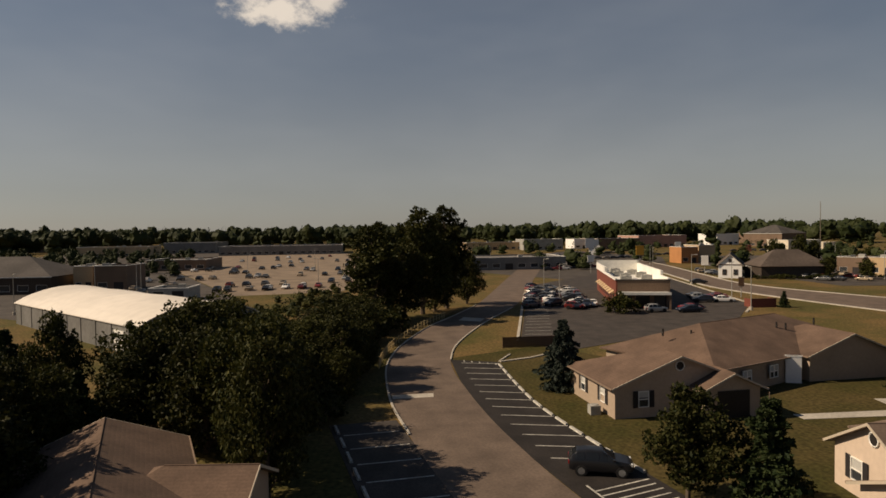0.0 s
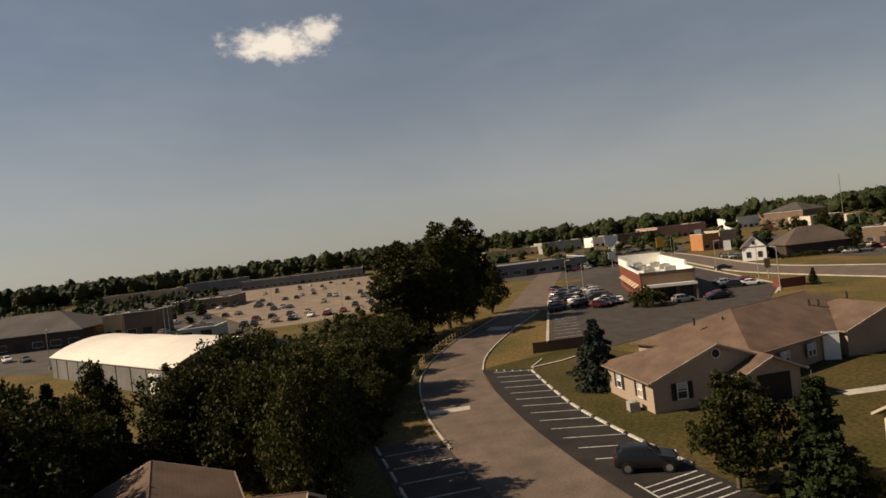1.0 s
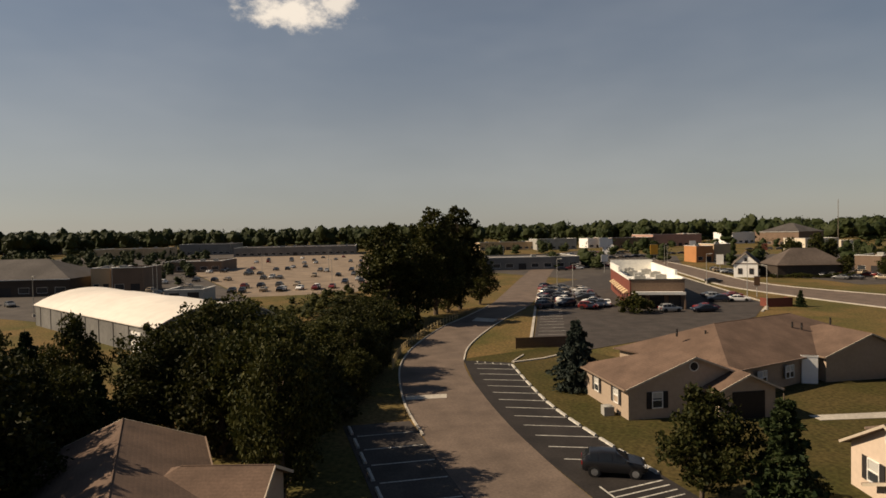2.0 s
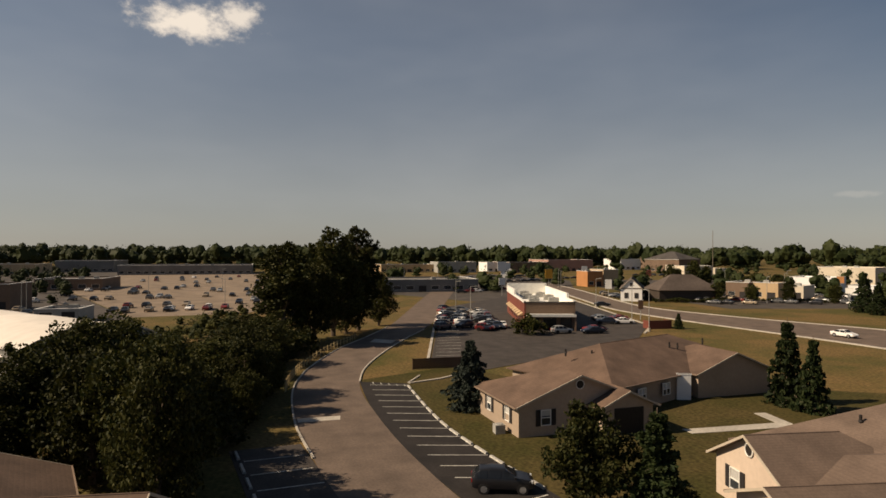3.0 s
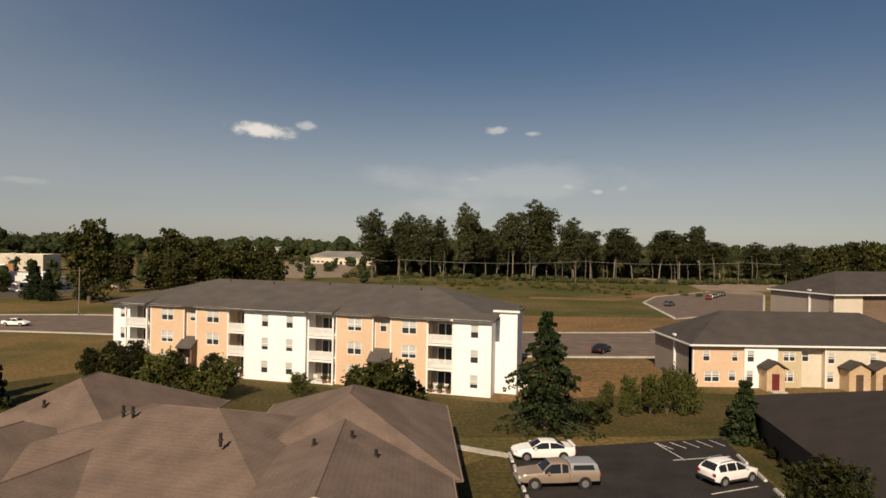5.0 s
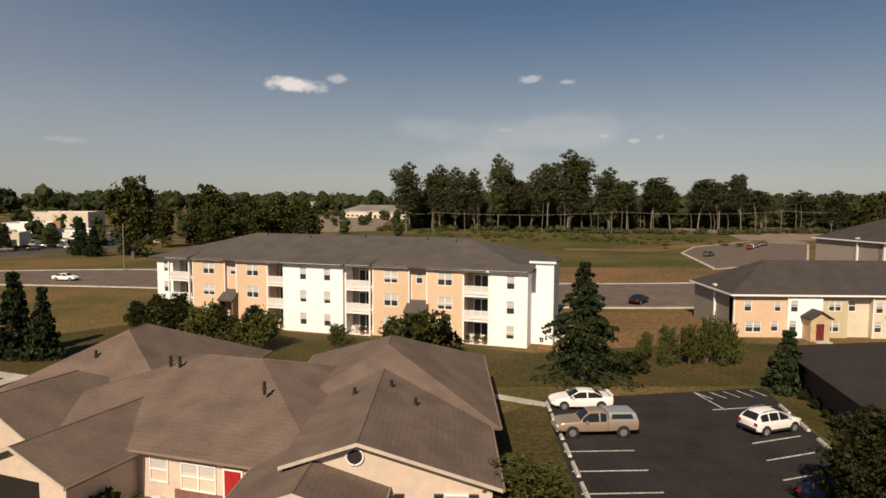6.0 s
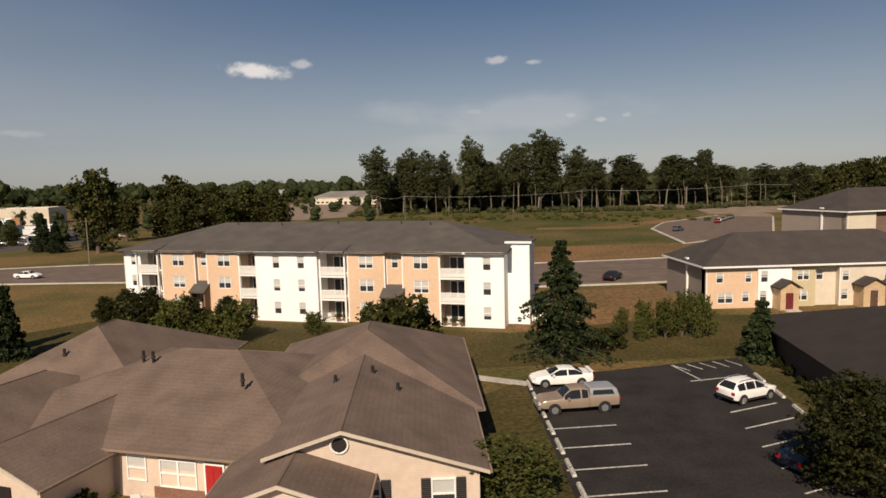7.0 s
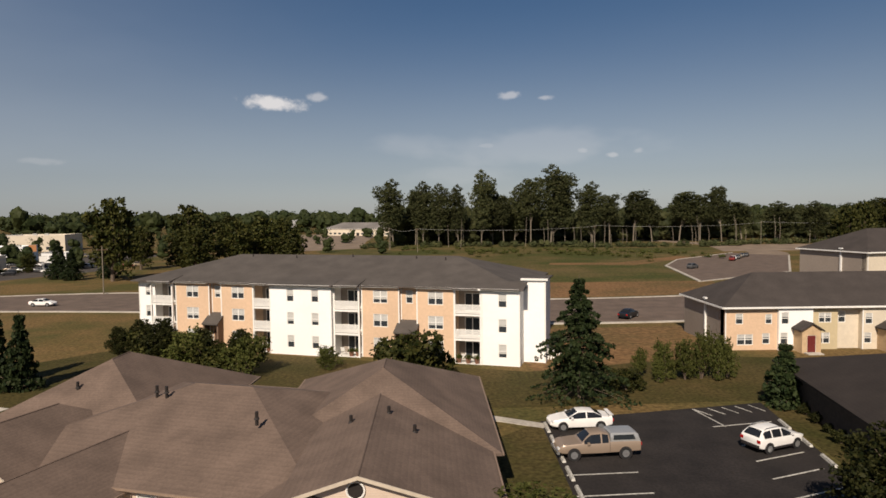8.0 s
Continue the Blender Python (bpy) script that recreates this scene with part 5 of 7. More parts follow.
# ---------------------------------------------------------------- cars
def lerp_keys(keys, x):
    for (x0, *p), (x1, *q) in zip(keys, keys[1:]):
        if x <= x1:
            t = min(max((x - x0) / (x1 - x0), 0), 1)
            return [u + (v - u) * t for u, v in zip(p, q)]
    return list(keys[-1][1:])


CAR_FORMS = {  # x, half width, underside, belt, roof
    "sedan": dict(keys=[(-2.42, .70, .50, .72, .74), (-2.34, .82, .36, .90, .95), (-1.95, .87, .26, .97, 1.02), (-1.62, .88, .24, .98, 1.05), (-.95, .89, .23, .97, 1.38), (-.35, .89, .22, .96, 1.44), (.25, .89, .22, .94, 1.42), (1.08, .89, .22, .92, .99), (1.55, .88, .24, .86, .93), (2.15, .83, .30, .72, .78), (2.40, .70, .42, .58, .60)],
                  glass=(-1.5, 1.0), pillars=(-.35, ), rear=(-1.58, -1.0), front=(.32, 1.02), wheel=.33, axles=(-1.42, 1.45)),
    "suv": dict(keys=[(-2.10, .74, .52, .92, .95), (-2.04, .84, .38, 1.02, 1.08), (-1.86, .88, .32, 1.06, 1.30), (-1.55, .89, .30, 1.07, 1.56), (-.80, .90, .28, 1.06, 1.64), (.10, .90, .28, 1.04, 1.60), (.95, .90, .28, 1.02, 1.10), (1.30, .89, .30, .98, 1.05), (1.85, .84, .34, .86, .92), (2.08, .72, .46, .66, .70)],
                glass=(-1.7, .85), pillars=(-1.0, -.1), rear=(-2.0, -1.6), front=(.18, .90), wheel=.35, axles=(-1.28, 1.30)),
    "pickup": dict(keys=[(-2.85, .84, .55, 1.06, 1.10), (-2.78, .92, .46, 1.12, 1.16), (-.70, .94, .40, 1.13, 1.17), (-.66, .94, .40, 1.12, 1.66), (-.20, .94, .38, 1.11, 1.76), (.55, .94, .38, 1.09, 1.72), (1.22, .94, .38, 1.07, 1.13), (1.6, .93, .40, 1.04, 1.10), (2.45, .90, .42, .96, 1.02), (2.70, .84, .46, .84, .88), (2.78, .76, .52, .66, .70)],
                   glass=(-.60, 1.05), pillars=(-.12, ), rear=None, front=(.62, 1.16), wheel=.38, axles=(-1.75, 1.75)),
}


def car_mesh(kind, steps=20, sides=20):
    """Body lofted through smooth cross-sections; the panes lie on the same surface. Length along x, nose at +x."""
    K = CAR_FORMS[kind]
    keys = K["keys"]
    cuts = sorted({k[0] for k in keys} | {K["glass"][0], K["glass"][1], *K["front"], *(K["rear"] or ())} | {p + d for p in K["pillars"] for d in (-.05, .05)} | {keys[0][0] + (keys[-1][0] - keys[0][0]) * i / steps for i in range(steps + 1)})
    rows = []
    for x in cuts:
        w, zb, zt, zr = lerp_keys(keys, x)
        rise = max(zr - zt, .04)
        tall = min(1.0, rise / .4)
        g = lambda f: w * (1 - .26 * tall * f)
        half = [(w * .80, zb), (w * .97, zb + .08), (w, zb + (zt - zb) * .45), (w * .985, zt - .07), (w * .95, zt), (g(.32) * .95, zt + rise * .38), (g(.85) * .95, zt + rise * .84), (g(1) * .80, zt + rise * .965), (g(1) * .42, zt + rise), (0, zt + rise * 1.01)]
        rows.append([(x, y, z) for y, z in half] + [(x, -y, z) for y, z in reversed(half[:-1])])
    n = len(rows[0])
    body = Shape()
    for r in rows:
        body.v += r
    for k in range(len(rows) - 1):
        for i in range(n):
            j = (i + 1) % n
            body.f.append((k * n + i, k * n + j, (k + 1) * n + j, (k + 1) * n + i))
    body.f += [tuple(range(n - 1, -1, -1)), tuple((len(rows) - 1) * n + i for i in range(n))]

    def sheet(x0, x1, i0, i1):
        """A pane over part of the body, standing a finger's breadth proud, with its own thickness."""
        ks = [k for k, x in enumerate(cuts) if x0 - 1e-6 <= x <= x1 + 1e-6]
        s, m_ = Shape(), i1 - i0 + 1
        for lift in (.014, -.01):
            for k in ks:
                for i in range(i0, i1 + 1):
                    x, y, z = rows[k][i % n]
                    mid = Vector((x, 0, .8))
                    d = (Vector((x, y, z)) - mid).normalized()
                    s.v.append(tuple(Vector((x, y, z)) + d * lift))
        o = len(ks) * m_
        for a_ in range(len(ks) - 1):
            for c_ in range(m_ - 1):
                p = a_ * m_ + c_
                s.f += [(p, p + 1, p + m_ + 1, p + m_), (o + p + m_, o + p + m_ + 1, o + p + 1, o + p)]
        return s

    panes = []
    edges = [K["glass"][0], *[e for p in K["pillars"] for e in (p - .05, p + .05)], K["glass"][1]]
    for x0, x1 in zip(edges[::2], edges[1::2]):
        panes.append(("side_window", sheet(x0, x1, 4, 6)))
        panes.append(("side_window", sheet(x0, x1, 12, 14)))
    panes.append(("windscreen", sheet(*K["front"], 7, 11)))
    if K["rear"]:
        panes.append(("rear_window", sheet(*K["rear"], 7, 11)))
    r = K["wheel"]
    tyre = Shape().disc(r, .20, Matrix.Identity(4), sides).disc(r * .92, .22, Matrix.Identity(4), sides)
    rim = Shape().disc(r * .64, .225, Matrix.Identity(4), 14)
    for a_ in range(5):
        rim.box(-.03, .03, -.122, .122, 0, r * .6, Matrix.Rotation(a_ * 2 * math.pi / 5, 4, "Y"))
    arch = Shape().disc(r * 1.18, .05, Matrix.Identity(4), 20)
    xe, xs = keys[-1][0], keys[0][0]
    lamps = [("headlight", LAMPGLASS, Shape().box(-.20, .03, -.15, .15, -.06, .07), [(keys[-2][0] + .10, s_ * keys[-2][1] * .78, keys[-2][3] - .04) for s_ in (1, -1)]),
             ("tail_light", TAILRED, Shape().box(-.03, .1, -.12, .12, -.11, .1), [(xs + .01, s_ * keys[1][1] * .82, keys[1][3] - .14) for s_ in (1, -1)])]
    me = body.mesh("body", CAR_WHITE)
    for p in me.polygons:
        p.use_smooth = True
    me.set_sharp_from_angle(angle=radians(42))
    return dict(body=me, panes=panes, tyre=tyre.mesh("tyre", TYRE), rim=rim.mesh("rim", RIM), arch=arch.mesh("wheel_arch", SHUTTER), axles=K["axles"], W=.89 if kind != "pickup" else .94, r=r, lamps=lamps)


CAR_KITS, CAR_READY = {}, {}


def car(kind, material, x, y, turn, label, group="", far=False, z=0.045):
    """A car of a kind and colour; further ones of the same are copies."""
    distant = far and x * x + y * y > 160 ** 2
    key = (kind, material.name, far, distant)
    m = pose(x, y, z, 0, 0, turn)
    if key in CAR_READY:
        return tagged(copy_thing(CAR_READY[key], m), label, group=group)
    if (kind, distant) not in CAR_KITS:
        CAR_KITS[kind, distant] = car_mesh(kind, 4, 8) if distant else car_mesh(kind)
    k = CAR_KITS[kind, distant]
    root = thing("pickup_truck" if kind == "pickup" else "car", m, label, "pickup truck" if kind == "pickup" else "car", group)
    me = k["body"].copy()
    me.materials.clear()
    me.materials.append(material)
    part("body", me, material, root)
    for n, s in k["panes"]:
        part(n, s, CARGLASS, root)
    for ax in k["axles"]:
        for sy in (1, -1):
            if not distant:
                part("wheel_arch", k["arch"], SHUTTER, root, "", pose(ax, sy * (k["W"] - .018), k["r"] + .02))
            w = part("wheel", k["tyre"], TYRE, root, "", pose(ax, sy * (k["W"] - .075), k["r"]))
            if not far:
                part("rim", k["rim"], RIM, w)
    for n, mt, s, spots in k["lamps"] if not distant else ():
        for p in spots:
            part(n, s, mt, root, "", pose(*p))
    if not far:
        for sy in (1, -1):
            part("mirror", Shape().box(-.1, .06, -.02, .16, -.06, .08), material, root, "", pose(.80, sy * (k["W"] * .96), 1.0 if kind == "sedan" else 1.12, 0, 0, 0 if sy > 0 else 180))
    CAR_READY[key] = root
    return root


car("sedan", CAR_WHITE, -77.0, 121.0, -4, "white sedan standing on the street", "cars on the street")
saloon = car("sedan", CAR_WHITE, 9.45, 48.5, 183, "white sedan parked nose-in on dark asphalt", "cars in the parking lot")
blade = Shape().box(-2.40, -2.12, -.74, .74, 1.13, 1.165)
for sy in (1, -1):
    blade.box(-2.36, -2.18, sy * .62 - .03, sy * .62 + .03, .92, 1.14)
part("spoiler", blade, CAR_WHITE, saloon)
truck = car("pickup", CAR_BEIGE, 9.35, 42.9, 184, "champagne pickup truck with a capped bed, parked", "cars in the parking lot")
cap = Shape()
for x, w, z in ((-2.80, .86, 1.16), (-2.66, .84, 1.62), (-2.5, .82, 1.72), (-.86, .82, 1.74), (-.76, .84, 1.66), (-.72, .88, 1.16)):
    cap.v += [(x, w, 1.14), (x, w * .97, 1.14 + (z - 1.14) * .5), (x, w * .86, z - .02), (x, 0, z + .02), (x, -w * .86, z - .02), (x, -w * .97, 1.14 + (z - 1.14) * .5), (x, -w, 1.14)]
for k in range(5):
    cap.f += [(k * 7 + i, k * 7 + i + 1, k * 7 + i + 8, k * 7 + i + 7) for i in range(6)]
cap.f += [tuple(range(6, -1, -1)), tuple(range(35, 42))]
bed_cap = part("bed_cap", cap, CAR_SILVER, truck, "silver bed cap")
for sy in (1, -1):
    part("cap_window", Shape().add([(-2.45, sy * .835, 1.28), (-.95, sy * .835, 1.28), (-.98, sy * .775, 1.58), (-2.35, sy * .775, 1.58), (-2.45, sy * .80, 1.28), (-.95, sy * .80, 1.28), (-.98, sy * .74, 1.58), (-2.35, sy * .74, 1.58)], [(0, 1, 2, 3), (7, 6, 5, 4), (0, 4, 5, 1), (1, 5, 6, 2), (2, 6, 7, 3), (3, 7, 4, 0)]), CARGLASS, bed_cap, "dark side window")
part("bumper", Shape().box(2.70, 2.88, -.88, .88, .44, .62), RIM, truck, "chrome bumper")
part("bed_seam", Shape().box(-.69, -.67, -.945, .945, .5, 1.13), SHUTTER, truck)
crossover = car("suv", CAR_WHITE, 21.9, 43.9, 22, "white compact suv with roof rails parked in the lot", "cars in the parking lot")
for sy in (1, -1):
    part("roof_rail", Shape().tube([(-1.45, sy * .60, 1.56), (-1.30, sy * .60, 1.66), (-.20, sy * .60, 1.69), (.02, sy * .60, 1.60)], [.025, .025, .025, .025], 6), RIM, crossover, "silver roof rail")
    part("sill_cladding", Shape().box(-.92, .94, sy * .90 - .02, sy * .90 + .02, .30, .44), SHUTTER, crossover, "dark plastic sill cladding")
part("rear_bumper", Shape().box(-2.14, -1.98, -.74, .74, .42, .62), SHUTTER, crossover, "dark plastic bumper")
car("suv", CAR_BLACK, -36.6, 22.3, 62, "black suv parked in a bay beside the lane", "cars along the lane")
car("sedan", CAR_BLUE, 20.6, 33.2, 20, "dark blue sedan in the shade of a tree", "cars in the parking lot")
car("sedan", CAR_BLACK, 28.4, 99.5, 52, "black sedan standing on the street", "cars on the street")
PAINTS = [(CAR_WHITE, "white"), (CAR_SILVER, "silver"), (CAR_BLACK, "black"), (CAR_GREY, "grey"), (CAR_RED, "red"), (CAR_BLACK, "black"), (CAR_GREY, "grey"), (CAR_BLUE, "dark blue"), (CAR_TAN, "tan")]


def park(a, b, n, turn, group, skip=0.0, seed=0, kinds=("sedan", "suv")):
    """A row of parked cars from a to b in plan, some bays left free."""
    r = random.Random(seed)
    for i in range(n):
        t = (i + 0.5) / n
        p = Vector(a).lerp(Vector(b), t)
        mt, word = r.choice(PAINTS)
        kd = r.choice(kinds)
        flip = r.choice((0, 180))
        gone = r.random() < skip
        if not gone:
            car(kd, mt, p.x + r.uniform(-.3, .3), p.y + r.uniform(-.3, .3), turn + flip + r.uniform(-3, 3), f"{word} {kd} parked in a marked bay", group, True)


park((-117, 55.2), (-160, 75.5), 9, 115, "cars in the restaurant lot", 0.0, 4)
park((-112, 62), (-128, 72), 4, 60, "cars in the restaurant lot", 0.15, 5)
park((-121, 67), (-150, 80), 7, 60, "cars in the restaurant lot", 0.2, 6)
park((-131, 66.5), (-155, 78), 4, 60, "cars in the restaurant lot", 0.4, 8)
car("suv", CAR_SILVER, -103.6, 74.8, 80, "silver suv parked before the restaurant", "cars in the restaurant lot", True)
park((-112, 93), (-122, 99), 3, 60, "cars in the restaurant lot", 0, 9)
car("sedan", CAR_BLACK, -152, 124, 60, "black sedan parked beside the restaurant", "cars in the restaurant lot", True)
for k, y in enumerate((-8, 4, 14, 24)):
    park((-185, y - 12), (-190, y + 4), 3, 170, "cars on the shopping lot", 0.35, 20 + k)
for k in range(7):
    park((-200 - k * 34, -34 - k * 1), (-206 - k * 36, 44 + k * 3), 15, 165, "cars on the shopping lot", 0.62, 30 + k)
park((-176, 166), (-150, 184), 10, 100, "cars beside the shops", 0.2, 50)
park((-158, 152), (-162, 184), 10, 80, "cars beside the shops", 0.15, 51)
park((-150, 176), (-128, 190), 7, 20, "cars beside the shops", 0.3, 52)
park((-200, 205), (-150, 222), 12, 20, "cars beside the shops", 0.4, 53)
park((-240, 150), (-262, 190), 8, 80, "cars beside the shops", 0.4, 54)
park((-180, 62), (-215, 72), 6, 170, "cars beside the shops", 0.5, 55)
park((-160, -42), (-182, -66), 8, 30, "cars in the yard", 0.2, 56)
park((-215, -30), (-262, -66), 10, 20, "cars in the yard", 0.4, 57)
park((-260, 40), (-275, 90), 9, 80, "cars beside the shops", 0.5, 58)
for k, (a, b, n, tn) in enumerate((((-190, 118), (-222, 142), 8, 60), ((-205, 190), (-240, 214), 9, 70), ((-176, 208), (-140, 226), 9, 20), ((-250, 96), (-262, 128), 8, 80), ((-290, 150), (-300, 200), 10, 80),
                                      ((-145, 160), (-138, 172), 4, 20), ((-186, 172), (-205, 182), 5, 60), ((-330, 60), (-345, 120), 12, 80))):
    park(a, b, n, tn, "cars beside the shops", 0.25, 80 + k)
for k in range(5):
    park((-186 - k * 26, -30), (-190 - k * 27, 46 + k * 3), 16, 165, "cars on the shopping lot", 0.6, 100 + k)
for k, (a, b, n, tn) in enumerate((((-108, 95.5), (-120, 102), 4, 60), ((-122, 60), (-150, 73), 6, 60), ((-100, 79), (-104, 84), 2, 80), ((-172, 150), (-196, 158), 7, 60), ((-152, 160), (-150, 174), 6, 110), ((-214, 226), (-178, 240), 11, 20),
                                      ((-230, 236), (-196, 262), 10, 30), ((-262, 232), (-290, 270), 11, 60), ((-310, 210), (-330, 262), 12, 70), ((-350, 180), (-362, 232), 12, 80), ((-222, 110), (-236, 140), 7, 70),
                                      ((-126, 212), (-104, 222), 6, 20), ((-190, 262), (-150, 276), 10, 20), ((-360, 280), (-330, 330), 10, 60), ((-300, 300), (-250, 320), 12, 20), ((-142, 206), (-118, 196), 7, 20))):
    park(a, b, n, tn, "cars beside the shops", 0.2, 140 + k)
park((-113.5, 62.5), (-117.5, 70.5), 3, 150, "cars in the restaurant lot", 0, 61)
park((-120, 68.0), (-142, 78.5), 7, 150, "cars in the restaurant lot", 0.1, 62)
park((-118, 60.5), (-150, 75), 8, 110, "cars in the restaurant lot", 0.2, 63)
car("suv", CAR_GREY, 73, 186, 40, "grey suv parked beyond the street", "cars beyond the street", True)
park((96, 212), (116, 240), 7, 60, "cars beyond the street", 0.1, 60)

# ---------------------------------------------------------------- shops and houses beyond
def shop(x, y, turn, w, d, h, wall, roof, label, style="flat", bays=None):
    """A commercial building: walls, parapet or hipped roof, glazed front, door and rooftop units. Origin at the front's middle."""
    b = thing("shop_building", pose(x, y, 0, 0, 0, turn), label, "building", "shops and sheds")
    n = bays or max(2, int(w / 5))
    bw = w / n
    holes = [(-w / 2 + bw * (i + .2), -w / 2 + bw * (i + .8), 0.9 if i != n // 2 else 0.05, min(2.6, h - .6)) for i in range(n)]
    part("front_wall", pierced(-w / 2, w / 2, 0, h, 0, 0.3, holes), wall, b)
    part("wall", Shape().box(-w / 2, -w / 2 + .3, 0.3, d, 0, h).box(w / 2 - .3, w / 2, 0.3, d, 0, h).box(-w / 2 + .3, w / 2 - .3, d - .3, d, 0, h), wall, b)
    for i, (x0, x1, z0, z1) in enumerate(holes):
        if i != n // 2:
            f = part("window", Shape().box(x0, x1, .06, .14, z0, z0 + .08).box(x0, x1, .06, .14, z1 - .08, z1).box(x0, x0 + .08, .06, .14, z0 + .08, z1 - .08).box(x1 - .08, x1, .06, .14, z0 + .08, z1 - .08), TRIM, b)
            part("pane", Shape().box(x0 + .05, x1 - .05, .09, .11, z0 + .05, z1 - .05), GLASS, f)
        else:
            part("door", Shape().box(x0, x1, .06, .16, z0, z1).box(x0 + .1, (x0 + x1) / 2 - .05, .03, .06, z0 + .1, z1 - .1).box((x0 + x1) / 2 + .05, x1 - .1, .03, .06, z0 + .1, z1 - .1), SHUTTER, b, "dark double door")
    if style == "flat":
        part("roof", Shape().box(-w / 2 + .3, w / 2 - .3, .3, d - .3, h - .7, h - .5), roof, b)
        part("parapet_cap", Shape().box(-w / 2 - .08, w / 2 + .08, -.08, .38, h, h + .14).box(-w / 2 - .08, -w / 2 + .38, .38, d + .08, h, h + .14).box(w / 2 - .38, w / 2 + .08, .38, d + .08, h, h + .14), TRIM, b)
        r = random.Random(int(x * 7 + y))
        for k in range(max(1, int(w / 12))):
            ux, uy = r.uniform(-w / 2 + 2, w / 2 - 2), r.uniform(3, d - 3)
            part("roof_unit", Shape().box(-1, 1, -.7, .7, 0, 1.1).box(-.8, .8, -.5, .5, 1.1, 1.2), GREY_BOX, b, "", pose(ux, uy, h - .5))
    else:
        s, q = Shape(), min(w, d) / 2 + .5
        z0, zr = h - .1, h + min(w, d) * .22
        if w >= d:
            ra, rb = (-w / 2 - .5 + q, d / 2, zr), (w / 2 + .5 - q, d / 2, zr)
        else:
            ra, rb = (0, -.5 + q, zr), (0, d + .5 - q, zr)
        c = [(-w / 2 - .5, -.5, z0), (w / 2 + .5, -.5, z0), (w / 2 + .5, d + .5, z0), (-w / 2 - .5, d + .5, z0)]
        if w >= d:
            for q_ in ([c[0], c[1], rb, ra], [c[2], c[3], ra, rb], [c[3], c[0], ra], [c[1], c[2], rb]):
                slab(s, q_)
        else:
            for q_ in ([c[1], c[2], rb, ra], [c[3], c[0], ra, rb], [c[0], c[1], ra], [c[2], c[3], rb]):
                slab(s, q_)
        part("roof", s, roof, b)
        part("fascia", Shape().box(-w / 2 - .5, w / 2 + .5, -.56, -.5, h - .3, h - .08), TRIM, b)
    return b


shop(-205, -72, 77, 40, 24, 5.0, DARK_WALL, DARK_ROOF, "low dark building with dark metal roof", "hip")
shop(-207.2, -45.9, 77, 5.6, 14, 7.2, TAN_WALL, DARK_ROOF, "brown windowless block building", "flat")
shop(-203.4, -38.1, 77, 9.1, 14, 7.3, BROWN_WALL, DARK_ROOF, "brown windowless block building", "flat")
shop(-243.7, -60.6, 78, 7.2, 10, 3.1, ORANGE_WALL, GREY_ROOF, "low orange-brown building in the yard", "flat")
shop(-164.4, -18.4, 77, 9.2, 10, 3.2, GREY_BOX, GREY_ROOF, "small low grey building", "flat")
shop(-301.5, -30.1, 79, 25.2, 30, 4.8, BROWN_WALL, GREY_ROOF, "long low brown shop building", "flat")
shop(-698.5, -217.7, 84, 45.4, 40, 14.3, BROWN_WALL, DARK_ROOF, "long dark shop building with white signs", "flat")
shop(-512.0, -94.9, 82, 47.8, 40, 7.5, TAN_WALL, GREY_ROOF, "long low tan shop building", "flat")
shop(-562.6, -45.8, 82, 41.0, 60, 9.0, METAL_WALL, GREY_ROOF, "wide grey shopping centre behind its lot", "flat")
shop(-481.5, 23.7, 81, 88.7, 60, 6.6, METAL_WALL, DARK_ROOF, "wide grey shopping centre behind its lot", "flat")
shop(-236.6, 98.4, 78, 52.0, 30, 5.0, METAL_WALL, GREY_ROOF, "wide grey shop building with red bands", "flat")
shop(-469.8, 188.4, 82, 45.9, 30, 6.3, TAN_WALL, DARK_ROOF, "low shop building far off", "flat")
shop(-451.2, 222.0, 81, 31.8, 25, 8.4, GREY_BOX, GREY_ROOF, "pale grey-green shop building", "flat")
shop(-458.7, 262.7, 82, 18.1, 20, 7.8, SIDING_WHITE, WHITE_ROOF, "bright white shop building far off", "flat")
shop(-430.0, 276.2, 81, 34.1, 40, 8.3, BROWN_WALL, DARK_ROOF, "long brown shop building", "flat")
shop(-448.7, 329.8, 82, 42.7, 40, 9.8, ROSE_WALL, DARK_ROOF, "long red-brown shop building", "flat")
shop(-239.2, 190.2, 78, 7.8, 12, 7.3, ORANGE_WALL, DARK_ROOF, "orange stucco restaurant with flat roof", "flat")
shop(-241.3, 201.2, 79, 7.9, 14, 7.9, TAN_WALL, DARK_ROOF, "tan and red stucco shop building", "flat")
shop(-467.0, 411.8, 82, 21.5, 30, 10.0, SIDING_WHITE, WHITE_ROOF, "white flat-roofed shop beside a parking lot", "flat")
shop(-491.6, 483.3, 82, 26.4, 30, 11.8, BROWN_WALL, DARK_ROOF, "red-brown shop with hipped roof", "hip")
shop(-286.3, 306.3, 79, 20.2, 20, 8.0, SIDING_CREAM, GREY_ROOF, "cream flat-roofed shop beside a parking lot", "flat")
shop(-156.9, 186.6, 19, 7.8, 14, 5.8, BROWN_WALL, DARK_ROOF, "dark brown shop with flat roof", "flat")
shop(-150.4, 192.1, 19, 8.7, 12, 5.8, TAN_WALL, DARK_ROOF, "tan stucco shop with flat roof", "flat")
shop(-146.2, 200.2, 19, 7.3, 12, 4.8, SIDING_CREAM, GREY_ROOF, "cream flat-roofed shop beside a parking lot", "flat")
shop(-168.6, 241.0, 17, 15.8, 18, 6.3, SIDING_WHITE, WHITE_ROOF, "white flat-roofed shop beside a parking lot", "flat")
shop(-212.2, 328.7, 14, 30.1, 30, 8.6, SIDING_CREAM, WHITE_ROOF, "bright white two-storey shop", "flat")
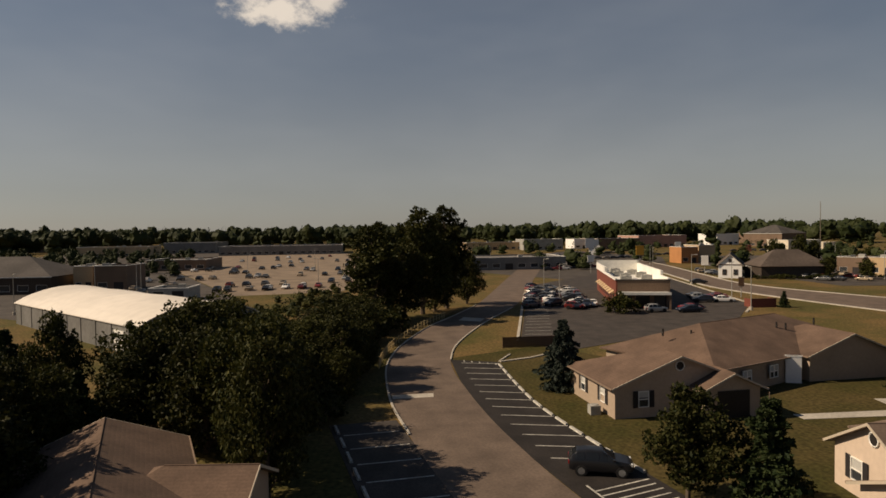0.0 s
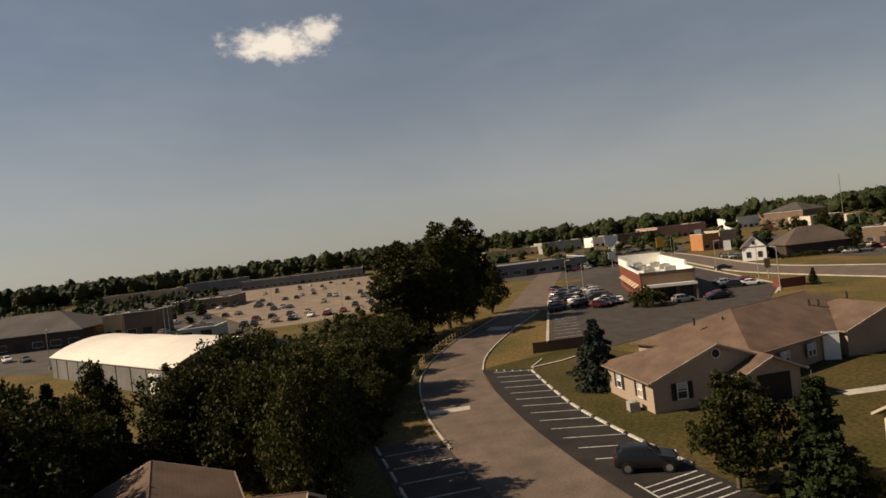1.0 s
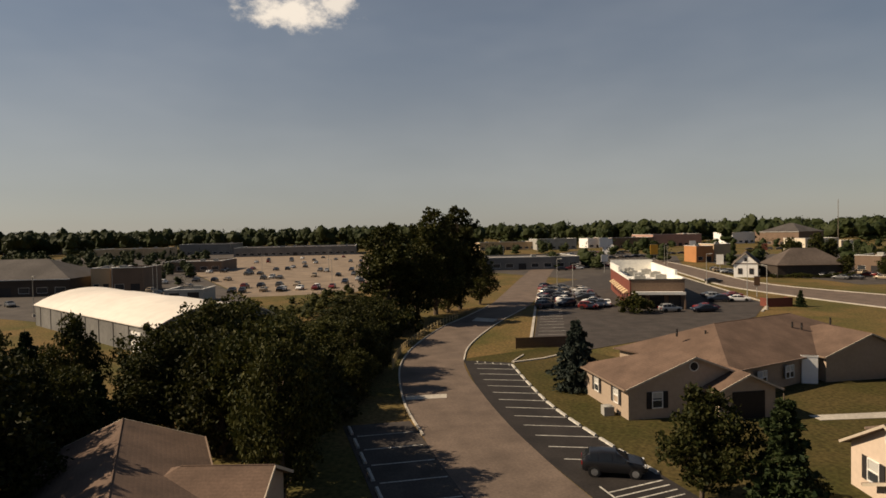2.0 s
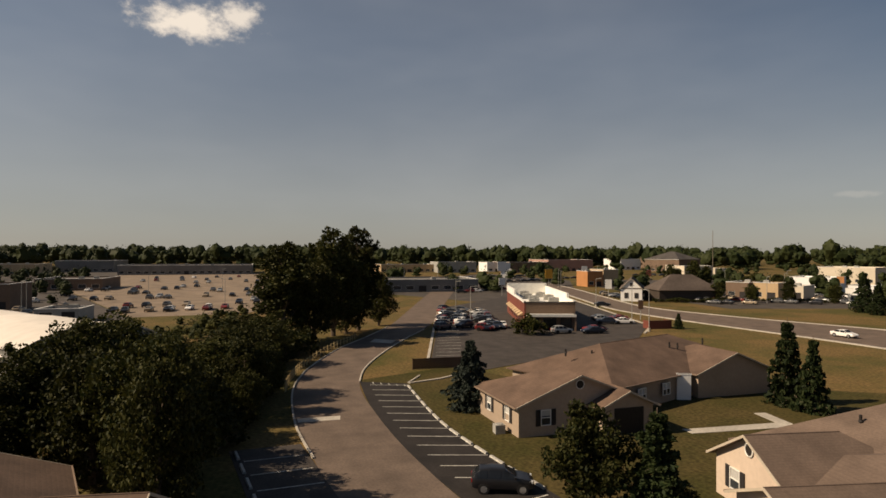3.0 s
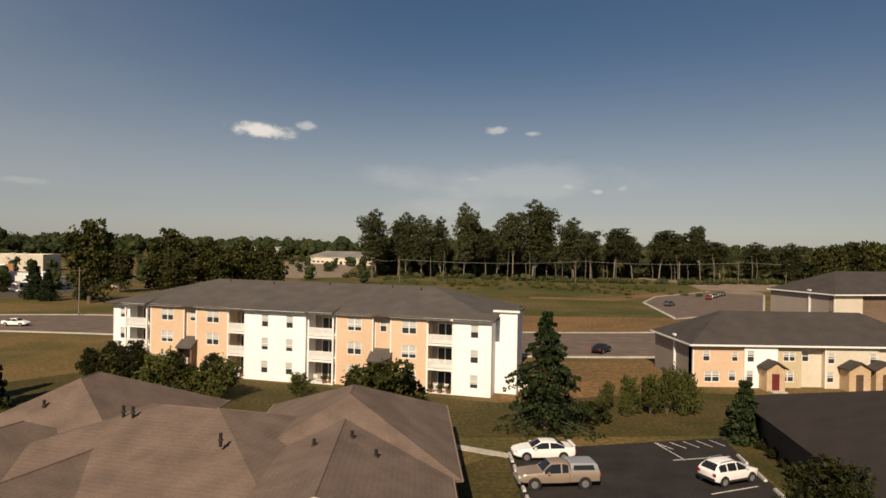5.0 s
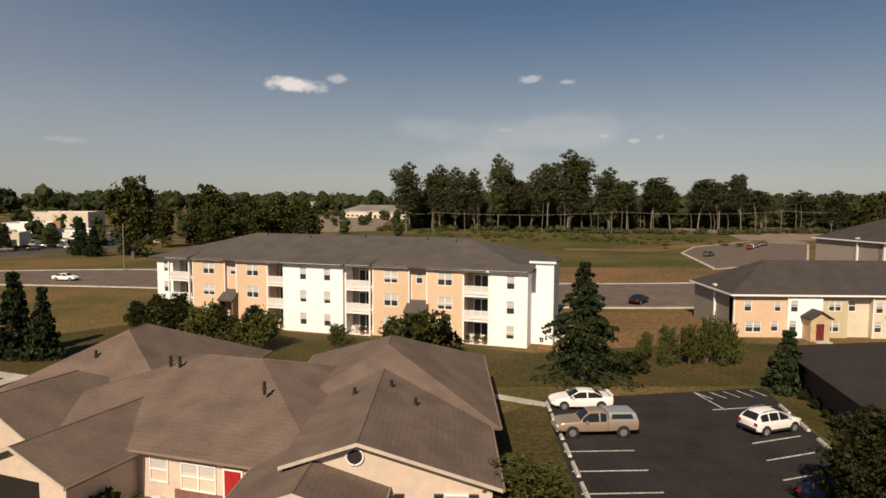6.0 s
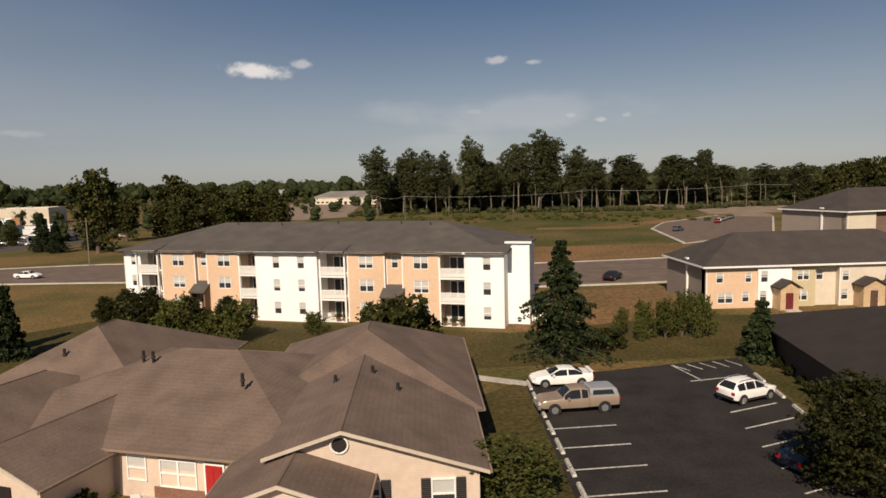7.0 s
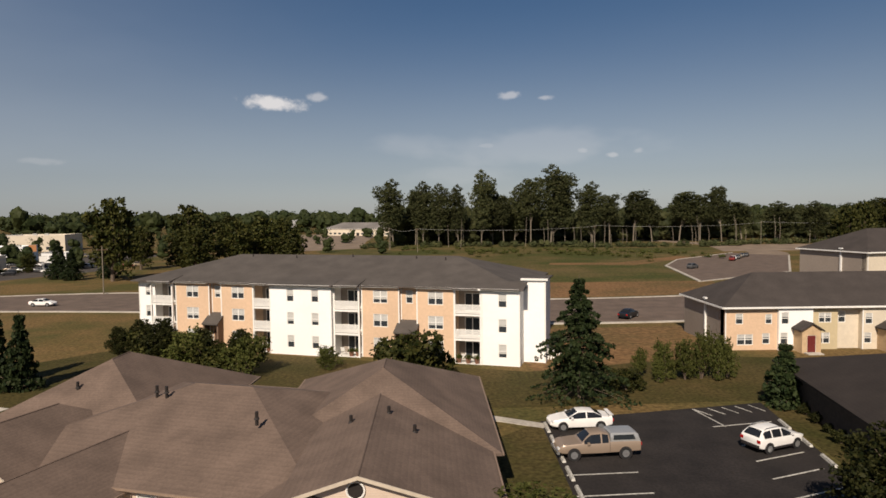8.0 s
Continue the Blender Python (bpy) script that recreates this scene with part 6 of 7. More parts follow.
shop(-127.0, 206.7, 19, 7.1, 12, 5.6, SIDING_WHITE, GREY_ROOF, "white low building behind trees", "flat")
shop(-305.0, 324.1, 13, 25.6, 20, 6.1, SIDING_CREAM, DARK_ROOF, "low cream shop far off", "flat")
shop(-408.7, 393.8, 10, 33.8, 30, 10.6, BROWN_WALL, DARK_ROOF, "red-brown shop with hipped roof", "hip")
shop(-74.0, 543.2, -34, 74.0, 24, 6.0, SIDING_CREAM, GREY_ROOF, "long cream shed with pale roof", "hip")
shop(-178.0, 685.9, -37, 39.9, 20, 13.3, SIDING_WHITE, GREY_ROOF, "low white building far off", "flat")
shop(47.7, 529.2, -38, 7.9, 6, 6.0, SIDING_WHITE, GREY_ROOF, "small white hut at the edge of the woods", "hip")


def restaurant(m):
    """Flat-roofed restaurant: red walls, stepped white parapet, canopy, striped lower front."""
    b = thing("restaurant", m, "red stucco restaurant with white parapet roof and front canopy", "restaurant")
    W, D, H = 10.6, 40.0, 5.6
    side = [(3 + k * 4.0, 5.4 + k * 4.0, 0.9, 2.6) for k in range(8)]
    part("front_wall", pierced(-W / 2, W / 2, 0, H, 0, .3, [(-4.6, -2.2, .3, 2.6), (-1.4, 1.4, .05, 2.6), (2.2, 4.6, .3, 2.6)]), BROWN_WALL, b)
    lw = part("side_wall", pierced(0, D, 0, H, 0, .3, [(D - q1, D - q0, z0, z1) for q0, q1, z0, z1 in side[::-1]]), RED_WALL, b, "red stucco side wall")
    lw.matrix_basis = pose(-W / 2, D, 0, 0, 0, -90)
    part("side_wall", Shape().box(W / 2 - .3, W / 2, .3, D, 0, H), RED_WALL, b)
    part("back_wall", Shape().box(-W / 2 + .3, W / 2 - .3, D - .3, D, 0, H + 1.6), RED_WALL, b)
    for x0, x1 in ((-4.6, -2.2), (2.2, 4.6)):
        f = part("window", Shape().box(x0, x1, .06, .14, .3, .4).box(x0, x1, .06, .14, 2.5, 2.6).box(x0, x0 + .1, .06, .14, .4, 2.5).box(x1 - .1, x1, .06, .14, .4, 2.5), SHUTTER, b)
        part("pane", Shape().box(x0 + .05, x1 - .05, .09, .11, .35, 2.55), GLASS, f)
    for q0, q1, z0, z1 in side:
        f = part("window", Shape().box(q0, q1, .06, .14, z0, z0 + .1).box(q0, q1, .06, .14, z1 - .1, z1).box(q0, q0 + .1, .06, .14, z0, z1).box(q1 - .1, q1, .06, .14, z0, z1), SHUTTER, b, "", pose(-W / 2, 0, 0) @ pose(0, 0, 0, 0, 0, -90) @ pose(-(q0 + q1), 0, 0))
        part("pane", Shape().box(q0 + .05, q1 - .05, .09, .11, z0 + .05, z1 - .05), GLASS, f)
        part("awning", Shape().add([(q0 - .2, 0, z1 + .7), (q1 + .2, 0, z1 + .7), (q1 + .2, -1.0, z1 + .1), (q0 - .2, -1.0, z1 + .1), (q0 - .2, 0, z1 + .1), (q1 + .2, 0, z1 + .1)], [(3, 2, 1, 0), (0, 1, 5, 4), (4, 5, 2, 3), (0, 4, 3), (1, 2, 5)]), TAN_WALL, b, "tan sloped awning", pose(-W / 2, 0, 0) @ pose(0, 0, 0, 0, 0, -90) @ pose(-(q0 + q1), 0, 0))
    part("door", Shape().box(-1.4, 1.4, .08, .14, .05, 2.6).box(-.04, .04, .04, .08, .05, 2.6), CARGLASS, b, "dark glazed double door")
    part("roof", Shape().box(-W / 2 + .3, W / 2 - .3, .3, D - .3, H - .9, H - .7), WHITE_ROOF, b, "white membrane roof")
    part("parapet", Shape().box(-W / 2 - .1, W / 2 + .1, -.1, .35, H, H + .25), DARK_ROOF, b)
    part("parapet", Shape().box(-W / 2 - .12, -W / 2 + .35, .35, D, H, H + .4).box(-W / 2 - .12, -W / 2 + .35, D * .5, D, H + .4, H + 1.6), WHITE_ROOF, b, "white stepped parapet")
    part("parapet", Shape().box(W / 2 - .35, W / 2 + .12, .35, D, H, H + .5).box(W / 2 - .35, W / 2 + .12, D * .2, D, H + .5, H + 1.5), WHITE_ROOF, b, "white stepped parapet")
    part("parapet", Shape().box(-W / 2, W / 2, D - .35, D + .1, H + 1.6, H + 2.2), WHITE_ROOF, b, "white rear parapet")
    part("parapet_lining", Shape().box(-W / 2 + .3, -W / 2 + .36, .3, D - .3, H - .7, H).box(W / 2 - .36, W / 2 - .3, .3, D - .3, H - .7, H).box(-W / 2 + .36, W / 2 - .36, D - .36, D - .3, H - .7, H + 1.6), WHITE_ROOF, b, "white inner parapet face")
    part("canopy", Shape().box(-W / 2 + .4, W / 2 - .4, -2.6, -.1, 3.0, 3.35).box(-W / 2 + .3, W / 2 - .3, -2.7, -2.6, 2.95, 3.5), WHITE_ROOF, b, "white flat front canopy")
    for x in (-4.9, 4.9):
        part("canopy_post", Shape().box(x - .15, x + .15, -2.5, -2.2, 0, 3.0), BROWN_WALL, b)
    for ux, uy in ((-2.5, 6), (2.2, 9), (-1.5, 14), (2.5, 18), (-2.0, 22), (1.8, 27), (-1.6, 32)):
        part("roof_unit", Shape().box(-1.1, 1.1, -.8, .8, 0, 1.2).tube([(0, 0, 1.2), (0, 0, 1.35)], [.5, .45], 10), GREY_BOX, b, "grey rooftop machine", pose(ux, uy, H - .7))
    return b


restaurant(pose(-109.8, 76.2, 0, 0, 0, 64.5))


def membrane_hall():
    """Long hall with a shallow vaulted fabric roof on grey walls."""
    b = thing("storage_hall", pose(-91.5, -14.0, 0, 0, 0, 122), "long hall with cream vaulted fabric roof and grey walls", "hall")
    L, S, ze, rise = 52.0, 19.0, 3.9, 2.6   # local x across the span, y along the hall
    top = Shape()
    n, k = 12, 14
    for side in (0, 1):
        for j in range(k + 1):
            y = L * j / k
            sag = 0.22 * math.sin(math.pi * j / k * 3) ** 2
            for i in range(n + 1):
                x = S * i / n
                z = ze + (rise - sag) * math.sin(math.pi * i / n) ** 0.8 - (0.12 if side else 0)
                top.v.append((x, y, z))
    o = (n + 1) * (k + 1)
    for j in range(k):
        for i in range(n):
            a = j * (n + 1) + i
            top.f += [(a, a + 1, a + n + 2, a + n + 1), (o + a + n + 1, o + a + n + 2, o + a + 1, o + a)]
    for i in range(n):
        top.f += [(i + 1, i, o + i, o + i + 1), (k * (n + 1) + i, k * (n + 1) + i + 1, o + k * (n + 1) + i + 1, o + k * (n + 1) + i)]
    for j in range(k):
        a, c = j * (n + 1), j * (n + 1) + n
        top.f += [(a, a + n + 1, o + a + n + 1, o + a), (c + n + 1, c, o + c, o + c + n + 1)]
    part("roof", top, MEMBRANE, b, "cream fabric vault")
    part("wall", Shape().box(0.2, .45, .2, L - .2, 0, ze + .1), METAL_WALL, b)
    part("wall", Shape().box(S - .45, S - .2, .2, L - .2, 0, ze + .1), METAL_WALL, b)
    for y in (.2, L - .45):
        s = Shape()
        arc = [(S * i / n, ze + rise * math.sin(math.pi * i / n) ** .8 - .15) for i in range(n + 1)]
        poly = [(.2, 0), (S - .2, 0)] + [(min(max(x, .2), S - .2), z) for x, z in reversed(arc)]
        m_ = len(poly)
        s.add([(x, y, z) for x, z in poly] + [(x, y + .25, z) for x, z in poly], [tuple(range(m_)), tuple(range(2 * m_ - 1, m_ - 1, -1))] + [(i, i + m_, (i + 1) % m_ + m_, (i + 1) % m_) for i in range(m_)])
        part("end_wall", s, METAL_WALL, b)
    for j in range(9):
        part("pilaster", Shape().box(.1, .2, -.08, .08, 0, ze), METAL_WALL, b, "", pose(0, 3 + j * 5.7, 0))
    part("door", Shape().box(-.05, .12, -1.6, 1.6, 0, 3.0).box(-.09, -.05, -1.5, -.1, .2, 2.8).box(-.09, -.05, .1, 1.5, .2, 2.8), TRIM, b, "pale sliding door", pose(.1, 6, 0))
    return b


membrane_hall()


def townhouse(m, segs, depth, eave, ridge, label, roof):
    """A terrace of two-storey houses: coloured fronts with windows, gabled porches with doors, one long hipped roof."""
    b = thing("townhouse", m, label, "townhouse", "townhouses")
    total = segs[-1][1]
    for x0, x1, siding, y, wins, porch in segs:
        holes = [(x - w / 2, x + w / 2, z, z + h) for x, z, w, h, c in wins]
        part("wall", pierced(x0, x1, 0, eave, y, .25, holes), siding, b)
        for x, z, w, h, c in wins:
            window(b, pose(x, y + .08, z), w, h, c, .4)
        part("corner_board", Shape().box(x0, x0 + .14, y - .03, y, 0, eave), TRIM, b)
        for q in (x0, x1 - .2):
            part("return_wall", Shape().box(q, q + .2, y + .25, 1.2, 0, eave), siding, b)
        if porch:
            p0, p1 = porch
            mid = (p0 + p1) / 2
            s = Shape()
            slab(s, [(p0 - .3, y - 2.1, 2.7), (mid, y - 2.1, 3.6), (mid, y + .1, 3.6), (p0 - .3, y + .1, 2.7)])
            slab(s, [(mid, y - 2.1, 3.6), (p1 + .3, y - 2.1, 2.7), (p1 + .3, y + .1, 2.7), (mid, y + .1, 3.6)])
            part("porch_roof", s, roof, b)
            pw = pierced(p0, p1, 0, 2.7, y - 1.8, .2, [(mid - .5, mid + .5, 0, 2.1)])
            pw.add([(p0, y - 1.8, 2.7), (p1, y - 1.8, 2.7), (mid, y - 1.8, 3.5), (p0, y - 1.6, 2.7), (p1, y - 1.6, 2.7), (mid, y - 1.6, 3.5)], [(0, 1, 2), (5, 4, 3), (0, 3, 4, 1), (1, 4, 5, 2), (2, 5, 3, 0)])
            pw.box(p0, p0 + .2, y - 1.6, y, 0, 2.7).box(p1 - .2, p1, y - 1.6, y, 0, 2.7)
            part("porch_wall", pw, TAN_WALL, b)
            panel_door(b, pose(mid, y - 1.72, 0.02), MAROON if p0 < 12 else BROWN, "dark maroon front door" if p0 < 12 else "brown front door")
            part("doorstep", Shape().box(mid - .9, mid + .9, y - 2.8, y - 1.8, 0, .12), CONCRETE, b)
    # side walls get the darkened siding in place of real shade
    part("side_wall", Shape().box(0, .25, .25, depth, 0, eave).box(total - .25, total, .25, depth, 0, eave).box(.25, total - .25, depth - .25, depth, 0, eave), SIDING_SHADED, b)
    r, q = Shape(), depth / 2 + .5
    c = [(-.5, -.6, eave), (total + .5, -.6, eave), (total + .5, depth + .5, eave), (-.5, depth + .5, eave)]
    ra, rb = (-.5 + q, depth / 2, ridge), (total + .5 - q, depth / 2, ridge)
    for q_ in ([c[0], c[1], rb, ra], [c[2], c[3], ra, rb], [c[3], c[0], ra], [c[1], c[2], rb]):
        slab(r, q_)
    part("roof", r, roof, b)
    part("fascia", Shape().box(-.5, total + .5, -.68, -.6, eave - .18, eave + .03).box(-.58, -.5, -.6, depth + .5, eave - .18, eave + .03), TRIM, b, "white fascia board")
    # white downspout post with its top bracket, not a chimney
    part("chimney_post", Shape().box(-.22, 0, 5.2, 5.5, 0, eave + .3).box(-.3, 0, 5.0, 5.7, eave + .3, eave + .5), TRIM, b, "white downspout post with a bracket on the side wall")
    return b


W1 = lambda x: [(x, .9, .9, 1.4, 1), (x, 3.4, .9, 1.4, 1)]
segs = [(0.0, 6.2, SIDING_TAN, 0.0, [(1.7, 3.1, .9, 1.3, 1), (5.2, 3.1, .8, 1.2, 1), (4.9, .7, .9, 1.3, 1), (2.4, .6, 1.9, 1.3, 2)], None),
        (6.2, 10.3, SIDING_WHITE, -.3, [(7.0, 3.1, .9, 1.4, 1), (6.9, .7, .9, 1.4, 1)], (8.0, 10.2)),
        (10.3, 13.4, SIDING_OLIVE, 0.0, [(11.9, 3.2, 1.5, 1.2, 2), (11.7, .7, 1.6, 1.3, 2)], None),
        (13.4, 16.2, SIDING_CREAM, .5, [(14.2, 3.1, .9, 1.4, 1)], None),
        (16.2, 22.8, SIDING_CREAM, -.2, [(17.0, 3.0, .9, 1.3, 1), (16.9, .7, .9, 1.3, 1), (22.2, 3.0, .9, 1.3, 1)], (18.0, 20.6)),
        (22.8, 31.0, SIDING_CREAM, 0.0, [(25.6, .8, 1.0, 1.3, 1), (29.0, 3.0, .9, 1.3, 1)], (21.4, 24.0))]
townhouse(pose(32.6, 75.1, 0, 0, 0, 0), segs, 12.5, 5.2, 8.7, "two-storey townhouse terrace with tan, white and cream fronts", SHINGLE_DARK)
segs = [(0.0, 6.0, SIDING_CREAM, 0, W1(2.0) + W1(4.6), None), (6.0, 12.0, BROWN_WALL, .3, W1(8.0), None), (12.0, 20.0, SIDING_CREAM, 0, W1(14.0) + W1(18.0), (15.4, 17.2)), (20, 30, SIDING_CREAM, 0, W1(22) + W1(27), None)]
townhouse(pose(71.0, 107.0, 0, 0, 0, 12), segs, 15, 9.4, 13.2, "two-storey house with dark hipped roof and cream walls", SHINGLE_DARK)
townhouse(pose(94.0, 140.0, 0, 0, 0, 30), segs, 14, 6.4, 9.8, "two-storey house with dark hipped roof and cream walls", SHINGLE_DARK)

inn = thing("gabled_inn", pose(0, 0, 0), "long dark-roofed inn with a white gable end", "building")
wing(inn, (-163.5, 145.2), (-183, 163), 3.4, 4.4, 7.6, False, True, roof=ROOF_BROWN, wall=SIDING_WHITE)
wing(inn, (-163.5, 154.0), (-156.0, 173.0), 6.5, 4.2, 8.8, True, True, roof=ROOF_BROWN, wall=DARK_WALL)
GABLE = pose(-163.5, 145.2, 0, 0, 0, 47.6)
for x in (-1.6, 1.6):
    w_ = part("window", Shape().box(x - .62, x + .62, -.10, .02, 1.0, 1.1).box(x - .62, x + .62, -.10, .02, 2.7, 2.8).box(x - .62, x - .52, -.10, .02, 1.1, 2.7).box(x + .52, x + .62, -.10, .02, 1.1, 2.7), BROWN, inn, "brown window frame", GABLE)
    part("pane", Shape().box(x - .52, x + .52, -.05, .02, 1.1, 2.7), GLASS, w_)
part("gable_board", Shape().box(-3.3, 3.3, -.10, .02, 4.15, 4.4), BROWN, inn, "brown board across the gable", GABLE)
part("attic_vent", Shape().box(-.45, .45, -.08, .02, 5.0, 6.1), SHUTTER, inn, "dark attic vent", GABLE)
cottage = thing("gabled_house", pose(0, 0, 0), "small white house with a dark gabled roof beyond the restaurant", "house")
wing(cottage, (-345, 205), (-357, 212), 4.0, 4.2, 8.0, False, False, roof=SHINGLE_DARK, wall=SIDING_WHITE)

# ---------------------------------------------------------------- poles, wires, fences, signs
def pole(x, y, h, label="weathered wooden utility pole with a crossarm", arm=True, name="utility_pole", r=.14):
    p = thing(name, pose(x, y, 0, 0, 0, 20), label, "pole", "poles")
    part("shaft", Shape().tube([(0, 0, -.2), (0, 0, h)], [r, r * .7], 8), BARK_PALE, p)
    if arm:
        part("crossarm", Shape().box(-1.1, 1.1, -.07, .07, h - .8, h - .65), BROWN, p)
        for x_ in (-1.0, 0.0, 1.0):
            part("insulator", Shape().tube([(x_, 0, h - .65), (x_, 0, h - .45)], [.05, .035], 6), GREY_BOX, p)
    return p


def lamp_post(x, y, h=8.0, turn=0.0):
    p = thing("street_lamp", pose(x, y, 0, 0, 0, turn), "grey parking lot lamp post with flat head", "street lamp", "lamp posts")
    part("shaft", Shape().tube([(0, 0, 0), (0, 0, h)], [.09, .06], 8), GREY_BOX, p)
    part("foot", Shape().tube([(0, 0, 0), (0, 0, .7)], [.3, .3], 10), CONCRETE, p)
    part("arm", Shape().box(0, 1.4, -.04, .04, h - .1, h), GREY_BOX, p)
    part("lamp_head", Shape().box(.9, 1.7, -.18, .18, h - .02, h + .1), GREY_BOX, p)


pole(-75, 139, 10.5), pole(-410, 455, 36, "tall thin steel mast", False, "mast", .3), pole(-11.5, 285, 11), pole(-26, 308, 11), pole(72, 300, 11), pole(160, 318, 12), pole(250, 336, 12)
for x, y in ((-210, 150), (-240, 170), (-262, 215), (-200, 230), (-185, 250), (-300, 240), (-330, 150), (-360, 200), (-280, 110), (-160, 215), (-126, 66), (-150, 74), (-112, 100), (-150, 120), (-99, 93), (-190, 20), (-240, 0), (-300, 30), (-190, -28), (-150, -46), (-203, -42), (-196, -30), (-230, 60), (-170, 170), (-140, 180)):
    lamp_post(x, y, 8.5, (x * 31) % 360)


def wire(a, b, sag=1.2):
    pts = [(a[0] + (b[0] - a[0]) * t, a[1] + (b[1] - a[1]) * t, a[2] + (b[2] - a[2]) * t - sag * 4 * t * (1 - t)) for t in (i / 14 for i in range(15))]
    solid("overhead_wire", Shape().tube(pts, [.045] * 15, 4), GREY_BOX, "thin overhead wire strung between poles", "wire", group="overhead wires")


chain = [(-26, 308), (-11.5, 285), (72, 300), (160, 318), (250, 336)]
for (a, b), z in zip(zip(chain, chain[1:]), (10.5, 10.5, 11, 11.5)):
    wire((*a, z), (*b, z))

fence_line = [p for p in offset(smooth(V2([(-73, 15.6), (-80, 17.8), (-89, 21.7), (-102.6, 29.3), (-112, 36)]), 8), 0.9)][::1]
fence = thing("post_fence", pose(fence_line[0].x, fence_line[0].y, 0), "low fence of weathered yellowish posts and rails along the lane", "fence")
o = fence_line[0]
post_me = Shape().tube([(0, 0, -.1), (0, 0, 1.05), (0, 0, 1.1)], [.09, .085, .05], 7).mesh("post", POSTWOOD)
for p, q in zip(fence_line, fence_line[1:]):
    part("post", post_me, None, fence, "", pose(p.x - o.x, p.y - o.y, 0))
    for z in (.45, .9):
        part("rail", Shape().tube([(p.x - o.x, p.y - o.y, z), (q.x - o.x, q.y - o.y, z)], [.04, .04], 5), POSTWOOD, fence)

board = thing("board_fence", pose(-80.0, 33.3, 0, 0, 0, 80), "brown wooden board fence screening the lot", "fence")
plank = Shape().add([(0, -.02, .05), (.18, -.02, .05), (.18, .02, .05), (0, .02, .05), (0, -.02, 1.5), (.18, -.02, 1.5), (.18, .02, 1.5), (0, .02, 1.5)], [(3, 2, 1, 0), (4, 5, 6, 7), (0, 1, 5, 4), (1, 2, 6, 5), (2, 3, 7, 6), (3, 0, 4, 7)]).mesh("board", BROWN)
for i in range(46):
    part("board", plank, None, board, "", pose(i * .2, 0, 0))
for i in range(5):
    part("post", Shape().box(i * 2.28, i * 2.28 + .1, .02, .12, 0, 1.55), BROWN, board)
for z in (.4, 1.2):
    part("rail", Shape().box(0, 9.2, .02, .07, z, z + .09), BROWN, board)


def sign(x, y, turn, w, h, z, material, label, name="road_sign"):
    s = thing(name, pose(x, y, 0, 0, 0, turn), label, "sign", "signs")
    part("pole", Shape().tube([(0, .1, 0), (0, .1, z + h * .5)], [.12, .1], 8), GREY_BOX, s)
    part("panel", Shape().box(-w / 2, w / 2, -.1, .1, z, z + h), material, s)
    part("panel_frame", Shape().box(-w / 2 - .1, w / 2 + .1, -.06, .14, z - .1, z).box(-w / 2 - .1, w / 2 + .1, -.06, .14, z + h, z + h + .1), GREY_BOX, s)


YELLOW = mat("yellow_sign_face", (0.650, 0.330, 0.040), 0.5, 0.1, 2, 0.05, 0.05)
sign(-236, 162, 78, 3.4, 4.2, 4.5, YELLOW, "yellow and orange pylon sign on a pole", "pylon_sign")
sign(-300, 175, 78, 5, 5, 6, TRIM, "white pylon sign on a pole", "pylon_sign")
sign(-118, 108, 60, 1.2, 2.0, 2.6, BROWN, "brown sign at the lot entrance")
sign(-205, 120, 78, 2.5, 2.5, 4, TRIM, "white pylon sign on a pole", "pylon_sign")
red = thing("trash_enclosure", pose(-101.5, 98.5, 0, 0, 0, 78), "low red enclosure at the edge of the lot", "enclosure")
part("wall", Shape().box(-2.6, 2.6, 0, .2, 0, 1.7).box(-2.6, -2.4, .2, 2.6, 0, 1.7).box(2.4, 2.6, .2, 2.6, 0, 1.7), RED_WALL, red)
part("cap", Shape().box(-2.7, 2.7, -.05, .25, 1.7, 1.8), BROWN, red)
plant(*PINE, -100.0, 102.0, 0.7, 0, name="conifer", label="small conifer beside the lot", category="conifer")
plant(*BUSH, -105.5, 67.8, 1.45, 0, name="shrub", label="round green bush before the restaurant", category="shrub")

# by the porches
def garden_chair(x, y, turn):
    c = thing("garden_chair", pose(x, y, 0.12, 0, 0, turn), "white plastic garden chair by a porch", "chair", "garden chairs")
    part("seat", Shape().box(-.25, .25, -.25, .25, .40, .44), TRIM, c)
    part("backrest", Shape().add([(-.25, .24, .44), (.25, .24, .44), (.22, .36, .92), (-.22, .36, .92), (-.25, .28, .44), (.25, .28, .44), (.22, .40, .92), (-.22, .40, .92)], [(3, 2, 1, 0), (4, 5, 6, 7), (0, 1, 5, 4), (1, 2, 6, 5), (2, 3, 7, 6), (3, 0, 4, 7)]), TRIM, c)
    for sx in (-1, 1):
        for sy in (-1, 1):
            part("leg", Shape().tube([(sx * .22, sy * .22, .41), (sx * .25, sy * .25, 0)], [.025, .02], 6), TRIM, c)
        part("armrest", Shape().box(sx * .25 - .03, sx * .25 + .03, -.22, .26, .62, .65), TRIM, c)


def planter(x, y, s=1.0):
    p = thing("planter", pose(x, y, 0.06) @ Matrix.Diagonal((s, s, s, 1)), "clay pot with flowering plant by a porch", "planter", "planters")
    part("pot", Shape().tube([(0, 0, 0), (0, 0, .36), (0, 0, .40)], [.17, .24, .25], 12), BRICK, p)
    v, f = leaf_cards(np.random.default_rng(3).normal(size=(160, 3)) * [.12, .12, .10] + [0, 0, .50], .09, np.random.default_rng(4))
    part("plant", cards_mesh("plant", v, f, LEAF_LIGHT), None, p)


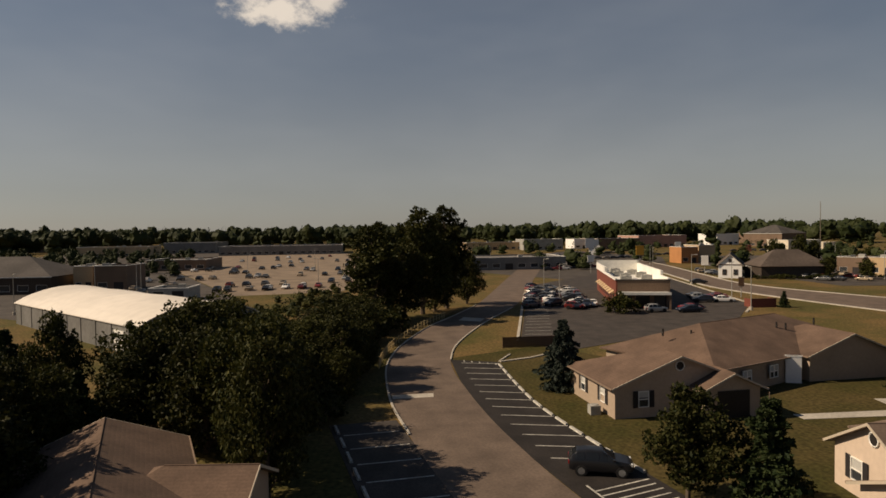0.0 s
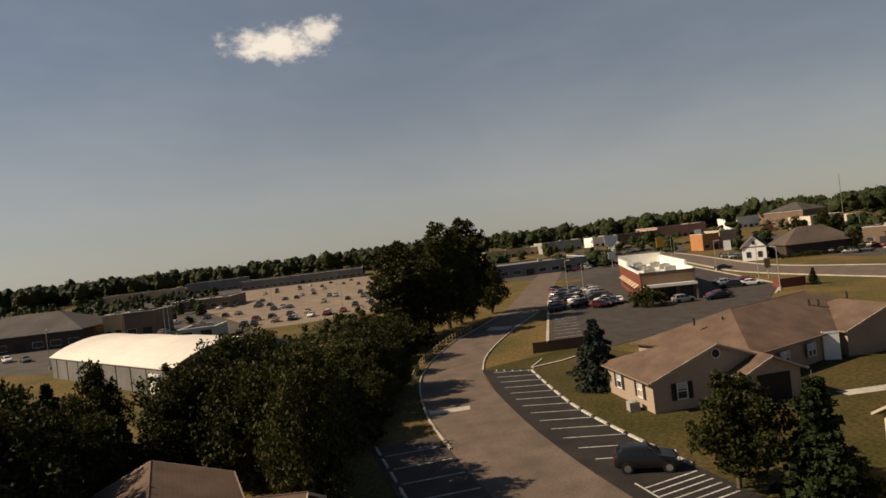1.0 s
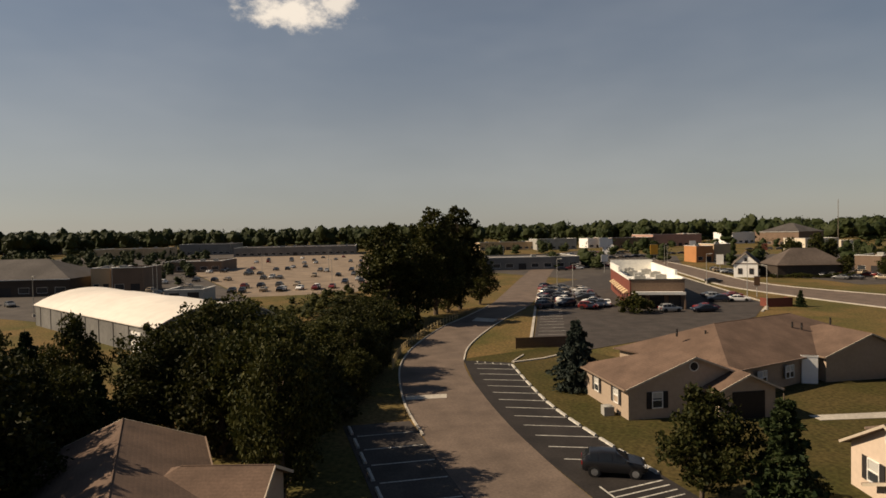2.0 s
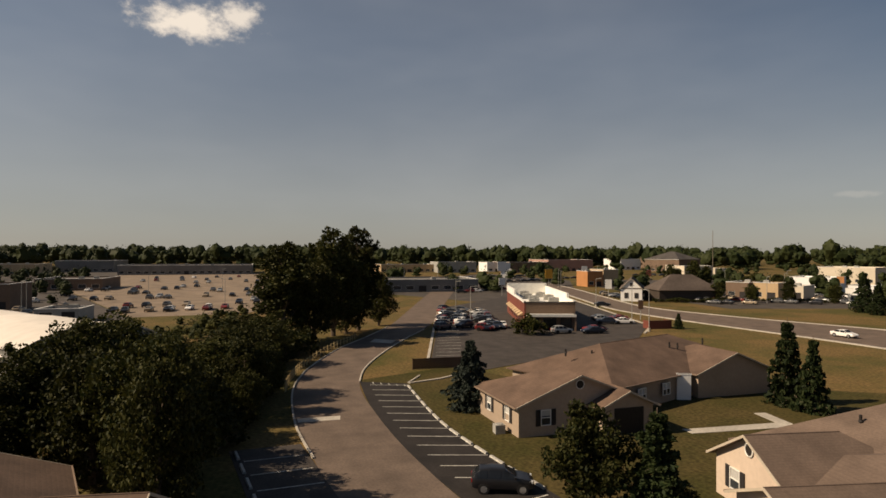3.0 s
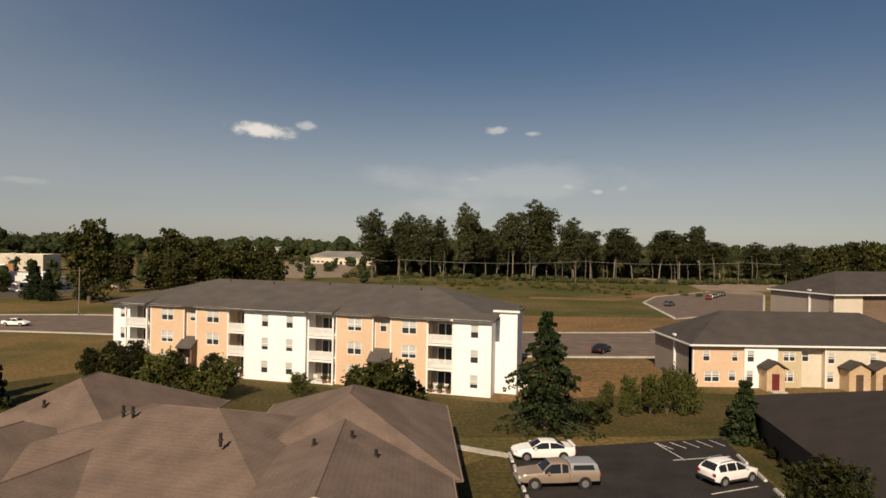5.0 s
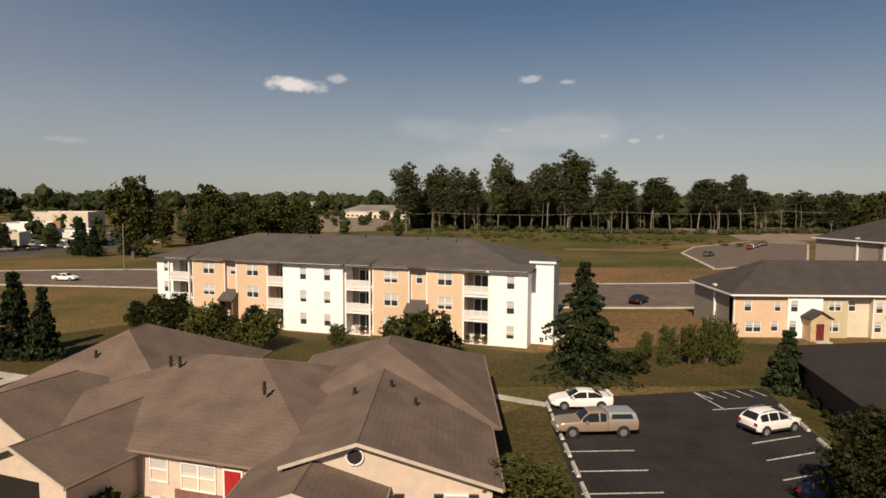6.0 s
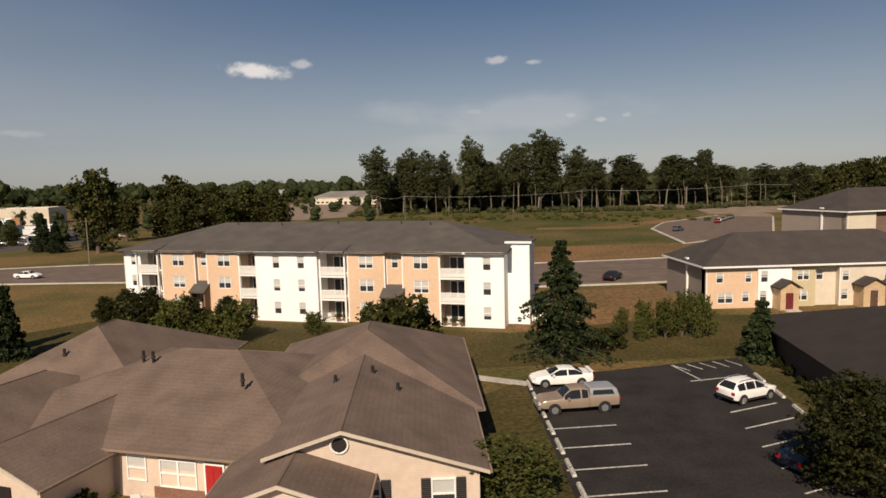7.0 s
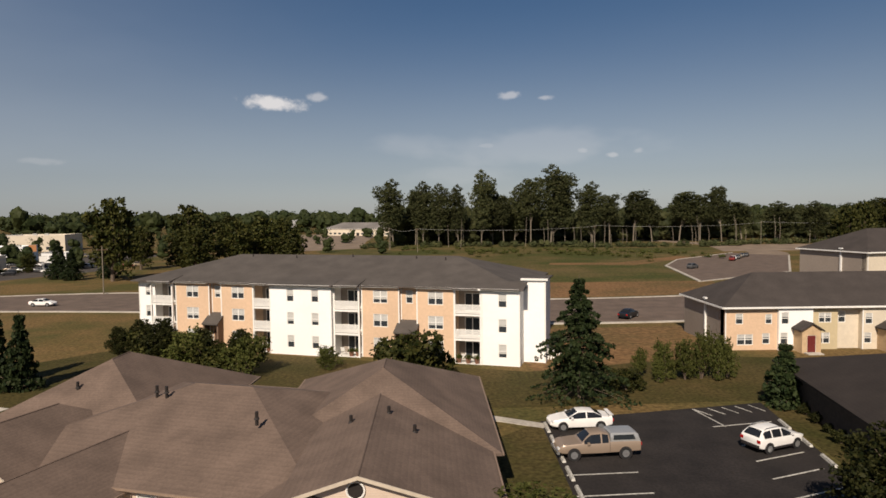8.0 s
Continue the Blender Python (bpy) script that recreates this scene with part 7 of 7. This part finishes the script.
garden_chair(-23.4, 27.4, 200), garden_chair(-21.6, 27.0, 170), garden_chair(-15.6, 31.0, 190)
planter(-20.4, 27.2), planter(-17.0, 31.4), planter(-11.3, 29.6), planter(-24.6, 28.0, 1.2)
MA = pose(-41.0, 83.6, 0, 0, 0, -17.2)
for u, v in ((18.6, -.1), (29.6, .2), (44.4, .1), (45.6, .4), (3.6, .2)):
    p = MA @ Vector((u, v, 0))
    garden_chair(p.x, p.y, 160 + u * 7 % 50)
for u, v in ((19.8, -.3), (30.8, -.2), (31.5, .1), (43.9, -.3), (45.0, -.35), (46.0, -.3), (5.2, -.2)):
    p = MA @ Vector((u, v, 0))
    planter(p.x, p.y, 1.3)
for x, y, sz in ((-26.5, 29.2, .45), (-18.6, 30.4, .5), (-9.6, 24.6, .4), (-29.5, 31.0, .5)):
    plant(*BUSH_S, x, y, sz, x * 13 % 360, name="shrub", label="low green shrub beside a porch", category="shrub", group="shrubs by the porches")
for k in range(9):
    plant(*BUSH_D, 25.05 + k * 0.40, 34.0 + k * 2.1, 0.34 + 0.06 * math.sin(k * 4), k * 50, name="shrub", label="dark clipped shrub along the shaded wall", category="shrub", group="shrubs along the wall")

# fence beside the apartment building
rf = thing("picket_fence", pose(8.6, 72.0, 0, 0, 0, -17), "short white picket fence beside the apartment building", "fence")
for i in range(14):
    part("picket", Shape().box(i * .3, i * .3 + .14, 0, .04, .05, 1.3), TRIM, rf)
for z in (.3, 1.0):
    part("rail", Shape().box(0, 4.1, .04, .09, z, z + .1), TRIM, rf)

# ---------------------------------------------------------------- woods beyond the street
rng = np.random.default_rng(9)
spots = []
for i in range(330):
    t = rng.uniform(0, 1) ** 1.3
    x = -28 + 282 * t
    spots.append((x, 352 + 30 * t + rng.uniform(-4, 70), rng.uniform(15, 24) * (1.08 - .22 * t), rng.uniform(5, 9)))
woods("tall_woods", spots, 0.45, 260, "tall dark woods behind the meadow", trunks=False, seed=8, leaves=WOODS_EDGE)
spots = []
for i in range(150):
    t = rng.uniform(0, 1)
    spots.append((-44 + 280 * t, 322 + 12 * math.sin(t * 9) - 8 * t + rng.uniform(-5, 9), rng.uniform(1.0, 3.2), rng.uniform(1.8, 3.6)))
woods("undergrowth", spots, 0.5, 130, "low bushy undergrowth along the edge of the woods", trunks=False, seed=12, leaves=WOODS_EDGE)
FAR = ("far_tree", lambda: broad_tree(31, 30, 8.0, 10500, 0.36, 0.28, 0.36, 30, bark=BARK_PALE, leaves=WOODS_EDGE, clump=(0.22, 0.42), vase=True))
FAR2 = ("far_tree2", lambda: broad_tree(32, 30, 8.0, 11000, 0.36, 0.28, 0.16, 30, bark=BARK_PALE, leaves=WOODS_EDGE, clump=(0.24, 0.46), vase=True))
for x, y, h, w in ((-26.4, 339.5, 34.2, 15.5), (-10.5, 344, 33.0, 14), (-2, 338, 31.5, 14), (8.5, 340.4, 31.1, 11), (20.7, 337, 38.0, 13), (33.1, 342, 25.8, 13), (47.0, 337.3, 34.8, 15), (56.9, 333, 40.0, 20), (65.5, 338, 36.4, 13),
                   (78.4, 331.2, 31.4, 15), (91, 345, 26.0, 14), (107.5, 357, 28.1, 16), (119.6, 361, 24.4, 15), (133.1, 356.1, 27.2, 17), (143.3, 352.1, 25.9, 15), (153.5, 347.8, 29.7, 12), (163.8, 346, 21.2, 18),
                   (178.6, 338, 20.8, 18), (194, 329, 20.6, 15), (206, 322, 19.5, 17), (216, 316, 21.6, 15), (-15, 352, 29, 14), (28, 352, 30, 15), (40, 352, 29, 13), (230, 306, 20, 16), (246, 296, 20, 18)):
    plant(*(FAR if int(x) % 2 else FAR2), x, y, w / 12.2, x * 41 % 360, label="tall tree with a high dark crown on pale limbs", group="tall trees beyond the meadow", tall=h / 29.0)
edge = thing("tree_trunks", pose(0, 0, 0), "pale bare trunks at the edge of the woods", "tree trunks", kind="stuff")
bare = Shape()
for k in range(30):
    t = rng.uniform(0, 1)
    x, y, h = -28 + 230 * t, 327 + rng.uniform(-5, 6), rng.uniform(10, 19)
    a = rng.uniform(-.05, .05)
    bare.tube([(x, y, 0), (x + a * h * .5, y, h * .45), (x + a * h, y + 2, h * .8)], [.15, .11, .05], 5)
part("trunks", bare, BARK_PALE, edge)
BIGF = ("big_far", lambda: broad_tree(8, 12, 5.0, 4500, 0.34, 0.36, 0.06, 26))
for key, x, y, s, tall in ((BIGF, -88, 168, 1.5, 1.85), (BIGF, -84, 212, 1.5, 1.75), (BIGF, -76, 230, 1.6, 1.45), (BIGF, -70, 178, 1.3, 1.15), (BIGF, -62, 188, 1.3, 1.3), (BIGF, -56, 200, 1.5, 1.4), (BIGF, -46, 196, 1.3, 1.0),
                           (BIGF, -78, 190, 1.2, 1.1), (BIGF, 116, 182, 1.1, 1.5), (BIGF, 126, 190, 1.2, 1.62), (BIGF, 137, 196, 1.3, 1.7), (BIGF, 149, 206, 1.4, 1.75), (BIGF, 162, 214, 1.4, 1.8), (BIGF, -98, 205, 1.1, 1.2), (BIGF, -92, 236, 1.5, 1.6), (BIGF, -60, 236, 1.5, 1.35)):
    plant(*key, x, y, s, x * 37 % 360, group="trees beyond the street", tall=tall)
for x, y, s in ((-107, 176, 1.0), (-101, 172, 0.8), (-94, 178, 0.9)):
    plant(*SPRUCE, x, y, s, 10, name="conifer", label="dark conifer beyond the street", category="conifer", group="conifers beyond the street")
spots = []
rng = np.random.default_rng(14)
for i in range(230):
    a = radians(rng.uniform(5, 118) + 90)
    d = rng.uniform(240, 620)
    if -60 < d * math.sin(a) < 75:
        continue
    spots.append((d * math.cos(a), d * math.sin(a), rng.uniform(5, 10), rng.uniform(3, 6)))
woods("town_trees", spots, 0.42, 160, "scattered dark trees between the shops", trunks=False, seed=15)
spots = []
for i in range(95):
    t = rng.uniform(0, 1)
    spots.append((-215 - 280 * t, -34 - 16 * t + rng.uniform(-75, 12), rng.uniform(2.5, 7.5), rng.uniform(2.0, 5.0)))
woods("yard_trees", spots, 0.42, 150, "scattered dark trees among the yards and sheds", trunks=False, seed=17)
spots = []
for i in range(46):
    t = rng.uniform(0, 1)
    spots.append((-108 - 62 * t, -3 + 20 * t + rng.uniform(-5, 7), rng.uniform(0.7, 2.4), rng.uniform(1.2, 2.6)))
woods("lot_brush", spots, 0.45, 120, "low dark brush on the verge of the shopping lot", trunks=False, seed=19, leaves=LEAF)
# hedge of small dark bushes before the far lot
for k in range(16):
    p = Vector((-147.0, 184.5)).lerp(Vector((-128.0, 199.5)), k / 15)
    plant(*BUSH_S, p.x, p.y + 0.6 * math.sin(k * 3), 0.42 + 0.1 * math.sin(k * 5), k * 63, name="shrub", label="small dark bush in a row along the far lot", category="shrub", group="hedge along the far lot")
for x, y, t, w, h, z, mt, lab in ((-176, 146, 60, 2.2, 3.2, 3.5, TRIM, "white pylon sign on a pole"), (-188, 196, 40, 2.6, 1.8, 5, RED_WALL, "red pylon sign on a pole"), (-268, 206, 70, 3, 3, 6, TRIM, "white pylon sign on a pole"), (-150, 232, 20, 2.4, 2.4, 5, ORANGE_WALL, "orange pylon sign on a pole"),
                                  (-320, 190, 75, 4, 3, 7, TRIM, "white pylon sign on a pole"), (-232, 216, 60, 2.4, 3, 5, RED_WALL, "red pylon sign on a pole"), (-120, 190, 20, 2, 1.6, 4, TRIM, "white pylon sign on a pole")):
    sign(x, y, t, w, h, z, mt, lab, "pylon_sign")
# dark trees round the inn
for x, y, s, tall in ((-150, 170, 0.6, 0.55), (-143, 177, 0.55, 0.5), (-138, 187, 0.6, 0.6), (-172, 170, 0.66, 1.0), (-168, 178, 0.7, 1.12), (-166.5, 183, 0.6, 0.95), (-166, 203, 0.7, 0.62), (-158, 208, 0.7, 0.7), (-178, 180, 0.6, 0.6), (-182, 192, 0.6, 0.62), (-196, 176, 0.6, 0.6), (-174, 216, 0.8, 0.7), (-214, 196, 0.7, 0.65), (-131, 201, 0.6, 0.5), (-224, 226, 0.8, 0.7)):
    plant(*BIGF, x, y, s, x * 19 % 360, label="small dark leafy tree among the shops", group="trees among the shops", tall=tall)
for k in range(12):
    p = Vector((-157.0, 149.5)).lerp(Vector((-145.5, 168.5)), k / 11)
    plant(*BUSH_S, p.x, p.y, 0.48 + 0.12 * math.sin(k * 5), k * 71, name="shrub", label="dark bush in a row before the inn", category="shrub", group="hedge before the inn")
# low brush and a strip of turned earth on the meadow
spots = []
rng = np.random.default_rng(21)
for i in range(110):
    t = rng.uniform(0, 1)
    spots.append((-20 + 120 * t, 296 - 46 * t + rng.normal() * 16, rng.uniform(0.5, 1.8), rng.uniform(1.2, 3.2)))
woods("meadow_brush", spots, 0.5, 60, "low olive brush scattered over the meadow", trunks=False, seed=22, leaves=LEAF_LIGHT, cores=1)
patch("earth_strip", [(34, 206), (60, 200), (92, 232), (88, 240), (58, 212), (36, 214)], EARTH, 0.034, "strip of turned brown earth on the meadow")
